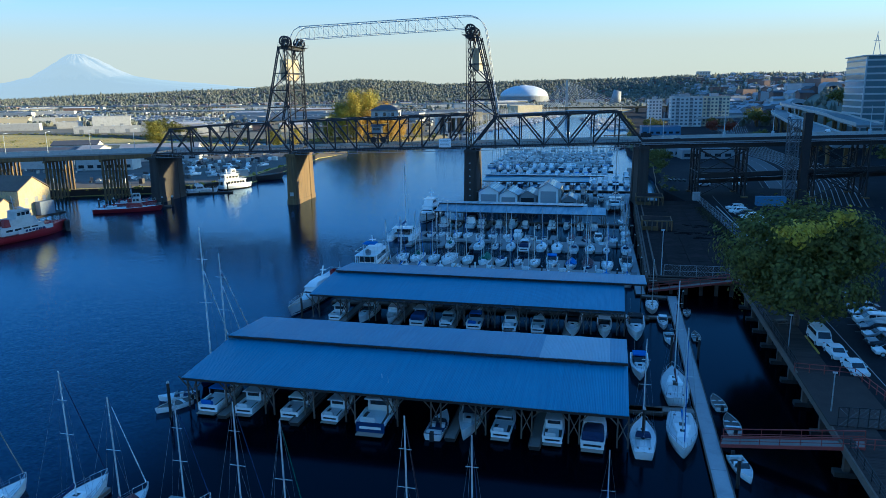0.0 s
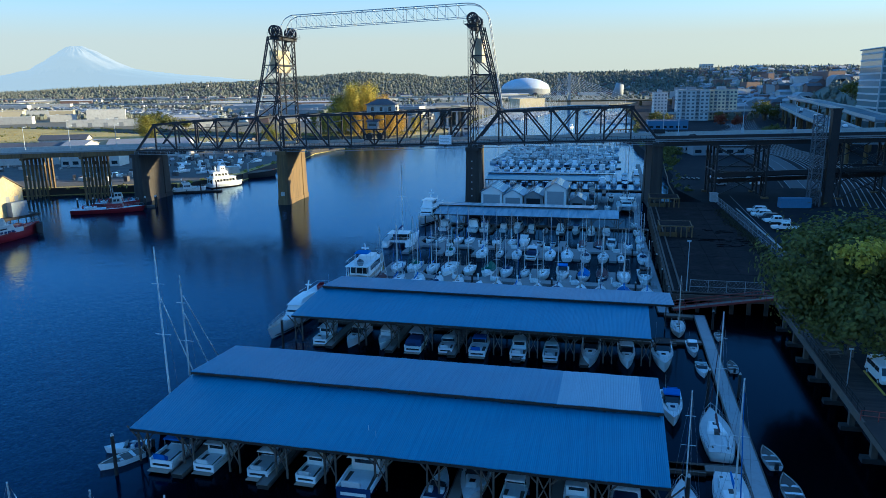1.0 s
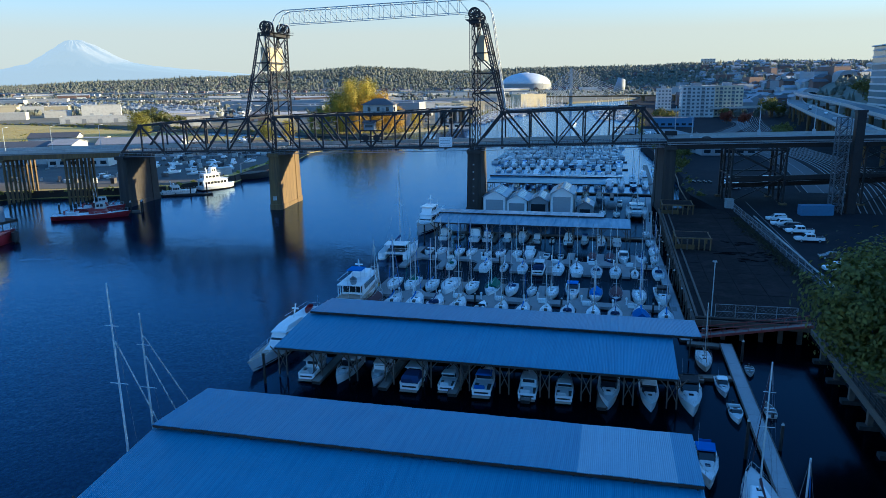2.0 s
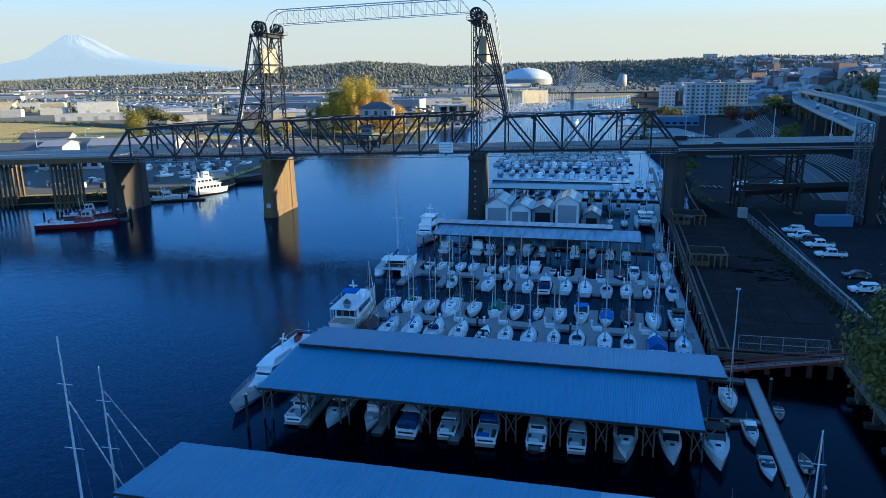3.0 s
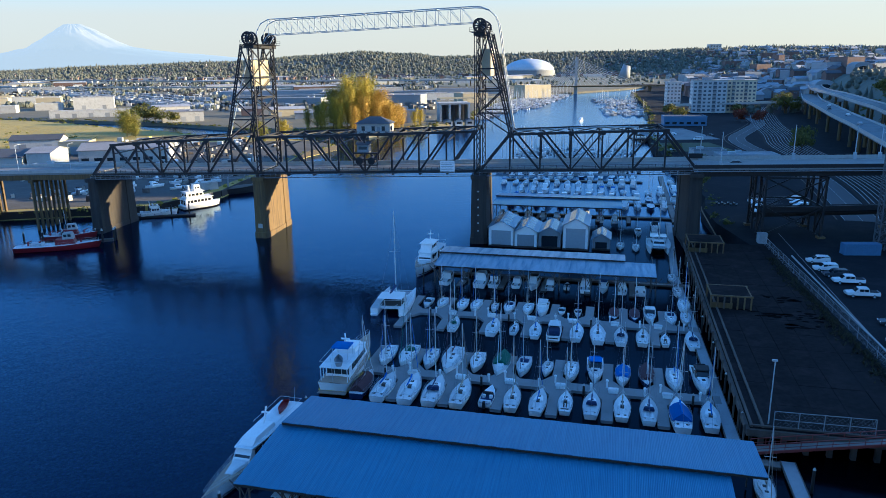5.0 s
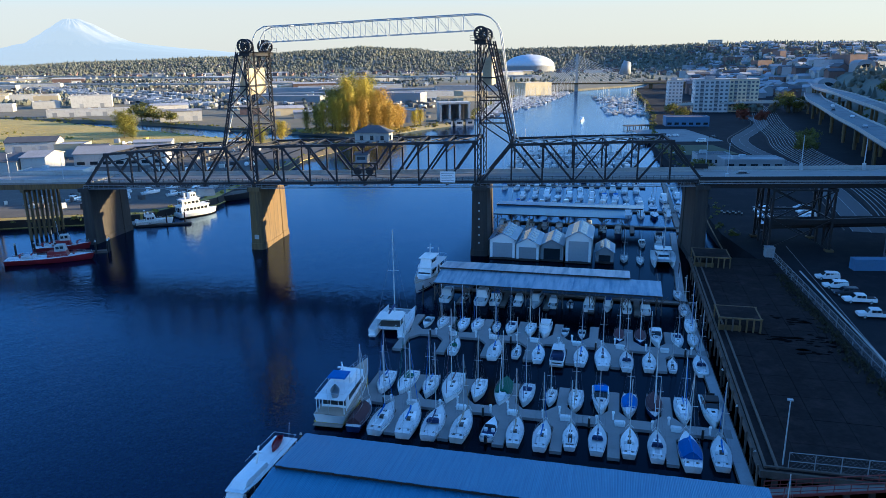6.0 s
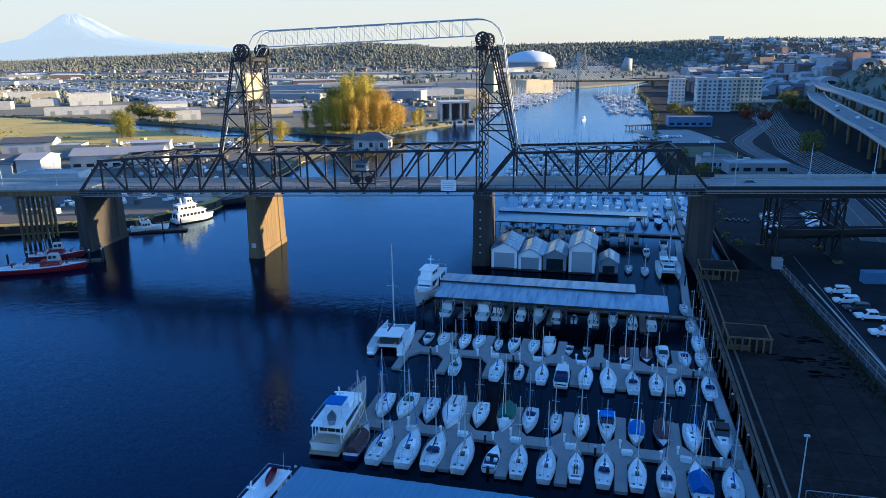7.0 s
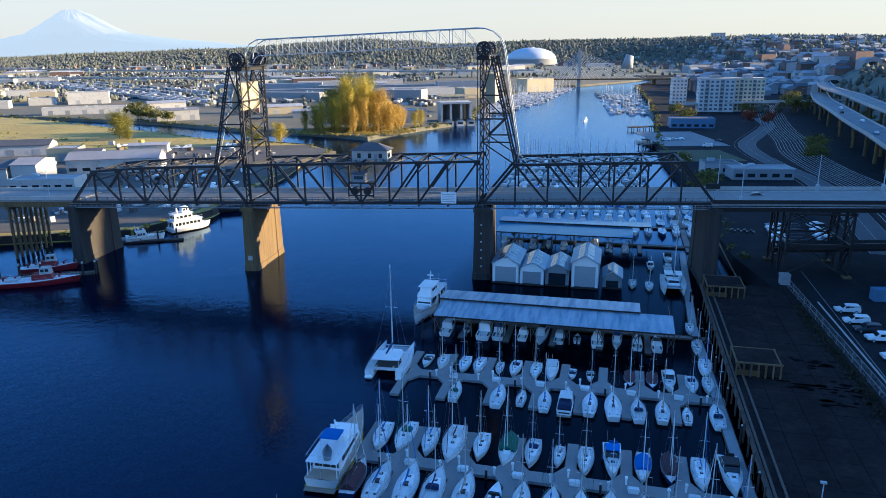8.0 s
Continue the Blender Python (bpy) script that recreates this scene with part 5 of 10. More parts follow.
def rail_geo(L, beam, free, t0, t1, high, stern=0.72, full=0.45, rise=0.35, rake=0.06, n=6, bars=(1.0,)):
    """Stanchions and lines round the deck edge."""
    g = Geo()
    for sgn in (-1, 1):
        pts = []
        for i in range(n + 1):
            t = t0 + (t1 - t0) * i / n
            pts.append(Vector((sgn * (half_beam(t, beam, stern, full) - 0.05), (t - 0.5) * L + rake * L * t ** 5, sheer_z(t, free, rise))))
        for p in pts:
            g.beam(p, p + Vector((0, 0, high)), 0.03, 0.03)
        for a, b in zip(pts, pts[1:]):
            for k in bars:
                g.beam(a + Vector((0, 0, high * k)), b + Vector((0, 0, high * k)), 0.025, 0.025)
    return g


def cabin_geo(w0, w1, y0, y1, z0, h, rake0=0.25, rake1=0.8, round_=0.82):
    """A coachroof or deckhouse: narrower at the top, sloped at both ends."""
    low = [(-w0 / 2, y0, z0), (w0 / 2, y0, z0), (w1 / 2, y1, z0), (-w1 / 2, y1, z0)]
    mid = [(-w0 / 2 * 0.97, y0 + rake0 * 0.6, z0 + h * 0.75), (w0 / 2 * 0.97, y0 + rake0 * 0.6, z0 + h * 0.75), (w1 / 2 * 0.94, y1 - rake1 * 0.7, z0 + h * 0.75), (-w1 / 2 * 0.94, y1 - rake1 * 0.7, z0 + h * 0.75)]
    top = [(-w0 / 2 * round_, y0 + rake0, z0 + h), (w0 / 2 * round_, y0 + rake0, z0 + h), (w1 / 2 * round_, y1 - rake1, z0 + h), (-w1 / 2 * round_, y1 - rake1, z0 + h)]
    return Geo().loft([low, mid, top])


def side_windows(w0, w1, y0, y1, z, high, count, gap=0.12, lean=0.97):
    """Dark panes along both sides of a deckhouse, each its own geometry."""
    made = []
    for sgn in (-1, 1):
        for i in range(count):
            a, b = y0 + (y1 - y0) * (i + gap) / count, y0 + (y1 - y0) * (i + 1 - gap) / count
            xa = (w0 + (w1 - w0) * (a - y0) / (y1 - y0)) / 2 * lean + 0.012
            xb = (w0 + (w1 - w0) * (b - y0) / (y1 - y0)) / 2 * lean + 0.012
            g = Geo()
            g.loft([[(sgn * xa, a, z), (sgn * xa * 0.985, a, z + high), (sgn * (xa - 0.05), a, z + high), (sgn * (xa - 0.05), a, z)], [(sgn * xb, b, z), (sgn * xb * 0.985, b, z + high), (sgn * (xb - 0.05), b, z + high), (sgn * (xb - 0.05), b, z)]])
            made.append(g)
    return made


def sailboat(label, L=9.6, hull=GELCOAT, cover=CANVAS_BLUE, mast=12.5, tent=None, dodger=None, deck=DECK_WHITE, stripe=None, beam=None, furled=True, tent_ends=(-0.30, 0.20)):
    b = thing("sailing_boat", label, "sailing boat", group="sailing boats in the marina")
    B = beam or L * 0.36
    fr = L * 0.105
    part("hull", hull_geo(L, B, fr, L * 0.06), hull, b, smooth=True)
    part("deck", deck_geo(L, B, fr), deck, b)
    if stripe:
        part("sheer_stripe", rail_geo(L, B * 1.012, fr * 0.86, 0.0, 0.97, 0.10, bars=(0.5,), n=12), stripe, b)
    part("toe_rail", rail_geo(L, B, fr - 0.03, 0.0, 0.99, 0.06, n=12), TEAK, b)
    z = fr + 0.02
    part("coachroof", cabin_geo(B * 0.62, B * 0.36, -L * 0.10, L * 0.24, z, 0.42), GELCOAT, b)
    for g in side_windows(B * 0.62, B * 0.36, -L * 0.09, L * 0.17, z + 0.10, 0.22, 2, gap=0.06):
        part("cabin_window", g, GLASS, b)
    part("hatch", Geo().box((-0.28, L * 0.08, z + 0.40), (0.28, L * 0.08 + 0.55, z + 0.47)), GLASS, b)
    part("companionway", Geo().box((-0.32, -L * 0.105, z + 0.02), (0.32, -L * 0.02, z + 0.45)), COCKPIT, b)
    # flat cockpit plate coloured like a shaded well, with seats and coamings
    part("cockpit", Geo().box((-B * 0.24, -L * 0.41, z - 0.02), (B * 0.24, -L * 0.10, z + 0.03)), COCKPIT, b)
    part("cockpit_seat", Geo().box((-B * 0.24, -L * 0.36, z + 0.03), (-B * 0.13, -L * 0.13, z + 0.10)).box((B * 0.13, -L * 0.36, z + 0.03), (B * 0.24, -L * 0.13, z + 0.10)).box((-B * 0.13, -L * 0.36, z + 0.03), (B * 0.13, -L * 0.33, z + 0.10)), deck, b)
    for s in (-1, 1):
        part("coaming", Geo().box((s * B * 0.27 - 0.06, -L * 0.40, z - 0.03), (s * B * 0.27 + 0.06, -L * 0.09, z + 0.22)), deck, b)
    my = L * 0.10
    part("mast", Geo().tube((0, my, z + 0.3), (0, my - 0.12, z + mast), 0.095, 0.07, n=8), ALU, b)
    part("boom", Geo().tube((0, my - 0.1, z + 1.15), (0, -L * 0.27, z + 1.2), 0.06, n=7), ALU, b)
    rings = []
    for i in range(9):
        k = i / 8
        y = my - 0.1 - k * (my + L * 0.26)
        r = (0.20 - 0.09 * k) * (1 + 0.12 * math.sin(i * 2.1))
        rings.append([(r * 0.75 * math.cos(a), y, z + 1.32 + 0.35 * (1 - k) ** 4 + r * math.sin(a)) for a in (2 * math.pi * j / 8 for j in range(8))])
    part("sail_cover", Geo().loft(rings), cover, b, smooth=True)
    for k, w in ((0.52, 0.85), (0.78, 0.6)) if mast > 13 else ((0.55, 0.85),):
        part("spreader", Geo().beam((-w, my - 0.1, z + mast * k), (w, my - 0.1, z + mast * k), 0.06, 0.04), ALU, b)
    bow = Vector((0, L * 0.5 + L * 0.05, fr * 1.35))
    head = Vector((0, my - 0.12, z + mast))
    if furled:
        part("furled_jib", Geo().tube(bow + (head - bow) * 0.06, bow + (head - bow) * 0.9, 0.06, 0.035, n=6), cover if tent is None else GELCOAT, b)
    g = Geo().tube(bow, head, 0.014, n=4).tube((0, -L * 0.49, fr), head, 0.014, n=4)
    for s in (-1, 1):
        chain = Vector((s * B * 0.46, my - 0.2, fr))
        tip = Vector((s * 0.85, my - 0.1, z + mast * 0.54))
        g.tube(chain, tip, 0.013, n=4).tube(tip, head, 0.013, n=4).tube((s * B * 0.44, my + 0.4, fr), (0, my, z + mast * 0.54), 0.012, n=4)
    part("rigging", g, WIRE, b)
    part("guard_rail", rail_geo(L, B, fr, 0.04, 0.86, 0.58, bars=(0.55, 1.0)), WIRE, b)
    g = Geo()
    pts = [Vector((half_beam(t, B, 0.72, 0.45) * s, (t - 0.5) * L + 0.06 * L * t ** 5, sheer_z(t, fr, 0.35) + 0.6)) for t, s in ((0.86, -1), (0.95, -1), (1.0, 0), (0.95, 1), (0.86, 1))]
    for a, c in zip(pts, pts[1:]):
        g.tube(a, c, 0.022, n=5)
    for p in pts:
        g.tube(p, p - Vector((0, 0, 0.6)), 0.02, n=5)
    part("pulpit", g, ALU, b)
    if dodger:
        part("dodger", cabin_geo(B * 0.6, B * 0.5, -L * 0.15, -L * 0.02, z + 0.38, 0.62, 0.1, 0.45), dodger, b)
    if tent:
        rings = []
        for i in range(7):
            k = i / 6
            y = L * (tent_ends[0] + k * (tent_ends[1] - tent_ends[0]))
            w = half_beam(0.5 + y / L, B, 0.72, 0.45) * 0.98
            rings.append([(-w, y, fr + 0.1), (-w * 0.55, y, fr + 0.75 - 0.1 * k), (0, y, fr + 1.35 - 0.35 * k), (w * 0.55, y, fr + 0.75 - 0.1 * k), (w, y, fr + 0.1)])
        part("cover_tent", Geo().loft(rings), tent, b, "canvas cover over the deck")
    return b


def cruiser(label, L=9.5, style="express", hull=GELCOAT, canvas=None, beam=None, group="motor cruisers in the marina", stripe=None):
    b = thing("motor_cruiser", label, "motor boat", group=group)
    B = beam or L * 0.34
    fr = L * 0.115
    kw = dict(stern=0.93, full=0.40, rise=0.55)
    part("hull", hull_geo(L, B, fr, 0.6, flare=0.84, rake=0.07, **kw), hull, b, smooth=True)
    part("deck", deck_geo(L, B, fr, rake=0.07, t0=0.0, **kw), DECK_WHITE, b)
    part("rub_rail", rail_geo(L, B * 1.02, fr * 0.9, 0.0, 0.98, 0.10, rake=0.07, n=12, bars=(0.6,), **kw), HULL_BLACK if stripe is None else stripe, b)
    part("swim_platform", Geo().box((-B * 0.42, -L * 0.5 - 0.75, 0.25), (B * 0.42, -L * 0.5, 0.33)), TEAK, b)
    part("transom", Geo().box((-B * 0.45, -L * 0.502, 0.35), (B * 0.45, -L * 0.49, fr + 0.25)), hull, b)
    z = fr + 0.03
    part("cockpit", Geo().box((-B * 0.40, -L * 0.47, z - 0.02), (B * 0.40, -L * 0.20, z + 0.01)), COCKPIT, b)
    for s in (-1, 1):
        part("gunwale", Geo().box((s * B * 0.45 - 0.08, -L * 0.49, z - 0.05), (s * B * 0.45 + 0.08, -L * 0.15, z + 0.32)), GELCOAT, b)
    if style == "express":
        part("foredeck_cabin", cabin_geo(B * 0.78, B * 0.34, -L * 0.06, L * 0.36, z, 0.50, 0.1, 1.2), DECK_WHITE, b)
        for g in side_windows(B * 0.78, B * 0.4, -L * 0.02, L * 0.22, z + 0.18, 0.18, 2):
            part("cabin_window", g, GLASS, b)
        part("windscreen", cabin_geo(B * 0.80, B * 0.62, -L * 0.10, L * 0.08, z + 0.36, 0.75, 0.05, 0.7, 0.9), GLASS, b)
        part("hardtop" if not canvas else "bimini", cabin_geo(B * 0.80, B * 0.72, -L * 0.24, -L * 0.0, z + 1.35, 0.16, 0.08, 0.1, 0.9), canvas or GELCOAT, b)
        for s in (-1, 1):
            for y in (-L * 0.22, -L * 0.04):
                part("top_post", Geo().tube((s * B * 0.38, y, z + 0.2), (s * B * 0.36, y, z + 1.4), 0.03, n=6), ALU, b)
        part("hatch", Geo().box((-0.3, L * 0.16, z + 0.46), (0.3, L * 0.16 + 0.6, z + 0.53)), GLASS, b)
    elif style == "flybridge":
        part("foredeck_cabin", cabin_geo(B * 0.76, B * 0.34, L * 0.02, L * 0.36, z, 0.55, 0.1, 1.2), DECK_WHITE, b)
        part("deckhouse", cabin_geo(B * 0.84, B * 0.76, -L * 0.22, L * 0.12, z, 1.75, 0.15, 1.0, 0.93), GELCOAT, b)
        for g in side_windows(B * 0.84, B * 0.78, -L * 0.19, L * 0.02, z + 0.75, 0.62, 3):
            part("side_window", g, GLASS, b)
        part("windscreen", Geo().add([(-B * 0.33, L * 0.115 - 0.46, z + 0.8), (B * 0.33, L * 0.115 - 0.46, z + 0.8), (B * 0.32, L * 0.115 - 0.74, z + 1.38), (-B * 0.32, L * 0.115 - 0.74, z + 1.38)], [(0, 1, 2, 3)]), GLASS, b)
        part("aft_window", Geo().box((-B * 0.34, -L * 0.225, z + 0.85), (B * 0.2, -L * 0.21, z + 1.45)), GLASS, b)
        part("saloon_door", Geo().box((B * 0.22, -L * 0.226, z + 0.05), (B * 0.37, -L * 0.212, z + 1.6)), GLASS, b)
        part("flybridge", cabin_geo(B * 0.74, B * 0.62, -L * 0.24, L * 0.05, z + 1.75, 0.62, 0.05, 0.5, 0.95), GELCOAT, b)
        part("flybridge_well", Geo().box((-B * 0.30, -L * 0.21, z + 2.36), (B * 0.30, -L * 0.03, z + 2.385)), COCKPIT, b)
        part("helm_seat", Geo().box((-B * 0.2, -L * 0.16, z + 2.37), (B * 0.2, -L * 0.11, z + 2.75)), GELCOAT, b)
        part("helm_screen", Geo().box((-B * 0.26, -L * 0.02, z + 2.36), (B * 0.26, -L * 0.015, z + 2.75)), GLASS, b)
        if canvas:
            part("bimini", cabin_geo(B * 0.72, B * 0.66, -L * 0.24, L * 0.0, z + 3.7, 0.14, 0.1, 0.1, 0.9), canvas, b)
            for s in (-1, 1):
                for y in (-L * 0.22, -L * 0.02):
                    part("bimini_post", Geo().tube((s * B * 0.31, y, z + 2.3), (s * B * 0.31, y, z + 3.75), 0.025, n=5), ALU, b)
        part("radar_mast", Geo().beam((0, -L * 0.2, z + 2.3), (0, -L * 0.235, z + 3.4), 0.12, 0.16), GELCOAT, b)
        part("radar", Geo().tube((0, -L * 0.235, z + 3.4), (0, -L * 0.235, z + 3.6), 0.28, 0.24, n=12), GELCOAT, b)
    else:  # sedan
        part("foredeck_cabin", cabin_geo(B * 0.74, B * 0.34, L * 0.05, L * 0.37, z, 0.6, 0.1, 1.0), DECK_WHITE, b)
        part("deckhouse", cabin_geo(B * 0.80, B * 0.72, -L * 0.16, L * 0.12, z, 1.7, 0.1, 0.5, 0.92), CREAM if hull == HULL_BLUE else GELCOAT, b)
        for g in side_windows(B * 0.80, B * 0.73, -L * 0.14, L * 0.07, z + 0.8, 0.55, 2):
            part("side_window", g, GLASS, b)
        part("windscreen", Geo().add([(-B * 0.31, L * 0.12 - 0.24, z + 0.85), (B * 0.31, L * 0.12 - 0.24, z + 0.85), (B * 0.30, L * 0.12 - 0.38, z + 1.38), (-B * 0.30, L * 0.12 - 0.38, z + 1.38)], [(0, 1, 2, 3)]), GLASS, b)
        part("aft_window", Geo().box((-B * 0.30, -L * 0.165, z + 0.75), (B * 0.30, -L * 0.15, z + 1.4)), GLASS, b)
        part("cabin_roof", cabin_geo(B * 0.84, B * 0.74, -L * 0.26, L * 0.10, z + 1.72, 0.12, 0.08, 0.15, 0.95), DECK_WHITE, b)
        if canvas:
            part("cockpit_cover", cabin_geo(B * 0.86, B * 0.82, -L * 0.48, -L * 0.17, z + 0.25, 0.95, 0.5, 0.05, 0.85), canvas, b)
        part("mast", Geo().tube((0, -L * 0.02, z + 1.8), (0, -L * 0.05, z + 4.0), 0.05, 0.03, n=6), ALU, b)
    part("stern_seat", Geo().box((-B * 0.34, -L * 0.475, z), (B * 0.14, -L * 0.425, z + 0.42)).box((-B * 0.34, -L * 0.485, z + 0.4), (B * 0.14, -L * 0.47, z + 0.75)), canvas or DECK_WHITE, b, "padded stern seat")
    part("transom_vent", Geo().box((-B * 0.34, -L * 0.506, fr * 0.62), (B * 0.34, -L * 0.5, fr * 0.86)), HULL_BLACK if hull != HULL_BLUE else CREAM, b)
    part("fender", Geo().tube((B * 0.47 + 0.14, -L * 0.12, 0.25), (B * 0.47 + 0.14, -L * 0.12, 0.95), 0.13, n=8), CANVAS_NAVY, b, "hanging rubber fender")
    part("bow_rail", rail_geo(L, B * 0.97, fr, 0.45, 0.97, 0.62, rake=0.07, bars=(1.0,), **kw), ALU, b)
    part("aerial", Geo().tube((B * 0.3, -L * 0.1, z + 1.2), (B * 0.3, -L * 0.16, z + 4.2), 0.02, 0.01, n=5), WALL_WHITE, b)
    return b


def dinghy(label, L=3.6, hull=GELCOAT, canvas=None):
    b = thing("small_boat", label, "small boat", group="small open boats")
    B = L * 0.42
    kw = dict(stern=0.85, full=0.4, rise=0.3)
    part("hull", hull_geo(L, B, 0.5, 0.2, **kw), hull, b, smooth=True)
    part("inside", deck_geo(L, B, 0.5, drop=0.06, inset=0.08, **kw), COCKPIT if not canvas else canvas, b)
    part("gunwale", rail_geo(L, B, 0.46, 0.0, 0.99, 0.07, n=10, **kw), TEAK, b)
    for y in (-0.25, 0.05, 0.28):
        w = half_beam(0.5 + y, B, 0.85, 0.4) - 0.05
        part("thwart", Geo().box((-w, y * L - 0.14, 0.44), (w, y * L + 0.14, 0.5)), DECK_WHITE, b)
    part("outboard", Geo().box((-0.15, -L * 0.5 - 0.3, 0.2), (0.15, -L * 0.5 - 0.02, 0.85)), HULL_BLACK, b, "black outboard motor")
    return b


def runabout(label, L=6.0, hull=GELCOAT, canvas=None):
    b = thing("runabout", label, "small boat", group="small motor boats")
    B = L * 0.38
    kw = dict(stern=0.92, full=0.4, rise=0.4)
    part("hull", hull_geo(L, B, 0.75, 0.35, **kw), hull, b, smooth=True)
    part("foredeck", deck_geo(L, B, 0.75, t0=0.55, t1=1.0, n=8, **kw), DECK_WHITE, b)
    part("inside", deck_geo(L, B, 0.75, t0=0.02, t1=0.56, n=6, drop=0.2, inset=0.12, **kw), canvas or COCKPIT, b)
    part("gunwale", rail_geo(L, B, 0.72, 0.0, 0.99, 0.08, n=10, **kw), GELCOAT, b)
    part("windscreen", cabin_geo(B * 0.8, B * 0.66, L * 0.0, L * 0.12, 0.82, 0.45, 0.02, 0.4, 0.9), GLASS, b)
    for s in (-0.25, 0.25):
        part("seat", Geo().box((s * B - 0.25, -L * 0.14, 0.6), (s * B + 0.25, -L * 0.05, 1.05)), DECK_WHITE, b)
    part("rear_bench", Geo().box((-B * 0.38, -L * 0.42, 0.6), (B * 0.38, -L * 0.35, 0.95)), DECK_WHITE, b)
    part("outboard", Geo().loft([[(-0.22, -L * 0.5 - 0.5, 0.1), (0.22, -L * 0.5 - 0.5, 0.1), (0.22, -L * 0.5 - 0.05, 0.1), (-0.22, -L * 0.5 - 0.05, 0.1)], [(-0.2, -L * 0.5 - 0.55, 1.2), (0.2, -L * 0.5 - 0.55, 1.2), (0.2, -L * 0.5 - 0.1, 1.25), (-0.2, -L * 0.5 - 0.1, 1.25)]]), HULL_BLACK, b)
    return b


def catamaran(label, L=13.0, B=7.2):
    b = thing("catamaran", label, "catamaran")
    for s in (-1, 1):
        h = hull_geo(L, 1.75, 1.5, 0.5, stern=0.8, full=0.4, rise=0.2)
        h.v = [(x + s * (B / 2 - 0.85), y, z) for x, y, z in h.v]
        part("hull", h, GELCOAT, b, smooth=True)
        d = deck_geo(L, 1.75, 1.5, stern=0.8, full=0.4, rise=0.2)
        d.v = [(x + s * (B / 2 - 0.85), y, z) for x, y, z in d.v]
        part("hull_deck", d, DECK_WHITE, b)
        part("stern_step", Geo().box((s * (B / 2 - 0.85) - 0.6, -L * 0.5 - 0.5, 0.35), (s * (B / 2 - 0.85) + 0.6, -L * 0.5 + 0.2, 0.6)), GELCOAT, b)
        part("rail", Geo().tube((s * B * 0.47, -L * 0.45, 2.2), (s * B * 0.47, L * 0.4, 2.3), 0.02, n=5).tube((s * B * 0.47, -L * 0.45, 1.5), (s * B * 0.47, -L * 0.45, 2.2), 0.02, n=5).tube((s * B * 0.47, L * 0.4, 1.5), (s * B * 0.47, L * 0.4, 2.3), 0.02, n=5), WIRE, b)
    part("bridge_deck", Geo().box((-B / 2 + 1.6, -L * 0.36, 0.95), (B / 2 - 1.6, L * 0.22, 1.5)), DECK_WHITE, b)
    part("saloon", cabin_geo(B * 0.66, B * 0.46, -L * 0.10, L * 0.22, 1.5, 1.05, 0.1, 1.3, 0.88), GELCOAT, b)
    for g in side_windows(B * 0.66, B * 0.52, -L * 0.09, L * 0.14, 1.75, 0.62, 3, gap=0.05):
        part("saloon_window", g, GLASS, b)
    part("front_window", Geo().add([(-B * 0.22, L * 0.22 - 0.42, 1.9), (B * 0.22, L * 0.22 - 0.42, 1.9), (B * 0.20, L * 0.22 - 0.95, 2.36), (-B * 0.20, L * 0.22 - 0.95, 2.36)], [(0, 1, 2, 3)]), GLASS, b)
    part("cockpit_roof", Geo().box((-B * 0.34, -L * 0.38, 3.0), (B * 0.34, -L * 0.06, 3.12)), GELCOAT, b)
    for s in (-1, 1):
        part("roof_post", Geo().tube((s * B * 0.32, -L * 0.37, 1.5), (s * B * 0.32, -L * 0.37, 3.0), 0.04, n=6), ALU, b)
    part("cockpit", Geo().box((-B * 0.3, -L * 0.35, 1.5), (B * 0.3, -L * 0.11, 1.53)), COCKPIT, b)
    part("aft_door", Geo().box((-B * 0.27, -L * 0.10 - 0.06, 1.6), (B * 0.27, -L * 0.10 + 0.1, 2.5)), GLASS, b)
    part("davit", Geo().beam((-1.5, -L * 0.36, 1.9), (-1.5, -L * 0.52, 2.3), 0.1, 0.1).beam((1.5, -L * 0.36, 1.9), (1.5, -L * 0.52, 2.3), 0.1, 0.1), ALU, b)
    part("mast", Geo().tube((0, L * 0.06, 2.3), (0, L * 0.05, 19.0), 0.13, 0.09, n=8), ALU, b)
    part("boom", Geo().tube((0, L * 0.05, 3.7), (0, -L * 0.32, 3.8), 0.1, n=7), ALU, b)
    part("sail_cover", Geo().tube((0, L * 0.04, 4.0), (0, -L * 0.31, 3.95), 0.26, 0.16, n=8), CANVAS_NAVY, b)
    part("spreader", Geo().beam((-1.1, L * 0.05, 11), (1.1, L * 0.05, 11), 0.07, 0.05), ALU, b)
    g = Geo().tube((0, L * 0.45, 1.6), (0, L * 0.05, 18.8), 0.02, n=4)
    for s in (-1, 1):
        g.tube((s * B * 0.46, -L * 0.02, 1.5), (s * 1.1, L * 0.05, 11), 0.016, n=4).tube((s * 1.1, L * 0.05, 11), (0, L * 0.05, 18.8), 0.016, n=4)
    part("rigging", g, WIRE, b)
    part("bow_net", Geo().box((-B / 2 + 1.6, L * 0.22, 1.35), (B / 2 - 1.6, L * 0.42, 1.39)), WALL_GREY, b)
    part("cross_beam", Geo().tube((-B / 2 + 0.9, L * 0.43, 1.5), (B / 2 - 0.9, L * 0.43, 1.5), 0.1, n=8), ALU, b)
    return b


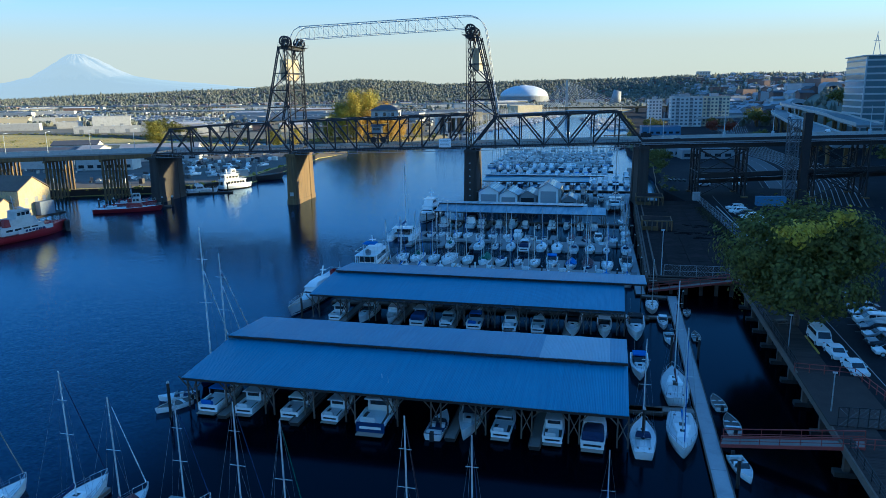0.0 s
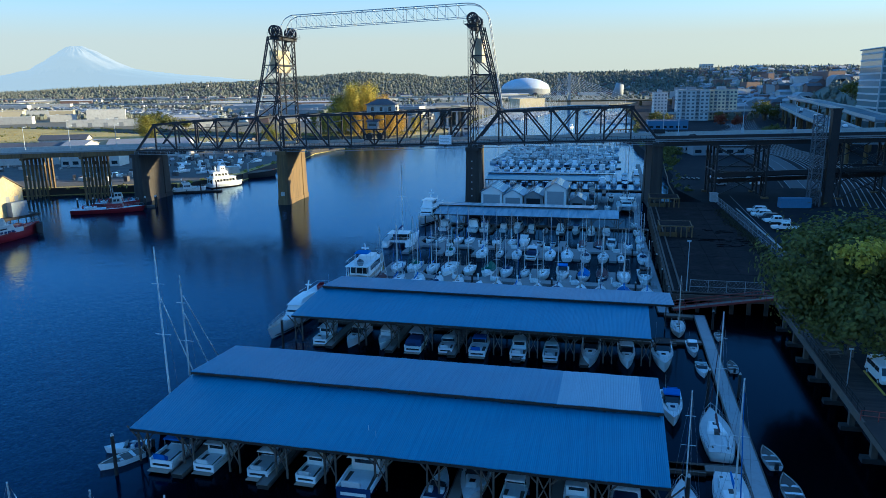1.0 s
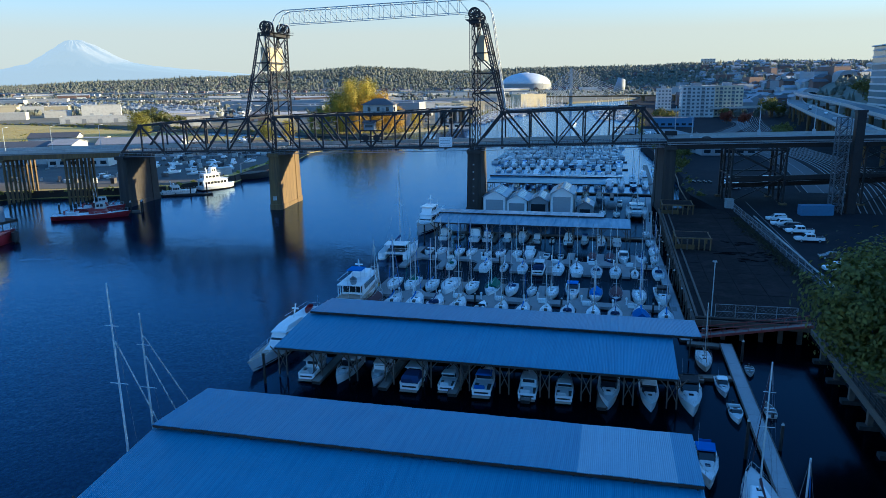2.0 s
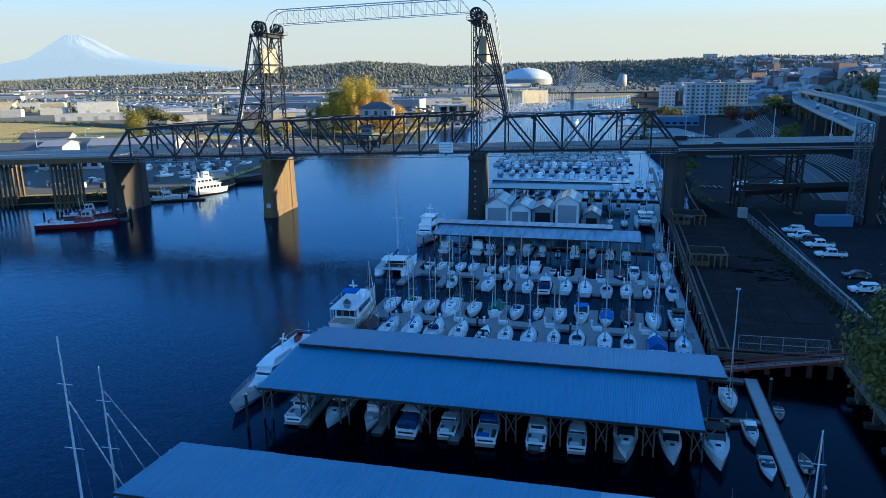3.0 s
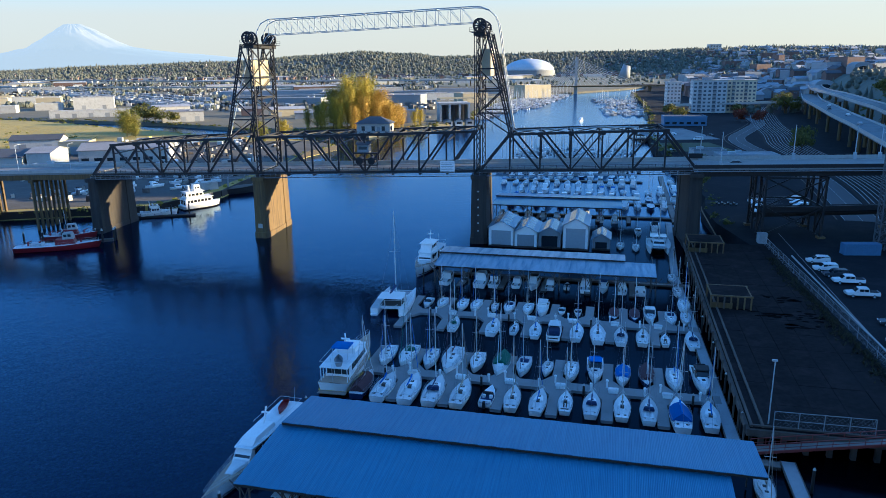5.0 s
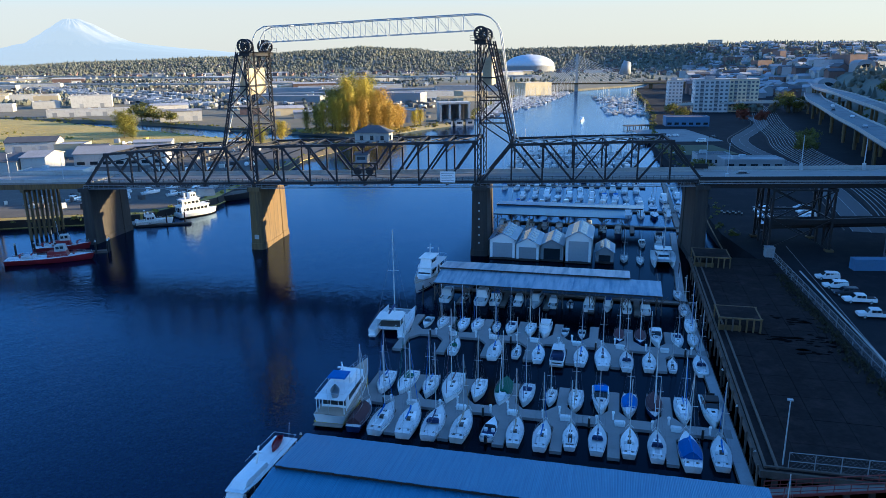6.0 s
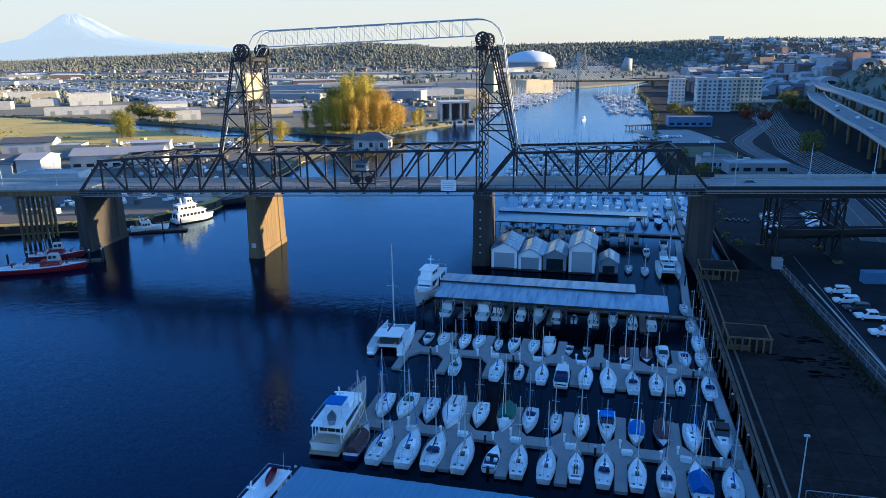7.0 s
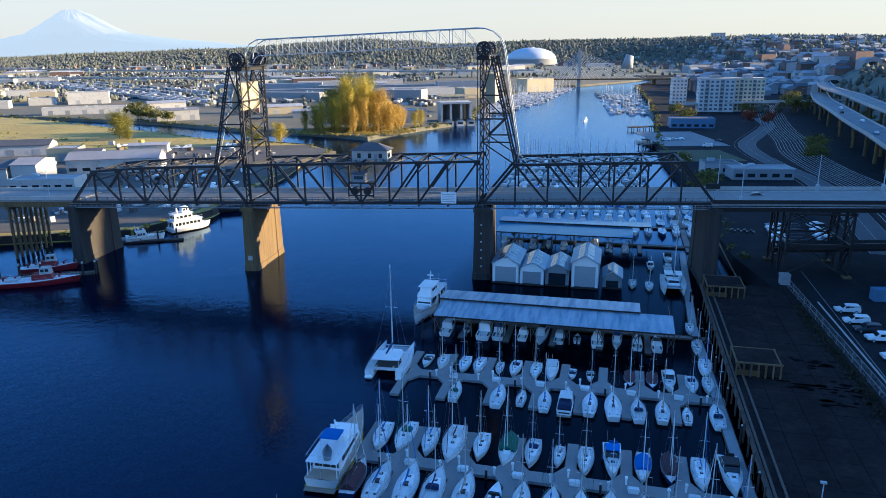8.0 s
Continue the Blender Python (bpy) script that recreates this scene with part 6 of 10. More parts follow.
def motor_yacht(label, L=18.0, decks=2, bimini=CANVAS_BLUE, boot=None, enclosed=True):
    """A large white yacht with stacked deckhouses."""
    b = thing("motor_yacht", label, "motor yacht")
    B, fr = L * 0.285, L * 0.092
    kw = dict(stern=0.95, full=0.42, rise=0.6)
    part("hull", hull_geo(L, B, fr, 0.9, flare=0.86, rake=0.07, **kw), GELCOAT, b, smooth=True)
    part("deck", deck_geo(L, B, fr, rake=0.07, **kw), TEAK if decks > 1 else DECK_WHITE, b)
    part("boot_stripe", hull_geo(L * 1.002, B * 1.006, 0.45, 0.5, flare=0.83, rake=0.02, stern=0.95, full=0.42, rise=0.0), boot or HULL_BLUE, b, "coloured waterline stripe")
    part("swim_platform", Geo().box((-B * 0.44, -L * 0.5 - 0.9, 0.3), (B * 0.44, -L * 0.5, 0.42)), TEAK, b)
    z = fr + 0.04
    h1 = 2.1
    part("deckhouse", cabin_geo(B * 0.80, B * 0.66, -L * 0.36 if enclosed else -L * 0.22, L * 0.20, z, h1, 0.06, 1.2, 0.95), GELCOAT, b)
    for g in side_windows(B * 0.80, B * 0.70, -L * 0.30, L * 0.12, z + 0.75, 0.95, 5, gap=0.05):
        part("side_window", g, GLASS, b)
    part("windscreen", Geo().add([(-B * 0.29, L * 0.2 - 0.5, z + 0.95), (B * 0.29, L * 0.2 - 0.5, z + 0.95), (B * 0.28, L * 0.2 - 0.86, z + 1.6), (-B * 0.28, L * 0.2 - 0.86, z + 1.6)], [(0, 1, 2, 3)]), GLASS, b)
    ya = -L * 0.36 if enclosed else -L * 0.22
    for k in (-1, 0, 1):
        part("aft_window", Geo().box((k * B * 0.24 - B * 0.11, ya - 0.03, z + 0.45), (k * B * 0.24 + B * 0.11, ya + 0.05, z + 1.75)), GLASS, b)
    part("foredeck_cabin", cabin_geo(B * 0.6, B * 0.3, L * 0.17, L * 0.36, z, 0.7, 0.1, 1.2), DECK_WHITE, b)
    part("boat_deck", Geo().prism([(-B * 0.45, -L * 0.47), (B * 0.45, -L * 0.47), (B * 0.45, L * 0.02), (B * 0.34, L * 0.15), (-B * 0.34, L * 0.15), (-B * 0.45, L * 0.02)], z + h1, z + h1 + 0.12), DECK_WHITE, b)
    for s in (-1, 1):
        for y in (-0.46, -0.40):
            part("deck_post", Geo().beam((s * B * 0.42, y * L, z), (s * B * 0.42, y * L, z + h1), 0.1, 0.1), GELCOAT, b)
    if decks > 1:
        part("pilothouse", cabin_geo(B * 0.62, B * 0.54, -L * 0.14, L * 0.12, z + h1 + 0.12, 1.9 if decks > 2 else 0.75, 0.1, 0.9, 0.93), GELCOAT, b)
        if decks > 2:
            for g in side_windows(B * 0.62, B * 0.56, -L * 0.12, L * 0.06, z + h1 + 1.0, 0.65, 3):
                part("bridge_window", g, GLASS, b)
            part("bridge_screen", Geo().add([(-B * 0.24, L * 0.12 - 0.40, z + h1 + 1.0), (B * 0.24, L * 0.12 - 0.40, z + h1 + 1.0), (B * 0.23, L * 0.12 - 0.72, z + h1 + 1.65), (-B * 0.23, L * 0.12 - 0.72, z + h1 + 1.65)], [(0, 1, 2, 3)]), GLASS, b)
            part("bridge_roof", Geo().box((-B * 0.34, -L * 0.2, z + h1 + 2.02), (B * 0.34, L * 0.09, z + h1 + 2.14)), GELCOAT, b)
    top = z + h1 + (2.15 if decks > 2 else 0.9)
    part("mast", Geo().beam((0, -L * 0.1, top - 0.1), (0, -L * 0.14, top + 2.4), 0.16, 0.22), GELCOAT, b)
    part("radar", Geo().box((-0.7, -L * 0.13 - 0.1, top + 1.4), (0.7, -L * 0.13 + 0.1, top + 1.6)), GELCOAT, b)
    if bimini:
        part("bimini", cabin_geo(B * 0.56, B * 0.56, -L * 0.30, -L * 0.14, top + 1.0, 0.2, 0.2, 0.2, 0.85), bimini, b, "canvas bimini")
        for s in (-1, 1):
            for y in (-0.29, -0.15):
                part("bimini_post", Geo().tube((s * B * 0.24, y * L, z + h1), (s * B * 0.24, y * L, top + 1.05), 0.03, n=5), ALU, b)
    part("flag_staff", Geo().tube((0, -L * 0.49, z), (0, -L * 0.52, z + 4.2), 0.03, n=5), ALU, b)
    part("bow_rail", rail_geo(L, B * 0.97, fr, 0.3, 0.98, 0.8, rake=0.07, n=9, bars=(0.5, 1.0), **kw), ALU, b)
    part("deck_rail", Geo().beam((-B * 0.44, -L * 0.46, z + h1 + 0.95), (B * 0.44, -L * 0.46, z + h1 + 0.95), 0.04, 0.04).beam((-B * 0.44, -L * 0.46, z + h1 + 0.95), (-B * 0.44, -L * 0.1, z + h1 + 0.95), 0.04, 0.04).beam((B * 0.44, -L * 0.46, z + h1 + 0.95), (B * 0.44, -L * 0.1, z + h1 + 0.95), 0.04, 0.04), ALU, b)
    part("tender", hull_geo(3.0, 1.3, 0.45, 0.1), HULL_RED if not bimini else WALL_GREY, b, "small tender on the boat deck", m=pose(0.2, -L * 0.36, z + h1 + 0.25, 0, 0, 20))
    return b


def ketch():
    """The two-masted fishing boat with its poles, half under the outer end of the shed."""
    b = thing("fishing_boat", "two-masted fishing boat with slanting poles beside the shed", "fishing boat", mar(-50.1, 84.6, 0, 180))
    L, B, fr = 15.0, 3.0, 1.2
    part("hull", hull_geo(L, B, fr, 0.8, stern=0.6), HULL_BLUE, b, smooth=True)
    part("deck", deck_geo(L, B, fr, stern=0.6), TEAK, b)
    part("deckhouse", cabin_geo(1.9, 1.5, -1.5, 2.2, fr, 1.6), GELCOAT, b)
    for y, h, poles in ((5.2, 20.4, (5.5,)), (1.2, 16.2, (4.6, 7.0))):
        part("mast", Geo().tube((0.1, y, fr), (0.2, y, h), 0.13, 0.07, n=8), ALU, b)
        for k, w in ((0.52, 0.95), (0.8, 0.75)):
            part("spreader", Geo().beam((0.15 - w, y, h * k), (0.15 + w, y, h * k), 0.06, 0.05), ALU, b)
        for j, reach in enumerate(poles):
            part("pole", Geo().tube((0.15, y - 0.2, h * (0.72 + 0.13 * j)), (0.3, y - reach, fr + 2.0), 0.075, n=6), ALU, b, "slanting pale pole")
        part("stay", Geo().tube((-1.3, y, fr), (0.2, y, h), 0.02, n=4), WIRE, b)
    return b


def far_sailboat(label, L, hull, cover):
    """A plainer sailing boat for the slips beyond the bridge."""
    b = thing("sailing_boat", label, "sailing boat", group="boats beyond the bridge")
    B, fr = L * 0.31, L * 0.105
    part("hull", hull_geo(L, B, fr, 0.4, n=8), hull, b, smooth=True)
    part("deck", deck_geo(L, B, fr, n=8), DECK_WHITE, b)
    part("coachroof", cabin_geo(B * 0.62, B * 0.36, -L * 0.10, L * 0.24, fr, 0.45), DECK_WHITE, b)
    part("cockpit", Geo().box((-B * 0.2, -L * 0.38, fr), (B * 0.2, -L * 0.12, fr + 0.04)), COCKPIT, b)
    part("mast", Geo().tube((0, L * 0.1, fr), (0, L * 0.09, L * 1.4), 0.09, 0.06, n=6), ALU, b)
    part("sail_cover", Geo().tube((0, L * 0.1, fr + 1.3), (0, -L * 0.26, fr + 1.25), 0.2, 0.12, n=6), cover, b)
    return b


def far_cruiser(label, L, canvas, fly):
    """A plainer motor boat for the slips beyond the bridge."""
    b = thing("motor_cruiser", label, "motor boat", group="boats beyond the bridge")
    B, fr = L * 0.34, L * 0.115
    part("hull", hull_geo(L, B, fr, 0.4, stern=0.93, full=0.4, rise=0.5, n=8), GELCOAT, b, smooth=True)
    part("deck", deck_geo(L, B, fr, stern=0.93, full=0.4, rise=0.5, n=8), DECK_WHITE, b)
    part("deckhouse", cabin_geo(B * 0.82, B * 0.6, -L * 0.2, L * 0.26, fr, 1.7, 0.1, 1.6, 0.92), GELCOAT, b)
    part("window_band", cabin_geo(B * 0.815, B * 0.66, -L * 0.18, L * 0.16, fr + 0.75, 0.55, 0.02, 0.45, 0.99), GLASS, b)
    part("canvas_top" if not fly else "flybridge", cabin_geo(B * 0.72, B * 0.6, -L * 0.26, L * 0.04, fr + 1.75, 0.6 if fly else 0.2, 0.05, 0.4, 0.94), canvas, b)
    part("cockpit", Geo().box((-B * 0.4, -L * 0.47, fr), (B * 0.4, -L * 0.21, fr + 0.04)), COCKPIT, b)
    return b


FLEET = {}


def berth(key, make, m):
    """Puts a boat at a pose: the first of a kind is built, the rest are copies."""
    if key not in FLEET:
        FLEET[key] = make()
        FLEET[key].matrix_basis = m
        return FLEET[key]
    return copy_thing(FLEET[key], m)


SAIL_KINDS = {
    "blue": lambda: sailboat("white sailing boat with a blue sail cover at the dock", 9.6, stripe=CANVAS_NAVY),
    "navy": lambda: sailboat("white sailing boat with a navy sail cover and dodger", 10.2, cover=CANVAS_NAVY, dodger=CANVAS_NAVY, mast=14.2),
    "cream": lambda: sailboat("cream sailing boat with a tan sail cover", 8.6, hull=CREAM, cover=CANVAS_TAN, mast=11.4, stripe=CANVAS_NAVY),
    "tent": lambda: sailboat("sailing boat under a bright blue canvas cover", 9.4, tent=CANVAS_BLUE, mast=12.0),
    "dark": lambda: sailboat("dark-hulled sailing boat with a maroon canvas cover", 9.4, hull=HULL_BLUE, cover=CANVAS_DARK, tent=CANVAS_DARK, mast=12.4, tent_ends=(-0.42, 0.30)),
    "green": lambda: sailboat("white sailing boat with a green canvas cover", 9.2, cover=CANVAS_GREEN, tent=None, dodger=CANVAS_GREEN, hull=GELCOAT, mast=12.6, stripe=HULL_GREEN),
    "green_tent": lambda: sailboat("white sailing boat under a green canvas cover", 9.2, tent=CANVAS_GREEN, cover=CANVAS_GREEN, mast=12.2, tent_ends=(-0.42, 0.12)),
    "striped": lambda: sailboat("white sailing boat with a blue sheer stripe", 9.0, cover=CANVAS_BLUE, stripe=CANVAS_BLUE, mast=11.8),
    "small": lambda: sailboat("small white sailing boat with a bare boom", 7.2, cover=DECK_WHITE, mast=9.6, furled=False),
    "teak": lambda: sailboat("long white sailing boat with a maroon sail cover", 10.6, stripe=HULL_BLUE, cover=CANVAS_DARK, mast=14.6),
}
MOTOR_KINDS = {
    "express": lambda: cruiser("white express cruiser in its slip", 9.2, "express"),
    "express_blue": lambda: cruiser("white express cruiser with blue canvas", 8.6, "express", canvas=CANVAS_BLUE),
    "express_navy": lambda: cruiser("white motor boat with a black canvas top", 9.4, "express", canvas=HULL_BLACK),
    "fly": lambda: cruiser("white flybridge cruiser in its slip", 10.6, "flybridge"),
    "fly_blue": lambda: cruiser("white flybridge cruiser with blue canvas", 10.2, "flybridge", canvas=CANVAS_BLUE),
    "sedan": lambda: cruiser("white sedan cruiser in its slip", 9.6, "sedan"),
    "sedan_navy": lambda: cruiser("navy-hulled cabin cruiser with a cream deckhouse", 10.4, "sedan", hull=HULL_BLUE),
    "sedan_cover": lambda: cruiser("white cabin cruiser with a navy cockpit cover", 9.4, "sedan", canvas=CANVAS_NAVY),
    "runabout": lambda: runabout("small white open motor boat"),
    "runabout_cover": lambda: runabout("small motor boat under a navy cover", canvas=CANVAS_NAVY),
    "dinghy": lambda: dinghy("small white dinghy with an outboard motor"),
}
FAR_KINDS = {
    "far_blue": lambda: far_sailboat("white sailing boat with a blue sail cover beyond the bridge", 9.5, GELCOAT, CANVAS_BLUE),
    "far_tan": lambda: far_sailboat("cream sailing boat with a tan sail cover beyond the bridge", 8.8, CREAM, CANVAS_TAN),
    "far_navy": lambda: far_sailboat("navy sailing boat beyond the bridge", 10.0, HULL_BLUE, CANVAS_NAVY),
    "far_fly": lambda: far_cruiser("white flybridge cruiser beyond the bridge", 10.5, GELCOAT, True),
    "far_cruiser": lambda: far_cruiser("white motor cruiser beyond the bridge", 9.2, DECK_WHITE, False),
    "far_canvas": lambda: far_cruiser("white motor cruiser with a blue canvas top", 9.0, CANVAS_BLUE, False),
    "far_dark": lambda: far_cruiser("white motor cruiser with a black canvas top", 9.6, HULL_BLACK, False),
}
KINDS = {**SAIL_KINDS, **MOTOR_KINDS, **FAR_KINDS}


def put(kind, p, q, turn, scale=1.0):
    m = mar(p, q, 0, turn + rng.uniform(-2.5, 2.5)) @ Matrix.Scale(scale, 4)
    return berth(kind, KINDS[kind], m)


# float dock A: sterns out towards the shed, then the row behind it
ROW_A1 = ["dark", "striped", "blue", "navy", "cream", "runabout_cover", "cream", "blue", "small", "navy", "cream", "navy", "tent", "striped"]
ROW_A2 = ["blue", "green", "striped", "teak", "cream", "green_tent", "navy", "small", "cream", "express_blue", "tent", "dark", "blue", "express_navy"]
ROW_B1 = ["green", "blue", "small", "striped", "sedan_cover", "blue", "teak", "navy", "cream", "small", "navy"]
ROW_B2 = ["runabout", "cream", "striped", "blue", "small", "navy", "cream", "sedan", "runabout_cover", "runabout", "dark", "dark", "express", "navy", "cream"]
P_A = [-45.5, -42.1, -38.2, -34.6, -30.6, -26.7, -23.2, -19.5, -15.8, -12.2, -8.1, -4.6, -0.6, 3.3]
P_B1 = [-37.9, -30.6, -26.8, -23.0, -19.6, -15.8, -12.2, -8.3, -4.6, -0.9, 3.5]
P_B2 = [-45.7, -42.7, -38.6, -35.9, -32.2, -29.4, -25.7, -22.9, -19.3, -16.2, -9.5, -5.8, -3.0, 0.7, 3.4]
for kind, p in zip(ROW_A1, P_A):
    put(kind, p, 139.0 + rng.uniform(-0.4, 0.3), 0, rng.uniform(0.80, 0.90))
for kind, p in zip(ROW_A2, P_A):
    put(kind, p + 0.1, 150.2 + rng.uniform(-0.3, 0.4), 180, rng.uniform(0.80, 0.90))
for kind, p in zip(ROW_B1, P_B1):
    put(kind, p, 166.2 + rng.uniform(-0.3, 0.3), 0, rng.uniform(0.76, 0.86))
for kind, p in zip(ROW_B2, P_B2):
    put(kind, p, 177.4 + rng.uniform(-0.3, 0.3), 180, rng.uniform(0.70, 0.80))
put("small", 3.1, 193.5, 180, 0.95)
put("small", 2.6, 203.5, 180, 0.9)
put("blue", 3.6, 184.6, 180, 0.8)

# under the near shed, and behind its middle walkway
SHED_1 = ["express_blue", "sedan", "express", "sedan", "sedan_navy", "runabout_cover", "express_navy", "express", "sedan", "sedan_cover"]
P_S1 = [-45.3, -40.9, -35.2, -30.2, -24.9, -17.8, -14.6, -10.7, -5.3, -1.0]
for kind, p in zip(SHED_1, P_S1):
    put(kind, p, 74.2 if kind != "runabout_cover" else 72.0, 180 if p == -14.6 else 0, rng.uniform(0.95, 1.06))
# under the second shed
SHED_2 = ["sedan", "express", "sedan", "sedan_cover", "express", "express_blue", "sedan", "express", "express_navy", "express"]
P_S2 = [-43.8, -39.2, -34.6, -29.6, -25.2, -20.6, -15.0, -10.6, -5.3, -0.5]
for i, (kind, p) in enumerate(zip(SHED_2, P_S2)):
    put(kind, p, 109.3, 180 if i in (1, 2, 8, 9) else 0, rng.uniform(0.95, 1.05))
# under the galvanised shed and the one beyond the bridge
for i, p in enumerate([-45.4, -41.7, -37.7, -34.8, -30.0, -26.4, -22.8, -19.4, -15.6, -11.8, -8.0, -4.4]):
    put(("far_cruiser", "runabout", "far_fly", "far_canvas", "far_cruiser", "far_dark")[i % 6], p, 193.6, 180 if i % 4 == 1 else 0, 0.8)
for i in range(9):
    put(("far_cruiser", "far_dark", "far_fly", "far_canvas")[i % 4], -44.4 + i * 4.3, 262.0, 0 if i % 3 else 180, 0.88)

# along the shore float and the shed ends
put("express_blue", 4.3, 94.0, 180, 0.95)
put("express_navy", 4.2, 110.0, 180, 1.05)
put("navy", 4.0, 73.4, 0, 0.92)
put("teak", 8.3, 88.0, 0, 1.0)
put("blue", 8.1, 75.2, 180, 1.06)
put("express", 8.5, 114.0, 180, 0.72)
put("runabout", 9.0, 106.8, 180, 0.9)
put("cream", 7.2, 122.4, 180, 0.8)
put("dinghy", 12.9, 108.6, 0, 0.9)
put("runabout", 13.2, 69.2, 190, 0.95)
put("dinghy", 12.9, 84.6, 8, 1.15)
put("dinghy", 13.6, 79.0, 5, 1.3)
put("dinghy", 12.7, 120.2, 175, 0.9)
put("dinghy", -50.2, 70.8, 150, 1.3)
put("runabout_cover", -51.2, 73.2, 120, 0.8)

# the boats nearest the camera, bows towards the shed
for kind, p, q, s in (("cream", -53.6, 47.6, 1.04), ("navy", -46.4, 49.2, 1.08), ("dark", -41.0, 48.4, 1.05), ("navy", -34.3, 48.0, 1.0), ("navy", -29.1, 48.1, 1.02), ("green", -24.4, 46.9, 1.05), ("teak", -14.5, 47.2, 0.95), ("navy", -9.3, 46.9, 1.0), ("blue", 0.5, 54.0, 0.72)):
    put(kind, p, q, 0, s)

# larger vessels
motor_yacht("large white motor yacht with a blue bimini and orange waterline", 17.0, 2, CANVAS_BLUE, boot=LINE_YELLOW).matrix_basis = mar(-49.5, 144.4, 0, 2)
motor_yacht("white motor yacht moored by the galvanised shed", 17.5, 3, None, boot=HULL_BLUE, enclosed=False).matrix_basis = mar(-52.6, 203.8, 0, 178)
motor_yacht("classic white motor yacht along the shed end", 16.5, 2, None, boot=HULL_BLUE).matrix_basis = mar(-51.6, 117.4, 0, 178) @ Matrix.Diagonal((0.74, 1.22, 0.80, 1))
catamaran("white sailing catamaran moored at the dock end", 12.5).matrix_basis = mar(-51.8, 175.0, 0, 4)
catamaran("white motor catamaran beyond the boathouses", 11.0, 6.0).matrix_basis = mar(1.0, 230.5, 0, 180)
ketch()
put("small", -4.5, 229.6, 180, 0.95)
put("small", -8.4, 230.6, 180, 0.95)
put("sedan", 0.6, 243.5, 180, 0.85)
put("express_navy", 1.2, 254.0, 180, 0.85)
put("express", -3.6, 246.0, 180, 0.8)

# the open rows beyond the far shed
for q, turn, n in ((282.5, 180, 14), (296.0, 0, 14), (309.0, 180, 13), (326.0, 0, 13), (342.0, 180, 13)):
    for i in range(n):
        kind = rng.choice(["far_blue", "far_tan", "far_navy", "far_fly", "far_cruiser", "far_cruiser", "far_canvas", "far_dark", "far_fly"])
        put(kind, (-44 if q < 320 else -53) + i * 4.1 + rng.uniform(-0.3, 0.3), q + rng.uniform(-0.5, 0.5), turn, rng.uniform(0.85, 1.0))
for q in (289.2, 334.0, 361.5):
    plank_walk("far_walkway", "floating walkway between the far slips", -46 if q < 320 else -55, q, 8 if q < 320 else 0, q, 2.0, group="far walkways")
plank_walk("marina_walkway", "long floating walkway beyond the bridge", 7.4, 262, 7.4, 350, 1.8)
for i in range(8):
    put(rng.choice(["far_cruiser", "far_fly", "far_tan", "far_blue"]), 10.4, 262 + i * 10.5, 180 if i % 2 else 0, 0.85)

# ---------------------------------------------------------------- town shore: old pier, boardwalk, lots


def fence(label, a, b, high, z, material, posts=12, rails=(0.5, 1.0), mesh_fill=False, name="fence", category="fence"):
    """A railing or chain-link fence between two points of the marina's grid."""
    a, b = Vector(a), Vector(b)
    d = b - a
    f = thing(name, label, category, MARINA @ pose(a.x, a.y, z, 0, 0, math.degrees(math.atan2(d.y, d.x))))
    L = d.length
    for k in rails:
        part("rail", Geo().beam((0, 0, high * k), (L, 0, high * k), 0.06, 0.06), material, f)
    for i in range(posts + 1):
        part("post", Geo().beam((L * i / posts, 0, 0), (L * i / posts, 0, high), 0.08, 0.08), material, f)
    if mesh_fill:
        g = Geo()
        n = int(L / 0.55)
        for i in range(n):
            x = L * i / n
            g.beam((x, 0.01, 0.05), (min(L, x + high), 0.01, high), 0.012, 0.012)
            g.beam((x, 0.01, high), (min(L, x + high), 0.01, 0.05), 0.012, 0.012)
        tagged(part("wire_mesh", g, STEEL_GREY, f), kind="stuff")
    return f


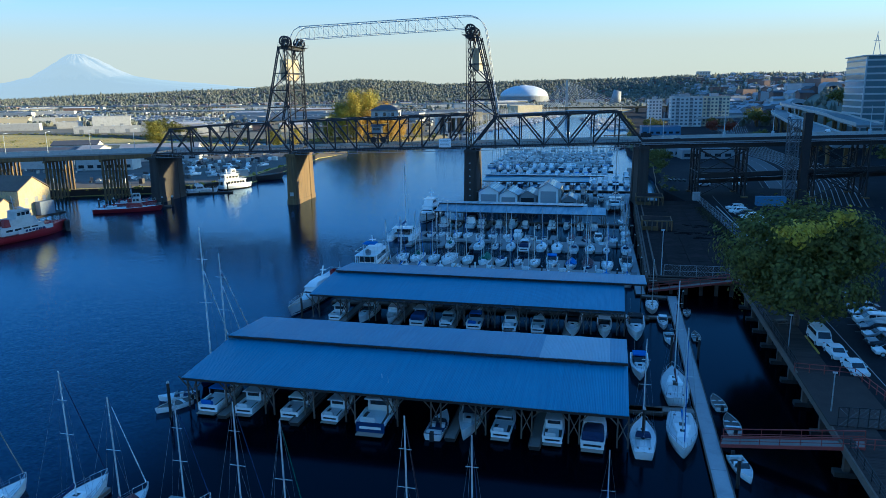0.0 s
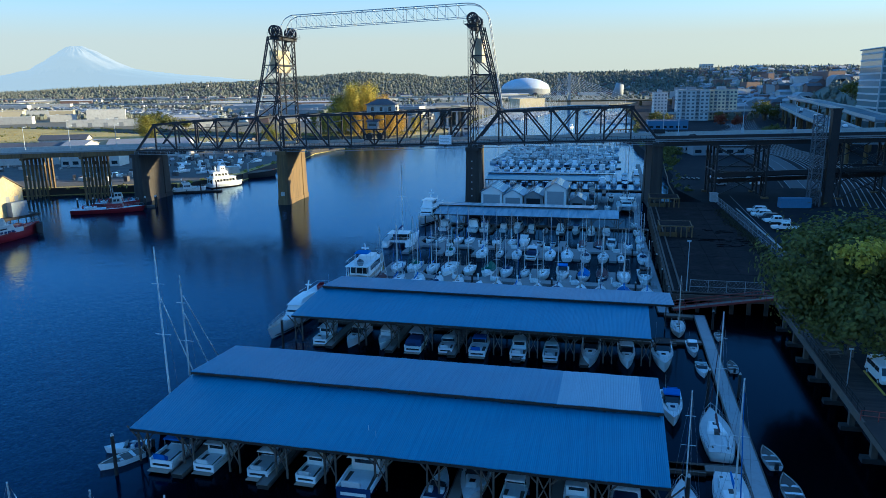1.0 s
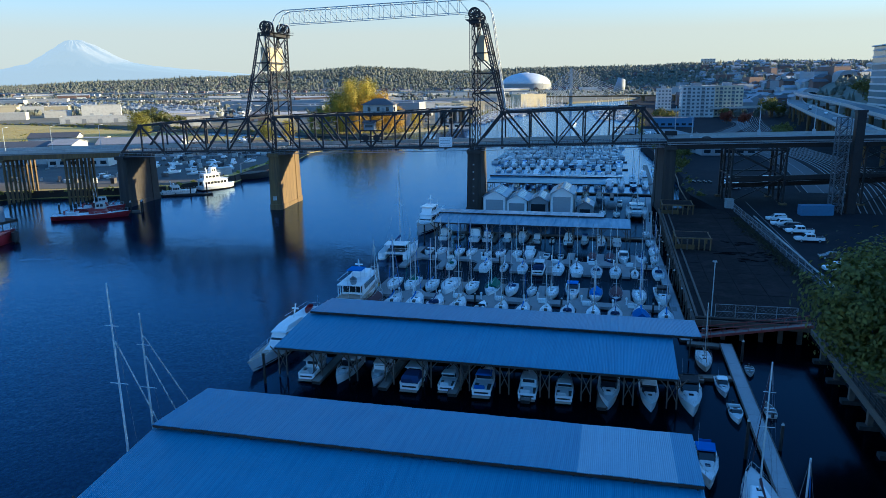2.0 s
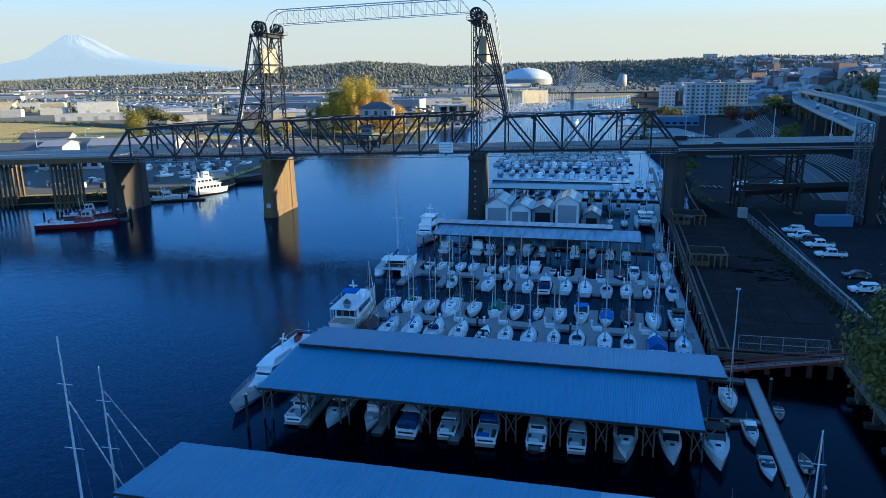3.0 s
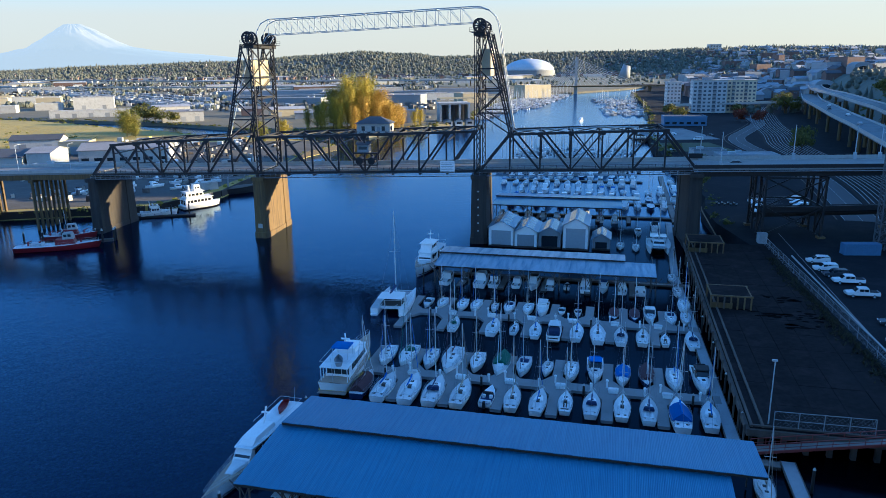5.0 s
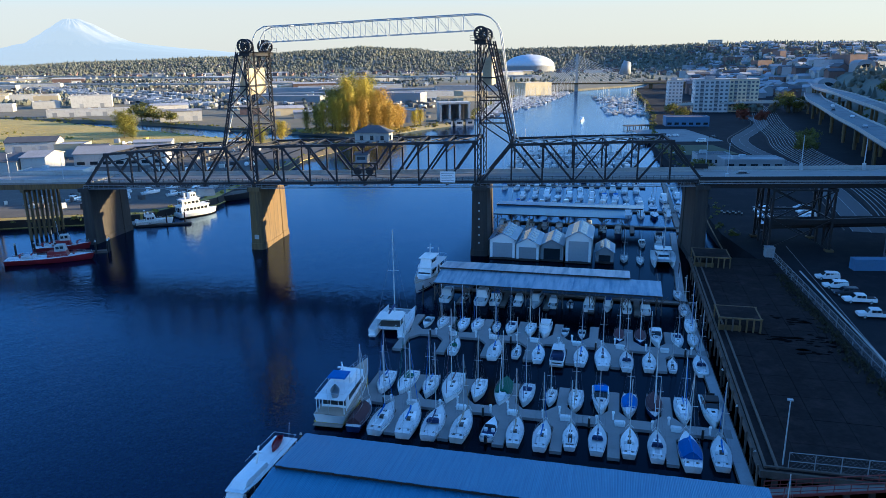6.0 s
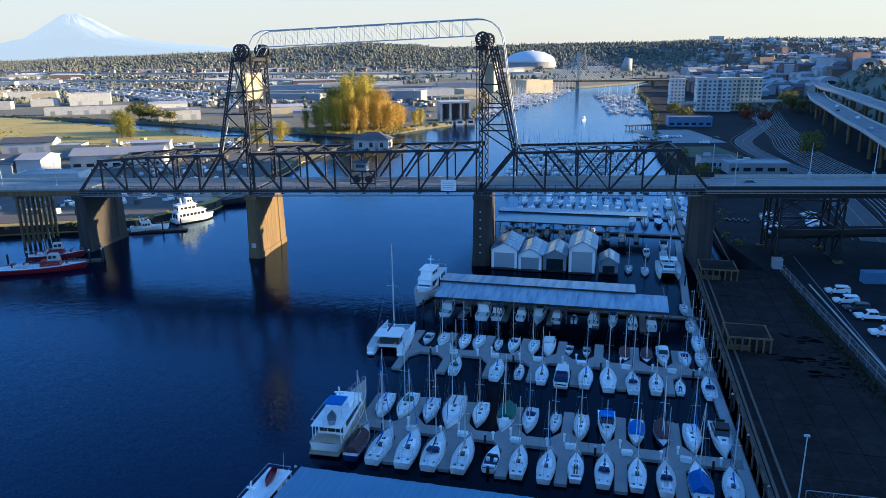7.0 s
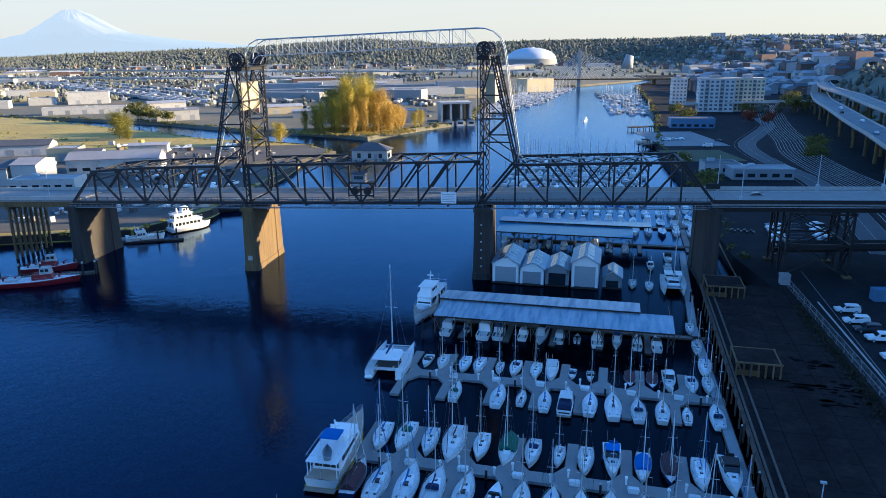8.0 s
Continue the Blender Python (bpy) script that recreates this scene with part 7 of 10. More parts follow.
def old_pier():
    """The disused pier: a worn deck on piles with a kerb of timbers."""
    o = thing("old_pier", "disused dark pier deck on piles with patched worn surface", "pier", MARINA)
    p0, p1, q0, q1 = 6.9, 27.8, 132.0, 226.0
    rows, cols = 14, 5
    for j in range(rows):
        for i in range(cols):
            a, b = p0 + (p1 - p0) * i / cols, p0 + (p1 - p0) * (i + 1) / cols
            c, d = q0 + (q1 - q0) * j / rows, q0 + (q1 - q0) * (j + 1) / rows
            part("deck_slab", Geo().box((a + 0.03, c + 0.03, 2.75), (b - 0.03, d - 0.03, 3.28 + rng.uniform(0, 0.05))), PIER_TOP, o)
    part("edge_beam", Geo().box((p0 - 0.4, q0 - 0.4, 2.2), (p0, q1, 3.1)), CONCRETE_OLD, o)
    part("edge_beam", Geo().box((p0, q0 - 0.4, 2.2), (p1, q0, 3.1)), CONCRETE_OLD, o)
    for x in (p0 + 0.2, p0 + 1.5):
        part("kerb_timber", Geo().box((x - 0.15, q0, 3.28), (x + 0.15, q1, 3.55)), TIMBER, o)
    part("kerb_timber", Geo().box((p0, q0 + 0.1, 3.28), (p1, q0 + 0.4, 3.5)), TIMBER, o)
    for j in range(22):
        y = q0 + 0.6 + j * 4.0
        part("pile", Geo().tube((p0 + 0.3, y, -1.5), (p0 + 0.3, y, 2.75), 0.24, n=8), TIMBER_DARK, o)
        part("fender_timber", Geo().box((p0 - 0.62, y - 0.15, -0.5), (p0 - 0.4, y + 0.15, 3.3)), TIMBER, o)
    for i in range(6):
        x = p0 + 1.5 + i * 2.6
        part("pile", Geo().box((x - 0.3, q0 + 0.3, -1.5), (x + 0.3, q0 + 0.9, 2.75)), CONCRETE_OLD, o)
    # worn holes and patches, and grass along the fence
    for k in range(48):
        x, y = rng.gauss(20.5, 2.8), rng.gauss(rng.choice((169, 174.5, 175, 184)), 1.2)
        if p0 + 2 < x < p1 - 1 and q0 + 2 < y < q1 - 2:
            w, h = rng.uniform(0.4, 1.6), rng.uniform(0.2, 0.6)
            poly = [(x + w * math.cos(a) * rng.uniform(0.6, 1.1), y + h * math.sin(a) * rng.uniform(0.6, 1.1)) for a in (2 * math.pi * i / 9 for i in range(9))]
            part("worn_patch", Geo().prism(poly, 3.30, 3.345), HOLE, o, "dark broken patch")
    return o


old_pier()


def grass_tufts(name, label, spots, material, size=0.5):
    """Low weeds: many small blades in one mesh."""
    g = Geo()
    for x, y, z in spots:
        for _ in range(5):
            a = rng.uniform(0, 6.3)
            r, h = size * rng.uniform(0.4, 1.0), size * rng.uniform(0.4, 1.1)
            dx, dy = math.cos(a) * r * 0.3, math.sin(a) * r * 0.3
            tip = (x + math.cos(a + 1) * r, y + math.sin(a + 1) * r, z + h)
            g.add([(x - dx, y - dy, z), (x + dx, y + dy, z), tip], [(0, 1, 2)])
    return solid(name, g, material, label, "weeds", kind="stuff")


spots = []
for k in range(900):
    q = rng.uniform(140, 214)
    v = mxy(28.6 - 0.0526 * (q - 150) - abs(rng.gauss(0, 1.2)), q, 3.3)
    spots.append((v.x, v.y, v.z))
grass_tufts("weeds", "dry weeds growing along the fence of the old pier", spots, LEAF_WEED)


def pier_shelter(p, q, wide, deep, label):
    s = thing("pier_shelter", label, "shelter", mar(p, q, 3.3))
    n = 6
    for i in range(n + 1):
        x = wide * i / n
        part("post", Geo().box((x - 0.13, -0.13, 0), (x + 0.13, 0.13, 2.3)), CONCRETE if i != 2 else TIMBER, s)
    for x in (0, wide):
        part("back_post", Geo().box((x - 0.13, deep - 0.13, 0), (x + 0.13, deep + 0.13, 2.3)), CONCRETE, s)
    part("front_beam", Geo().box((-0.25, -0.16, 2.3), (wide + 0.25, 0.16, 2.55)), CONCRETE, s)
    part("back_beam", Geo().box((-0.25, deep - 0.16, 2.3), (wide + 0.25, deep + 0.16, 2.55)), CONCRETE, s)
    part("roof", Geo().box((-0.1, 0.18, 2.34), (wide + 0.1, deep - 0.18, 2.5)), PIER_TOP, s, "dark flat roof")
    for x in (0, wide):
        part("side_beam", Geo().box((x - 0.15, 0.17, 2.3), (x + 0.1, deep - 0.17, 2.54)), CONCRETE, s)
    part("low_wall", Geo().box((0.15, 0.3, 0), (wide * 0.55, 0.42, 1.0)), CONCRETE, s)
    return s


pier_shelter(7.3, 176.4, 6.8, 6.4, "open shelter with weathered posts and a dark flat roof")
pier_shelter(6.9, 216.2, 7.6, 7.6, "open shelter with weathered posts by the bridge on the pier")
fence("chain-link fence between the old pier and the car park", (29.2, 150), (25.2, 226), 2.2, 3.2, STEEL_GREY, 19, mesh_fill=True)
fence("chain-link fence across the end of the old pier", (9.6, 132.3), (20.8, 132.5), 2.2, 3.28, STEEL_GREY, 4, mesh_fill=True)
o = thing("street_lamp", "tall pale pole at the corner of the old pier", "lamp post", mar(9.2, 133.2, 3.28))
part("pole", Geo().tube((0, 0, 0), (0, 0, 8.4), 0.09, 0.06), STEEL_PALE, o)
part("lamp_head", Geo().box((-0.35, -0.15, 8.3), (0.25, 0.15, 8.5)), STEEL_PALE, o)


def gangway(label, a, b, wide, z0, z1, material):
    """A sloping gangway with truss sides."""
    a, b = Vector(a), Vector(b)
    d = b - a
    L = d.length
    s = thing("gangway", label, "gangway", MARINA @ pose(a.x, a.y, 0, 0, 0, math.degrees(math.atan2(d.y, d.x))))
    part("deck", Geo().beam((0, 0, z0), (L, 0, z1), wide, 0.16), DOCK_WOOD, s)
    for y in (-wide / 2, wide / 2):
        part("top_rail", Geo().beam((0, y, z0 + 1.1), (L, y, z1 + 1.1), 0.09, 0.09), material, s)
        part("mid_rail", Geo().beam((0, y, z0 + 0.55), (L, y, z1 + 0.55), 0.06, 0.06), material, s)
        part("side_beam", Geo().beam((0, y, z0 + 0.02), (L, y, z1 + 0.02), 0.12, 0.34), material, s)
        n = int(L / 1.6)
        for i in range(n + 1):
            k = i / n
            z = z0 + (z1 - z0) * k
            part("stanchion", Geo().beam((L * k, y, z), (L * k, y, z + 1.1), 0.07, 0.07), material, s)
    return s


gangway("red-brown railed gangway from the float to the boardwalk", (11.9, 73.6), (24.0, 70.3), 1.7, 0.75, 3.4, RED_RAIL)
gangway("faded red gangway from the pier corner to the boardwalk", (7.0, 130.2), (22.6, 131.6), 1.5, 1.1, 3.4, RED_RAIL)


def boardwalk():
    o = thing("boardwalk", "dark timber boardwalk on concrete supports along the shore", "boardwalk", MARINA)
    p0, p1 = 22.3, 26.2
    part("fascia", Geo().box((p0 - 0.2, 20, 2.5), (p0, 130, 3.3)), TIMBER, o)
    g = Geo()
    q = 20.0
    while q < 130:
        g.box((p0, q, 3.2), (p1, q + 0.27, 3.32 + rng.uniform(0, 0.012)))
        q += 0.29
    tagged(part("decking", g, DOCK_WOOD_DARK, o, "dark deck boards"), kind="stuff")
    for q in (62, 70.5, 79, 86.5, 93.5, 100, 106.5, 113, 119, 125.5):
        part("support", Geo().box((p0 + 0.1, q - 0.3, -1.2), (p0 + 0.7, q + 0.3, 3.0)), CONCRETE_OLD, o)
        part("footing", Geo().box((p0 - 0.7, q - 0.5, -1.2), (p0 + 1.4, q + 0.5, 0.5)), CONCRETE_SHADED, o)
    return o


DOCK_WOOD_DARK = mat("dark_boards", (0.045, 0.036, 0.031), 0.9, var=0.25, big=0.5, fine=6, bump=0.3, island=0.25, spec=0.2)
boardwalk()
fence("dark metal railing along the boardwalk edge", (22.4, 89.5), (22.4, 131.0), 1.15, 3.3, STEEL, 22, rails=(0.35, 0.65, 1.0), name="boardwalk_railing", category="railing")
fence("dark metal railing along the boardwalk edge", (22.5, 30), (22.5, 69.5), 1.15, 3.3, STEEL, 20, rails=(0.35, 0.65, 1.0), name="boardwalk_railing", category="railing")
fence("faded red railing across the boardwalk", (21.9, 88.7), (28.3, 88.2), 1.1, 3.3, RED_RAIL, 4, name="ramp_railing", category="railing")
fence("faded red railing beside the ramp to the road", (28.3, 88.1), (30.4, 75.5), 1.1, 3.3, RED_RAIL, 8, name="ramp_railing", category="railing")
fence("tall dark gate frame at the head of the gangway", (22.6, 74.0), (29.2, 74.4), 2.2, 3.3, STEEL, 7, mesh_fill=True, name="gate_fence")
fence("faded red railing at the gangway landing", (23.2, 69.6), (34.5, 70.0), 1.1, 3.3, RED_RAIL, 8, name="ramp_railing", category="railing")
solid("ramp_platform", Geo().box((22.0, 74.2, 3.335), (28.6, 88.0, 3.45)), DOCK_WOOD_DARK, "dark timber ramp platform at the gangway head", "platform", MARINA)

o = thing("picnic_table", "weathered wooden picnic table on the boardwalk", "picnic table", mar(24.1, 107.0, 3.33, 20))
part("tabletop", Geo().box((-0.9, -0.38, 0.70), (0.9, 0.38, 0.76)), TIMBER, o)
for y in (-0.75, 0.75):
    part("bench", Geo().box((-0.9, y - 0.14, 0.42), (0.9, y + 0.14, 0.47)), TIMBER, o)
for x in (-0.65, 0.65):
    part("leg", Geo().beam((x, -0.75, 0), (x, 0.25, 0.72), 0.08, 0.09).beam((x, 0.75, 0), (x, -0.25, 0.72), 0.08, 0.09).beam((x, -0.8, 0.4), (x, 0.8, 0.4), 0.07, 0.09), TIMBER, o)
for p, q in ((23.1, 97.4), (23.0, 77.6)):
    o = thing("boardwalk_lamp", "slim metal lamp post on the boardwalk", "lamp post", mar(p, q, 3.3), group="boardwalk lamps")
    part("pole", Geo().tube((0, 0, 0), (0, 0, 4.4), 0.07, 0.05), STEEL_GREY, o)
    part("lamp_head", Geo().box((-0.22, -0.1, 4.35), (0.22, 0.1, 4.5)), WALL_WHITE, o)
solid("kerb_strip", Geo().box((26.25, 95.8, 3.2), (26.5, 102.6, 3.36)), LINE_YELLOW, "yellow painted parking kerb beside the boardwalk", "kerb", MARINA)


# ---- trees


def tree(name, label, m, height, radius, material, clumps=160, leaves=26, leaf=0.5, trunk=0.4, squash=0.8, base=0.28, bark=BARK, lobes=7):
    """A broadleaf tree: tapered trunk, limbs, and a crown of many small leaf cards with gaps."""
    t = thing(name, label, "tree", m)
    g = Geo()
    fork = height * base
    g.tube((0, 0, 0), (0.05, 0.05, fork), trunk, trunk * 0.75, n=9)
    centres = []
    for i in range(lobes):
        a = 2 * math.pi * i / lobes + rng.uniform(-0.4, 0.4)
        r = radius * rng.uniform(0.35, 0.62)
        z = height * rng.uniform(0.42, 0.78)
        centres.append(Vector((r * math.cos(a), r * math.sin(a), z)))
    centres.append(Vector((0, 0, height * 0.80)))
    centres.append(Vector((0, 0, height * 0.6)))
    for c in centres:
        k = c * 0.55 + Vector((0, 0, fork * 0.3))
        g.tube((0, 0, fork * 0.9), k, trunk * 0.5, trunk * 0.28, n=6)
        g.tube(k, c, trunk * 0.28, trunk * 0.1, n=5)
    part("trunk", g, bark, t)
    g = Geo()
    for _ in range(clumps):
        c = rng.choice(centres)
        d = Vector((rng.gauss(0, 1), rng.gauss(0, 1), rng.gauss(0, 1))).normalized()
        rr = radius * 0.52 * rng.uniform(0.62, 1.0)
        p = c + Vector((d.x * rr, d.y * rr, d.z * rr * squash))
        cr = radius * rng.uniform(0.10, 0.2)
        for _ in range(leaves):
            e = Vector((rng.gauss(0, 1), rng.gauss(0, 1), rng.gauss(0, 0.8)))
            q = p + e * (cr * 0.6)
            n = (e + d * 1.2 + Vector((0, 0, 0.5))).normalized()
            u = n.orthogonal().normalized()
            u = Matrix.Rotation(rng.uniform(0, 6.3), 3, n) @ u
            w = n.cross(u)
            s = leaf * rng.uniform(0.6, 1.3)
            g.add([q - u * s * 0.5, q + w * s * 0.32 + n * s * 0.08, q + u * s * 0.5, q - w * s * 0.32 + n * s * 0.08], [(0, 1, 2, 3)])
    me = g.mesh("crown")
    me.materials.append(material)
    part("crown", me, material, t)
    return t


BIG_TREE = tree("broadleaf_tree", "large dense green tree beside the boardwalk", mar(26.2, 107.4, 3.2), 17.0, 10.0, LEAF, clumps=700, leaves=42, leaf=0.62, trunk=0.45, base=0.2, lobes=11)
# yellow leaf clumps stand in for a patch of sun on the crown
g = Geo()
for cx, cy, cz in ((-4.4, -8.9, 15.3), (-3.2, -10.4, 14.9), (-2.2, -8.6, 15.6), (-0.6, -7.4, 15.6), (0.6, -6.4, 15.5), (3.3, -3.6, 16.4), (4.4, -3.0, 16.5)):
    for _ in range(130):
        e = Vector((rng.gauss(0, 1), rng.gauss(0, 1), rng.gauss(0, 0.8)))
        q = Vector((cx, cy, cz)) + e * 0.7
        n = (e + Vector((0, -0.4, 0.6))).normalized()
        u = Matrix.Rotation(rng.uniform(0, 6.3), 3, n) @ n.orthogonal().normalized()
        w = n.cross(u)
        s = rng.uniform(0.35, 0.75)
        g.add([q - u * s * 0.5, q + w * s * 0.32, q + u * s * 0.5, q - w * s * 0.32], [(0, 1, 2, 3)])
me = g.mesh("turning_leaves")
me.materials.append(LEAF_YELLOW)
part("turning_leaves", me, LEAF_YELLOW, BIG_TREE, "clumps of yellow leaves for a sunlit patch near the top")


# ---- vehicles


def car_body(name, profile, wide, material, parent, narrow=0.86, zsplit=0.9):
    rings = []
    for x in (-wide / 2, -wide / 2 + 0.08, wide / 2 - 0.08, wide / 2):
        k = 0 if abs(x) < wide / 2 - 0.01 else 0.06
        rings.append([(x * (narrow if z > zsplit else 1.0), y * (1 - k * 0.3), z - (k if z > 0.5 else -k)) for y, z in profile])
    return part(name, Geo().loft(rings), material, parent)


def vehicle(kind, label, paint):
    """A parked vehicle facing +y."""
    v = thing("parked_" + kind, label, {"van": "van", "pickup": "pickup truck", "suv": "car", "car": "car"}[kind], group="parked vehicles")
    if kind == "van":
        L, W, H = 5.3, 2.0, 2.05
        body = [(-2.6, 0.35), (2.55, 0.35), (2.6, 0.85), (2.0, 1.12), (1.35, 1.95), (1.0, 2.05), (-2.5, 2.05), (-2.6, 1.2)]
        glass = [(1.98, 1.16), (1.42, 1.88), (1.3, 1.9), (1.3, 1.18)]
        sides = [(-2.3, -1.2), (-1.1, 0.0), (0.1, 1.25)]
        zw = (1.25, 1.8)
    elif kind == "pickup":
        L, W, H = 5.9, 2.0, 1.85
        body = [(-2.9, 0.45), (2.85, 0.45), (2.9, 1.0), (1.5, 1.12), (0.85, 1.75), (0.6, 1.82), (-0.85, 1.82), (-1.0, 1.1), (-2.9, 1.1)]
        glass = [(1.45, 1.15), (0.92, 1.7), (0.8, 1.7), (0.8, 1.15)]
        sides = [(-0.8, -0.1), (0.0, 0.75)]
        zw = (1.18, 1.66)
    elif kind == "suv":
        L, W, H = 4.7, 1.9, 1.72
        body = [(-2.3, 0.35), (2.3, 0.35), (2.35, 0.85), (1.2, 1.02), (0.45, 1.62), (0.1, 1.72), (-2.0, 1.70), (-2.35, 1.0)]
        glass = [(1.15, 1.05), (0.52, 1.58), (0.4, 1.58), (0.4, 1.05)]
        sides = [(-2.0, -1.15), (-1.05, -0.35), (-0.25, 0.6)]
        zw = (1.06, 1.55)
    else:
        L, W, H = 4.5, 1.8, 1.42
        body = [(-2.2, 0.32), (2.2, 0.32), (2.25, 0.7), (1.15, 0.88), (0.4, 1.36), (0.1, 1.42), (-1.0, 1.40), (-1.75, 0.98), (-2.25, 0.9)]
        glass = [(1.1, 0.92), (0.46, 1.32), (0.34, 1.32), (0.34, 0.92)]
        sides = [(-1.2, -0.4), (-0.3, 0.55)]
        zw = (0.93, 1.28)
    car_body("body", body, W, paint, v)
    # windows stand 1 cm proud of the narrowed upper body
    x0 = W / 2 * 0.86 - 0.02
    part("windscreen", Geo().add([(-x0 + 0.06, glass[0][0] + 0.04, glass[0][1]), (x0 - 0.06, glass[0][0] + 0.04, glass[0][1]), (x0 - 0.12, glass[1][0] + 0.04, glass[1][1]), (-x0 + 0.12, glass[1][0] + 0.04, glass[1][1])], [(0, 1, 2, 3)]), GLASS, v)
    for s in (-1, 1):
        for a, b in sides:
            part("side_window", Geo().box((s * W / 2 * 0.86 - 0.02, a, zw[0]), (s * W / 2 * 0.86 + 0.02, b, zw[1])), GLASS, v)
    back = -L / 2 + (0.02 if kind in ("van", "suv") else 0.75)
    if kind == "pickup":
        part("cargo_bed", Geo().box((-W / 2 + 0.18, -2.75, 1.09), (W / 2 - 0.18, -1.1, 1.13)), HULL_BLACK, v, "dark cargo bed")
    elif kind == "car":
        part("rear_window", Geo().add([(-0.62, -1.06, 1.405), (0.62, -1.06, 1.405), (0.62, -1.66, 1.06), (-0.62, -1.66, 1.06)], [(0, 1, 2, 3)]), GLASS, v)
    else:
        part("rear_window", Geo().box((-W * 0.36, back - 0.05, H - 0.65), (W * 0.36, back + 0.02, H - 0.18)), GLASS, v)
    for s in (-1, 1):
        for y in (-L * 0.31, L * 0.31):
            wheel = part("wheel", Geo().tube((s * (W / 2 - 0.22), y, 0.33), (s * (W / 2 + 0.01), y, 0.33), 0.33, n=14), TYRE, v)
            part("rim", Geo().tube((s * (W / 2 + 0.01), y, 0.33), (s * (W / 2 + 0.03), y, 0.33), 0.2, n=10), STEEL_PALE, wheel)
        part("headlight", Geo().box((s * W * 0.36 - 0.2, L / 2 - 0.06, 0.62), (s * W * 0.36 + 0.2, L / 2 + 0.04, 0.8)), DECK_WHITE, v)
        part("tail_light", Geo().box((s * W * 0.42 - 0.09, -L / 2 - 0.03, 0.75), (s * W * 0.42 + 0.09, -L / 2 + 0.05, 1.0)), HULL_RED, v)
        part("mirror", Geo().box((s * (W / 2 + 0.08) - 0.09, L * 0.14, zw[0] - 0.05), (s * (W / 2 + 0.08) + 0.09, L * 0.14 + 0.12, zw[0] + 0.12)), paint, v)
    return v


PAINT_WHITE = mat("white_car_paint", (0.72, 0.72, 0.71), 0.3, var=0.05, bump=0.0, rand=0.08)
PAINT_SILVER = mat("silver_car_paint", (0.40, 0.41, 0.43), 0.3, 0.5, var=0.05, bump=0.0, rand=0.2)
PAINT_DARK = mat("dark_car_paint", (0.025, 0.028, 0.035), 0.3, var=0.05, bump=0.0, rand=0.4)
CAR_KINDS = {
    "van": lambda: vehicle("van", "white parked van beside the boardwalk", PAINT_WHITE),
    "car": lambda: vehicle("car", "white parked saloon car on the asphalt", PAINT_WHITE),
    "silver": lambda: vehicle("car", "silver parked saloon car on the asphalt", PAINT_SILVER),
    "black": lambda: vehicle("car", "dark parked saloon car on the asphalt", PAINT_DARK),
    "suv": lambda: vehicle("suv", "white parked estate car on the asphalt", PAINT_WHITE),
    "suv_dark": lambda: vehicle("suv", "dark parked estate car on the asphalt", PAINT_DARK),
    "pickup": lambda: vehicle("pickup", "white parked pickup truck in the lot", PAINT_WHITE),
}


def far_vehicle(kind, label, paint):
    """A plainer parked vehicle for lots that are only seen from afar."""
    v = thing("parked_" + kind, label, {"van": "van", "pickup": "pickup truck", "suv": "car", "car": "car"}[kind], group="parked vehicles far off")
    W = 1.9
    prof = {"van": [(-2.6, 0.3), (2.55, 0.3), (2.6, 0.85), (2.0, 1.12), (1.35, 1.95), (-2.5, 2.05), (-2.6, 1.2)], "pickup": [(-2.9, 0.4), (2.85, 0.4), (2.9, 1.0), (1.5, 1.12), (0.85, 1.78), (-0.85, 1.82), (-1.0, 1.1), (-2.9, 1.1)], "suv": [(-2.3, 0.3), (2.3, 0.3), (2.35, 0.85), (1.2, 1.02), (0.45, 1.66), (-2.0, 1.70), (-2.35, 1.0)], "car": [(-2.2, 0.3), (2.2, 0.3), (2.25, 0.7), (1.15, 0.88), (0.4, 1.38), (-1.0, 1.40), (-1.75, 0.98), (-2.25, 0.9)]}[kind]
    car_body("body", prof, W, paint, v)
    top = max(z for y, z in prof)
    z0 = top - 0.52
    part("glazing", cabin_geo(W * 0.885, W * 0.885, {"van": -2.45, "pickup": -0.82, "suv": -2.1, "car": -1.25}[kind], {"van": 1.75, "pickup": 1.15, "suv": 0.9, "car": 0.9}[kind], z0, 0.4, 0.25, 0.4, 0.99), GLASS, v)
    for sx in (-1, 1):
        for y in (-1.4, 1.4):
            part("wheel", Geo().tube((sx * 0.72, y, 0.33), (sx * 0.96, y, 0.33), 0.33, n=9), TYRE, v)
    return v


FAR_CARS = {
    "van": lambda: far_vehicle("van", "white van parked far off", PAINT_WHITE),
    "car": lambda: far_vehicle("car", "white saloon car parked far off", PAINT_WHITE),
    "silver": lambda: far_vehicle("car", "silver saloon car parked far off", PAINT_SILVER),
    "black": lambda: far_vehicle("car", "dark saloon car parked far off", PAINT_DARK),
    "suv": lambda: far_vehicle("suv", "white estate car parked far off", PAINT_WHITE),
    "suv_dark": lambda: far_vehicle("suv", "dark estate car parked far off", PAINT_DARK),
    "pickup": lambda: far_vehicle("pickup", "white pickup truck parked far off", PAINT_WHITE),
}


def park(kind, m):
    if m.translation.y > 215:
        return berth("far vehicle " + kind, FAR_CARS[kind], m)
    return berth("vehicle " + kind, CAR_KINDS[kind], m)


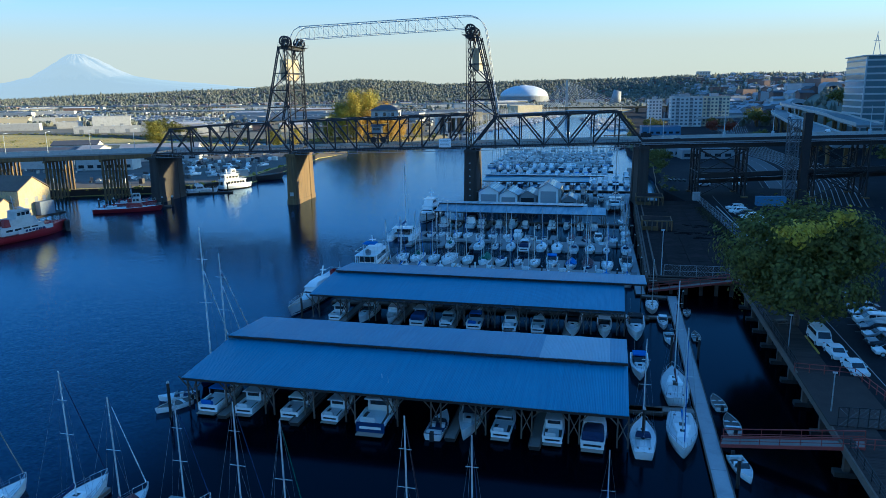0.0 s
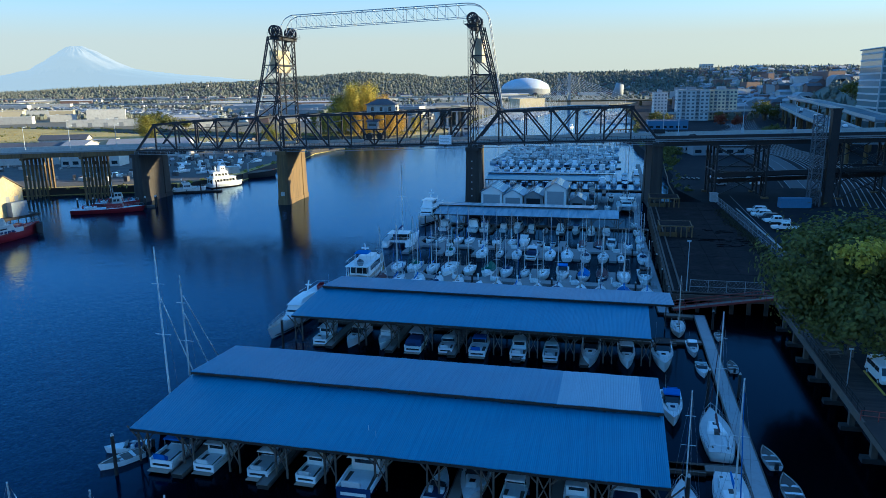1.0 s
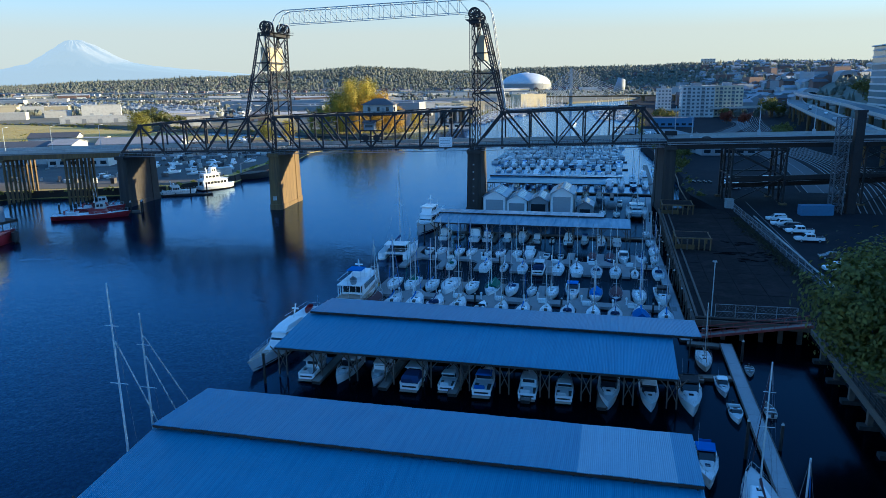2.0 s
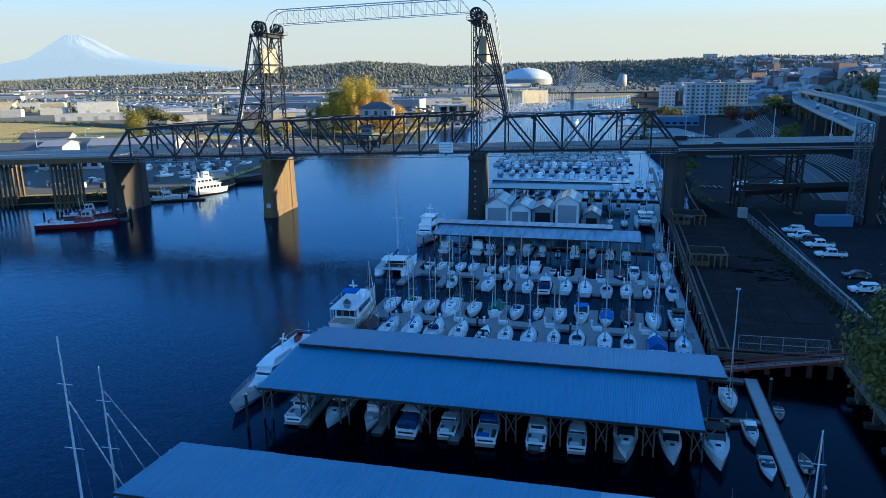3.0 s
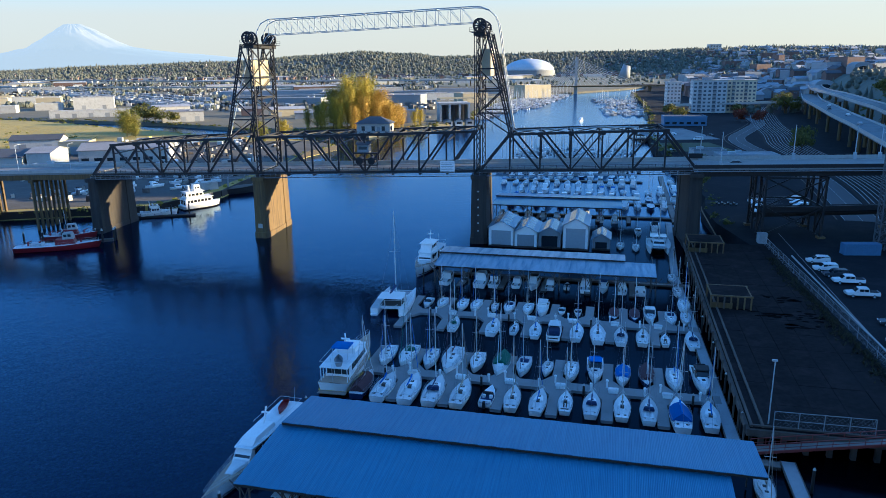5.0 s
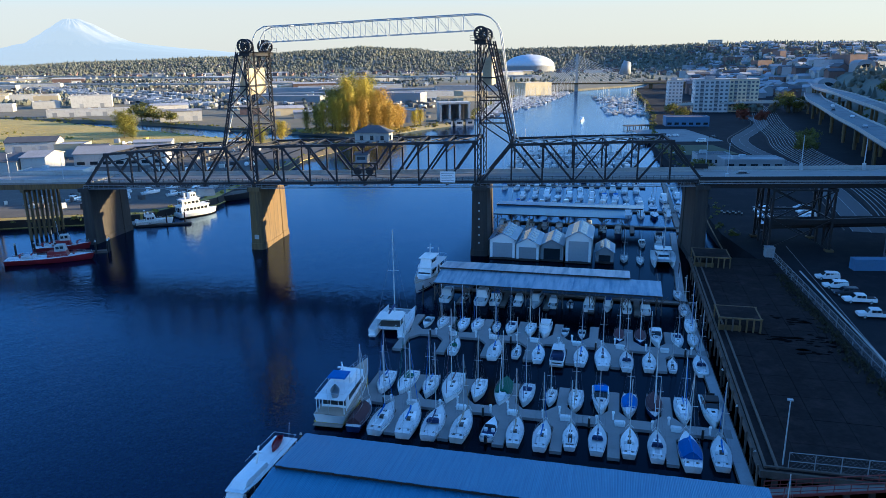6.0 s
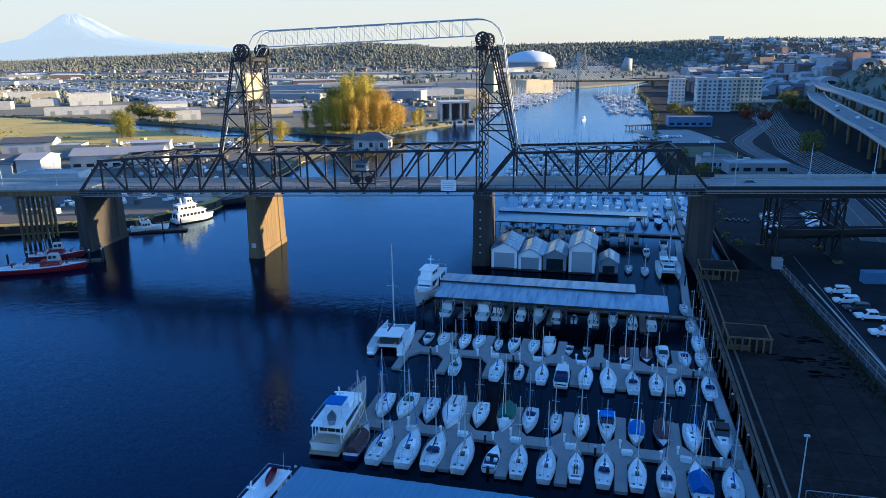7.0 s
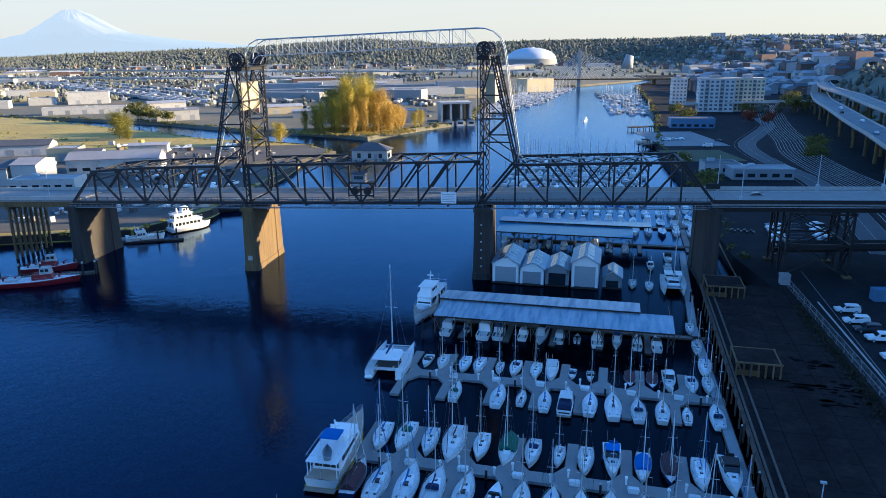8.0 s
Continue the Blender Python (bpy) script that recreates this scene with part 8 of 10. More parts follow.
park("van", mar(27.6, 100.6, 3.2, 182))
park("car", mar(28.2, 95.4, 3.2, 183))
park("car", mar(28.9, 90.3, 3.2, 184))
for i, (kind, p, q) in enumerate((("silver", 37.2, 113.6), ("suv", 36.8, 110.2), ("black", 36.4, 106.9), ("silver", 36.0, 103.6), ("suv_dark", 35.6, 100.4), ("car", 35.2, 97.0), ("black", 37.6, 117.0), ("suv_dark", 38.4, 124))):
    park(kind, mar(p, q, 3.2, 90))
# the lot beyond the fence, and under the approach
for kind, x, y, turn in (("suv", 79.8, 199.6, 80), ("suv", 78.4, 193.6, 80), ("suv_dark", 78.2, 189.2, 80), ("pickup", 78.4, 184.6, 80), ("pickup", 76.6, 176.4, 80), ("black", 73.6, 161.4, 78), ("suv", 70.0, 152.6, 82)):
    park(kind, pose(x, y, 3.2, 0, 0, turn))
for i in range(16):
    kind = ("silver", "car", "suv", "suv_dark", "black")[i % 5]
    park(kind, pose(88.5 + (i % 2) * 12.5 + (i // 2) * 1.0, 250.0 + (i // 2) * 3.1, 3.2, 0, 0, 96))
for kind, x, y, turn in (("pickup", 110, 402, 85), ("car", 128, 385, 80), ("van", 136, 448, 80), ("suv", 122, 476, 60), ("silver", 126, 478, 60), ("car", 131, 479, 60), ("black", 150, 470, 30)):
    park(kind, pose(x, y, 3.2, 0, 0, turn))
park("black", BRIDGE @ pose(126, 9.5, 19.9, 0, 0, 90))

# markings, kerbs and small items on the asphalt
g = Geo()
for i in range(9):
    a = mxy(31.3 - i * 0.218, 150 + i * 7.5, 3.2)
    b = mxy(31.1 - i * 0.218, 150 + i * 7.5 + 7.3, 3.2)
    g.beam((a.x, a.y, 3.28), (b.x, b.y, 3.28), 0.25, 0.22)
solid("lot_kerb", g, CONCRETE_LIGHT, "pale concrete kerb along the fence of the car park", "kerb", kind="structure")
g = Geo()
for i in range(14):
    a, b = mxy(33.5, 96.2 + i * 3.3, 3.205), mxy(38.5, 96.2 + i * 3.3, 3.205)
    g.beam(a, b, 0.1, 0.01)
a, b = mxy(31.0, 40, 3.205), mxy(31.0, 240, 3.205)
g.beam(a, b, 0.12, 0.01)
a, b = mxy(52.0, 40, 3.205), mxy(52.0, 200, 3.205)
g.beam(a, b, 0.12, 0.01)
for i in range(9):
    g.beam((92 + i * 1.0, 250 + i * 3.1, 3.205), (97 + i * 1.0, 250.6 + i * 3.1, 3.205), 0.1, 0.01)
solid("road_marking", g, LINE_WHITE, "white painted lines on the asphalt", "road marking", kind="structure")
curve = [(66, 222), (69, 236), (73.5, 256), (78, 272), (84, 296), (90, 318)]
g = Geo()
for a, b in zip(curve, curve[1:]):
    g.beam((a[0], a[1], 3.3), (b[0], b[1], 3.3), 0.3, 0.24)
solid("shore_kerb", g, CONCRETE, "stained kerb curving along the shore path", "kerb", kind="structure")
o = thing("utility_box", "pale utility cabinet under the bridge", "utility box", pose(75.0, 217.6, 3.28, 0, 0, -10))
part("body", Geo().box((-1.0, -1.0, 0), (1.0, 1.0, 2.3)), WALL_GREY, o)
part("lid", Geo().box((-1.1, -1.1, 2.3), (1.1, 1.1, 2.42)), STEEL_GREY, o)
part("door", Geo().box((-0.8, -1.04, 0.25), (0.8, -1.0, 2.1)), STEEL_GREY, o)
o = thing("container", "blue shipping container beside the ramp", "container", pose(92.8, 206.6, 3.2, 0, 0, -3))
part("body", Geo().box((-4, -1.2, 0), (4, 1.2, 2.6)), WALL_BLUE, o)
for i in range(16):
    part("rib", Geo().box((-3.9 + i * 0.5, -1.25, 0.2), (-3.7 + i * 0.5, -1.2, 2.5)), WALL_BLUE, o)
part("door", Geo().box((-4.05, -1.1, 0.2), (-4.0, 1.1, 2.5)), WALL_BLUE, o)
for i in range(8):
    o = thing("traffic_drum", "small black and white barrel marker on the lot", "traffic barrel", pose(81.5 + (i % 4) * 1.6, 266.5 - (i // 4) * 2.0 - (i % 4) * 0.5, 3.2), group="traffic barrels")
    part("barrel", Geo().tube((0, 0, 0), (0, 0, 1.0), 0.3, 0.24, n=10), HULL_BLACK, o)
    part("band", Geo().tube((0, 0, 0.55), (0, 0, 0.9), 0.29, 0.27, n=10), WALL_WHITE, o)

# ---------------------------------------------------------------- flats side: wharf, work boats, sheds


def box_building(label, m, w, d, h, wall=WALL_WHITE, roof=ROOF_FLAT, gable=0.0, along="x", doors=0, windows=0, storeys=1, category="warehouse", name="warehouse", group="", parapet=0.5, vents=0):
    """A plain building with a parapet or gabled roof, loading doors and windows on its near and right faces."""
    b = thing(name, label, category, m, group=group)
    if gable:
        part("wall", Geo().gable_walls((-w / 2, -d / 2), (w / 2, d / 2), -0.5, h, gable, along), wall, b)
        part("roof", Geo().gable((-w / 2, -d / 2), (w / 2, d / 2), h + 0.02, 0.25, gable, along, over=0.5), roof, b)
    else:
        part("wall", Geo().box((-w / 2, -d / 2, -0.5), (w / 2, d / 2, h)), wall, b)
        part("roof", Geo().box((-w / 2 + 0.4, -d / 2 + 0.4, h), (w / 2 - 0.4, d / 2 - 0.4, h + 0.08)), roof, b)
        if m.translation.y < 1200:
            part("parapet", Geo().box((-w / 2 - 0.05, -d / 2 - 0.05, h), (w / 2 + 0.05, -d / 2 + 0.35, h + parapet)).box((-w / 2 - 0.05, d / 2 - 0.35, h), (w / 2 + 0.05, d / 2 + 0.05, h + parapet)).box((w / 2 - 0.35, -d / 2 + 0.36, h), (w / 2 + 0.05, d / 2 - 0.36, h + parapet)).box((-w / 2 - 0.05, -d / 2 + 0.36, h), (-w / 2 + 0.35, d / 2 - 0.36, h + parapet)), wall, b)
    for i in range(doors):
        x = -w / 2 + w * (i + 0.5) / doors
        part("door", Geo().box((x - min(1.9, w / doors * 0.32), -d / 2 - 0.06, 0), (x + min(1.9, w / doors * 0.32), -d / 2 + 0.03, min(4.2, h * 0.62))), WALL_GREY, b, "grey loading door")
    for s in range(storeys if windows else 0):
        z = 1.1 + s * (h - 0.6) / storeys
        for i in range(windows):
            x = -w / 2 + w * (i + 0.5) / windows
            part("window", Geo().box((x - w / windows * 0.3, -d / 2 - 0.05, z), (x + w / windows * 0.3, -d / 2 + 0.03, z + min(1.5, (h - 0.6) / storeys * 0.55))), GLASS, b)
    for i in range(vents):
        x, y = rng.uniform(-w * 0.4, w * 0.4), rng.uniform(-d * 0.35, d * 0.35)
        part("roof_unit", Geo().box((x - 1.2, y - 0.9, h), (x + 1.2, y + 0.9, h + 1.3)), STEEL_PALE, b)
    return b


def tug():
    """The red and white harbour tug at the wharf."""
    b = thing("tugboat", "red and white harbour tug with black fenders at the wharf", "tugboat", pose(-115.6, 184.6, 0, 0, 0, -22.7) @ Matrix.Diagonal((0.86, 1.0, 0.78, 1)))
    L, B, fr = 31.0, 10.0, 2.3
    kw = dict(stern=0.8, full=0.5, rise=0.75)
    part("hull", hull_geo(L, B, fr, 2.0, flare=0.93, rake=0.03, **kw), HULL_RED, b, smooth=True)
    part("deck", deck_geo(L, B, fr, rake=0.03, drop=0.35, **kw), HULL_RED, b)
    part("fender_belt", rail_geo(L, B * 1.03, fr * 0.86, 0.0, 1.0, 0.45, rake=0.03, n=18, bars=(0.5,), **kw), HULL_BLACK, b, "black rubber fender belt")
    g = Geo()
    for i in range(9):
        a = math.pi * (i / 8 - 0.5)
        p = (math.sin(a) * 2.3, L * 0.5 - 1.0 + math.cos(a) * 1.6)
        g.tube((p[0], p[1], 0.6), (p[0], p[1], 3.4), 0.55, n=8)
    part("bow_fender", g, HULL_BLACK, b, "round black bow fender")
    z = fr
    part("deckhouse", cabin_geo(6.6, 5.6, -5.0, 8.0, z, 2.6, 0.1, 0.5, 0.97), WALL_WHITE, b)
    part("upper_house", cabin_geo(5.2, 4.6, -2.0, 6.2, z + 2.6, 2.3, 0.1, 0.6, 0.96), WALL_WHITE, b)
    part("wheelhouse", cabin_geo(4.0, 3.6, 0.2, 4.8, z + 4.9, 2.4, 0.2, 0.3, 0.9), WALL_WHITE, b)
    for g in side_windows(4.0, 3.7, 0.5, 4.4, z + 5.8, 1.0, 3):
        part("window", g, GLASS, b)
    part("front_window", Geo().box((-1.6, 4.5, z + 5.8), (1.6, 4.62, z + 6.8)), GLASS, b)
    part("wheelhouse_roof", Geo().box((-2.3, 0.0, z + 7.3), (2.3, 5.0, z + 7.45)), WALL_WHITE, b)
    for g in side_windows(6.6, 5.9, -4.0, 6.0, z + 1.1, 0.7, 4):
        part("porthole", g, GLASS, b)
    for s in (-1, 1):
        part("funnel", Geo().loft([[(s * 2.0 - 0.7, -3.6, z + 2.5), (s * 2.0 + 0.7, -3.6, z + 2.5), (s * 2.0 + 0.7, -1.8, z + 2.5), (s * 2.0 - 0.7, -1.8, z + 2.5)], [(s * 2.0 - 0.55, -3.6, z + 5.4), (s * 2.0 + 0.55, -3.6, z + 5.4), (s * 2.0 + 0.55, -2.2, z + 5.2), (s * 2.0 - 0.55, -2.2, z + 5.2)]]), HULL_RED, b, "red funnel")
        part("bulwark_panel", Geo().beam((s * 4.3, -1, z + 0.7), (s * 3.9, 9.4, z + 1.0), 0.1, 1.5), WALL_WHITE, b, "white bulwark panel")
        for k in range(6):
            part("name_bar", Geo().box((s * 4.21 - 0.09, 1.0 + k * 1.0, z + 0.45), (s * 4.21 + 0.09, 1.7 + k * 1.0, z + 1.15)), HULL_BLUE, b, "dark block in place of lettering")
    part("mast", Geo().tube((0, 1.2, z + 7.4), (0, 0.8, z + 12.5), 0.14, 0.08, n=6).beam((-1.3, 1.0, z + 10.4), (1.3, 1.0, z + 10.4), 0.1, 0.1).beam((-0.9, 1.0, z + 11.5), (0.9, 1.0, z + 11.5), 0.08, 0.08), STEEL_PALE, b)
    part("monitor_platform", Geo().box((-1.4, 2.2, z + 8.2), (1.4, 3.6, z + 8.35)).beam((-1.2, 3, z + 7.4), (-1.2, 3, z + 8.2), 0.1, 0.1).beam((1.2, 3, z + 7.4), (1.2, 3, z + 8.2), 0.1, 0.1), STEEL_PALE, b)
    part("winch", Geo().tube((-1.4, 10.2, z + 0.9), (1.4, 10.2, z + 0.9), 0.9, n=14), HULL_RED, b, "red bow winch")
    part("winch_frame", Geo().beam((-1.9, 9.2, z), (-1.9, 11.2, z + 1.8), 0.3, 0.3).beam((1.9, 9.2, z), (1.9, 11.2, z + 1.8), 0.3, 0.3).beam((-1.9, 11.2, z + 1.8), (1.9, 11.2, z + 1.8), 0.3, 0.3), HULL_RED, b)
    part("rail", rail_geo(L, B * 0.97, fr, 0.62, 0.98, 1.1, rake=0.03, n=8, bars=(0.5, 1.0), **kw), STEEL_PALE, b)
    return b


tug()


def fireboat(label, m, L, cabin_y, cabin):
    b = thing("fireboat", label, "work boat", m)
    B, fr = L * 0.25, 1.25
    kw = dict(stern=0.9, full=0.5, rise=0.4)
    part("hull", hull_geo(L, B, fr, 0.8, **kw), HULL_RED, b, smooth=True)
    part("deck", deck_geo(L, B, fr, **kw), DECK_WHITE, b)
    part("rub_rail", rail_geo(L, B * 1.02, fr * 0.9, 0, 0.98, 0.16, n=12, bars=(0.5,), **kw), WALL_WHITE, b)
    part("deckhouse", cabin_geo(B * 0.6, B * 0.5, cabin_y - cabin / 2, cabin_y + cabin / 2, fr, 1.5, 0.1, 0.6, 0.95), HULL_RED, b, "red deckhouse")
    part("pilothouse", cabin_geo(B * 0.52, B * 0.45, cabin_y - 0.6, cabin_y + 2.0, fr + 1.5, 1.6, 0.1, 0.4, 0.92), WALL_WHITE, b)
    for g in side_windows(B * 0.52, B * 0.47, cabin_y - 0.4, cabin_y + 1.6, fr + 2.1, 0.7, 2):
        part("window", g, GLASS, b)
    for k in (-0.34, -0.2, 0.3):
        part("monitor", Geo().tube((0, k * L, fr), (0, k * L, fr + 1.1), 0.25, n=8).tube((0, k * L, fr + 1.0), (0, k * L + 1.0, fr + 1.4), 0.12, n=8), HULL_RED, b, "red water cannon")
    part("deck_box", Geo().box((-B * 0.3, -L * 0.3, fr), (B * 0.3, -L * 0.16, fr + 0.7)), DECK_WHITE, b)
    part("mast", Geo().tube((0, cabin_y - 0.8, fr + 3), (0, cabin_y - 1.0, fr + 7.0), 0.09, 0.05, n=6).beam((-0.9, cabin_y - 0.9, fr + 5.6), (0.9, cabin_y - 0.9, fr + 5.6), 0.08, 0.08), STEEL_PALE, b)
    part("rail", rail_geo(L, B * 0.96, fr, 0.05, 0.97, 0.8, n=12, bars=(0.5, 1.0), **kw), WALL_WHITE, b)
    return b


fireboat("long red fireboat with white deck gear at a float", pose(-105.4, 229.6, 0, 0, 0, -76), 20.0, 2.5, 5.0)
fireboat("smaller red and white fireboat with a tall pilothouse", pose(-108.2, 241.0, 0, 0, 0, -72), 13.5, 0.5, 4.5)
o = thing("fireboat_float", "grey float with white-capped piles beside the bridge pier", "dock", pose(-106.0, 235.4, 0, 0, 0, 15))
part("float", Geo().box((-11, -0.8, -0.3), (12, 0.8, 0.6)), TIMBER, o)
for x, y in ((9.5, -1.2), (12.4, -0.6), (12.6, 0.9), (-6.0, 1.3), (-1.0, 1.3), (-10.6, 1.2)):
    part("mooring_pile", Geo().tube((x, y, -1), (x, y, 3.3), 0.26, n=9), TIMBER_DARK, o)
    part("pile_cap", Geo().tube((x, y, 3.3), (x, y, 3.8), 0.3, 0.18, n=9), WALL_WHITE, o, "white cap")


def wharf_house():
    """The peeling two-part warehouse on its pile wharf."""
    m = pose(-128, 207.6, 0, 0, 0, -20) @ Matrix.Diagonal((0.70, 0.70, 1.24, 1))
    w = thing("timber_wharf", "old timber wharf on rows of piles", "wharf", m)
    part("deck", Geo().box((-34, -17, 1.9), (13, 13, 2.45)), TIMBER_DARK, w)
    for i in range(13):
        for j in range(3):
            part("pile", Geo().tube((-9 + i * 2.0, -17.4 + j * 3.0, -1.2), (-9 + i * 2.0, -17.4 + j * 3.0, 1.95), 0.2, n=7), TIMBER_DARK, w)
    for j in range(8):
        part("pile", Geo().tube((12.6, -14 + j * 3.4, -1.2), (12.6, -14 + j * 3.4, 1.95), 0.2, n=7), TIMBER_DARK, w)
    b = thing("wharf_warehouse", "weathered warehouse with peeling cream gables on a timber wharf", "warehouse", m)
    part("wall", Geo().gable_walls((-34, -6), (9.5, 9), 2.45, 8.4, 3.0, "x"), WALL_OLD, b)
    part("roof", Geo().gable((-34, -6), (9.5, 9), 8.42, 0.2, 3.0, "x"), ROOF_RUST, b, "brown weathered roof")
    part("lean_to", Geo().gable_walls((-30, -13.5), (6.0, -6.05), 2.45, 5.4, 1.6, "x"), WALL_OLD, b)
    part("lean_to_roof", Geo().gable((-30, -13.5), (6.0, -6.4), 5.42, 0.18, 1.6, "x", over=0.3), ROOF_RUST, b)
    for x in (-26, -18, -10, -2):
        part("window", Geo().box((x - 1.2, -6.06, 6.2), (x + 1.2, -5.95, 7.6)), GLASS, b)
    for y in (-2.5, 2.2, 6.0):
        part("boarded_window", Geo().box((9.45, y - 0.8, 5.0), (9.56, y + 0.8, 6.8)), WALL_GREY, b)
    part("annex", Geo().box((9.6, 1.0, 2.45), (12.6, 8.0, 5.6)), WALL_BLUE_OLD, b, "faded blue annex")
    return b


ROOF_RUST = mat("brown_roofing", (0.13, 0.10, 0.075), 0.85, var=0.3, big=0.3, fine=2, bump=0.3, stain=(0.07, 0.06, 0.05), stain_amount=0.7)
WALL_BLUE_OLD = mat("faded_blue_boards", (0.16, 0.20, 0.25), 0.85, var=0.3, big=0.4, fine=4, bump=0.3, stain=(0.25, 0.23, 0.2), stain_amount=0.6)
wharf_house()


def passenger_boat():
    """The small white three-deck passenger vessel."""
    b = thing("passenger_boat", "white three-deck passenger boat with dark waterline", "passenger boat", pose(-86.4, 285.2, 0, 0, 0, -45) @ Matrix.Diagonal((0.80, 0.66, 0.92, 1)))
    L, B, fr = 20.0, 6.4, 1.5
    kw = dict(stern=0.95, full=0.6, rise=0.5)
    part("hull", hull_geo(L, B, fr, 0.9, **kw), GELCOAT, b, smooth=True)
    part("boot_stripe", hull_geo(L * 1.002, B * 1.01, 0.4, 0.5, rise=0.0, stern=0.95, full=0.6), HULL_BLACK, b)
    part("deck", deck_geo(L, B, fr, **kw), DECK_WHITE, b)
    part("main_house", cabin_geo(5.6, 4.6, -9.0, 6.0, fr, 2.5, 0.1, 0.4, 0.98), GELCOAT, b)
    for g in side_windows(5.6, 4.9, -8.5, 5.0, fr + 1.0, 0.9, 7):
        part("window", g, GLASS, b)
    part("upper_deck", Geo().box((-2.9, -9.4, fr + 2.5), (2.9, 6.2, fr + 2.65)), DECK_WHITE, b)
    part("upper_house", cabin_geo(4.6, 4.0, -8.0, 1.5, fr + 2.65, 2.2, 0.1, 0.4, 0.97), GELCOAT, b)
    for x in (-1.4, 0, 1.4):
        part("aft_window", Geo().box((x - 0.45, -8.06, fr + 3.3), (x + 0.45, -7.9, fr + 4.3)), GLASS, b)
        part("aft_door", Geo().box((x - 0.45, -9.06, fr + 0.4), (x + 0.45, -8.9, fr + 2.0)), GLASS, b)
    for g in side_windows(4.6, 4.2, -7.5, 1.0, fr + 3.3, 0.9, 4):
        part("window", g, GLASS, b)
    part("top_deck", Geo().box((-2.5, -8.3, fr + 4.85), (2.5, 1.8, fr + 5.0)), DECK_WHITE, b)
    part("pilothouse", cabin_geo(2.8, 2.6, -3.2, 0.2, fr + 5.0, 2.1, 0.2, 0.3, 0.92), GELCOAT, b)
    for g in side_windows(2.8, 2.6, -2.9, -0.3, fr + 5.7, 0.8, 2):
        part("window", g, GLASS, b)
    part("funnel", Geo().tube((0, -5.2, fr + 5.0), (0, -5.6, fr + 7.2), 0.5, 0.4, n=10), GELCOAT, b)
    part("rail", Geo().beam((-2.45, -8.2, fr + 5.9), (2.45, -8.2, fr + 5.9), 0.06, 0.06).beam((2.45, -8.2, fr + 5.9), (2.45, 1.6, fr + 5.9), 0.06, 0.06).beam((2.8, -9.2, fr + 3.6), (2.8, 6.0, fr + 3.6), 0.06, 0.06), ALU, b)
    return b


passenger_boat()
berth("fly", KINDS["fly"], pose(-95.2, 271.6, 0, 0, 0, -62))
berth("express", KINDS["express"], pose(-100.5, 272.8, 0, 0, 0, -70) @ Matrix.Scale(0.7, 4))
o = thing("work_barge", "dark-hulled workboat with an orange bow at the quay", "work boat", pose(-85.5, 311, 0, 0, 0, -58))
part("hull", hull_geo(24, 7.0, 2.0, 1.0, stern=0.95, full=0.7, rise=0.4), HULL_BLACK, o, smooth=True)
part("deck", deck_geo(24, 7.0, 2.0, stern=0.95, full=0.7, rise=0.4), TIMBER, o)
part("bow_band", hull_geo(9, 6.0, 2.15, 0.6, stern=0.98, full=0.3, rise=0.4), mat("rust_orange", (0.35, 0.10, 0.04), 0.7), o, "orange bow", m=pose(0, 7.6, 0))
part("deckhouse", cabin_geo(4.5, 4.0, -9, -3, 2.0, 3.2, 0.1, 0.3, 0.95), WALL_WHITE, o)
part("crane", Geo().beam((0, 1, 2), (0, 1, 6), 0.5, 0.5).beam((0, 1, 6), (0, 8, 8.5), 0.3, 0.3), STEEL_GREY, o)
plank = thing("quay_float", "low timber float along the flats shore", "dock", pose(-99, 268.5, 0, 0, 0, 12))
part("float", Geo().box((-9, -1.0, -0.3), (16, 1.0, 0.5)), TIMBER_DARK, plank)
for i in range(5):
    part("mooring_pile", Geo().tube((-8 + i * 5.5, 1.3, -1), (-8 + i * 5.5, 1.3, 3.6), 0.22, n=8), TIMBER_DARK, plank)

YARD = mat("yard_gravel", (0.07, 0.066, 0.06), 0.95, var=0.3, big=0.05, fine=1.2, bump=0.3, stain=(0.12, 0.11, 0.10), stain_amount=0.6)
# the gravel yard with stored boats and cars behind the pier
solid("yard_surface", Geo().prism([(-236, 246), (-176, 246), (-152, 270), (-101, 280), (-91, 292), (-87, 326), (-78.4, 383), (-78.4, 415), (-66.5, 449), (-84.3, 475.6), (-150, 472), (-215, 452), (-330, 420), (-330, 300)], 2.0, 2.46), YARD, "worn gravel yard between the sheds", "yard", kind="structure")
g, gd = Geo(), Geo()
for i in range(520):
    x, y = rng.uniform(-215, -92), rng.uniform(285, 445)
    if (y < 300 and x > -120) or -200 < x < -138 and 380 < y < 404 or x < -178 and 340 < y < 374 or -182 < x < -150 and 336 < y < 354 or noise.noise((x * 0.03, y * 0.03, 7)) < -0.1:
        continue
    w, h = rng.uniform(0.6, 2.6), rng.uniform(0.5, 2.0)
    rng.choice((g, gd)).box((-w / 2, -w * 0.3, 0), (w / 2, w * 0.3, h), pose(x, y, 2.46, 0, 0, rng.uniform(0, 180)))
solid("yard_crates", g, mat("pale_crates", (0.38, 0.36, 0.32), 0.8, var=0.2, island=0.7), "scattered pale crates and gear in the yard", "crates", kind="stuff")
solid("yard_scrap", gd, mat("dark_scrap", (0.09, 0.08, 0.075), 0.8, var=0.3, island=0.8), "scattered dark drums and scrap in the yard", "scrap", kind="stuff")
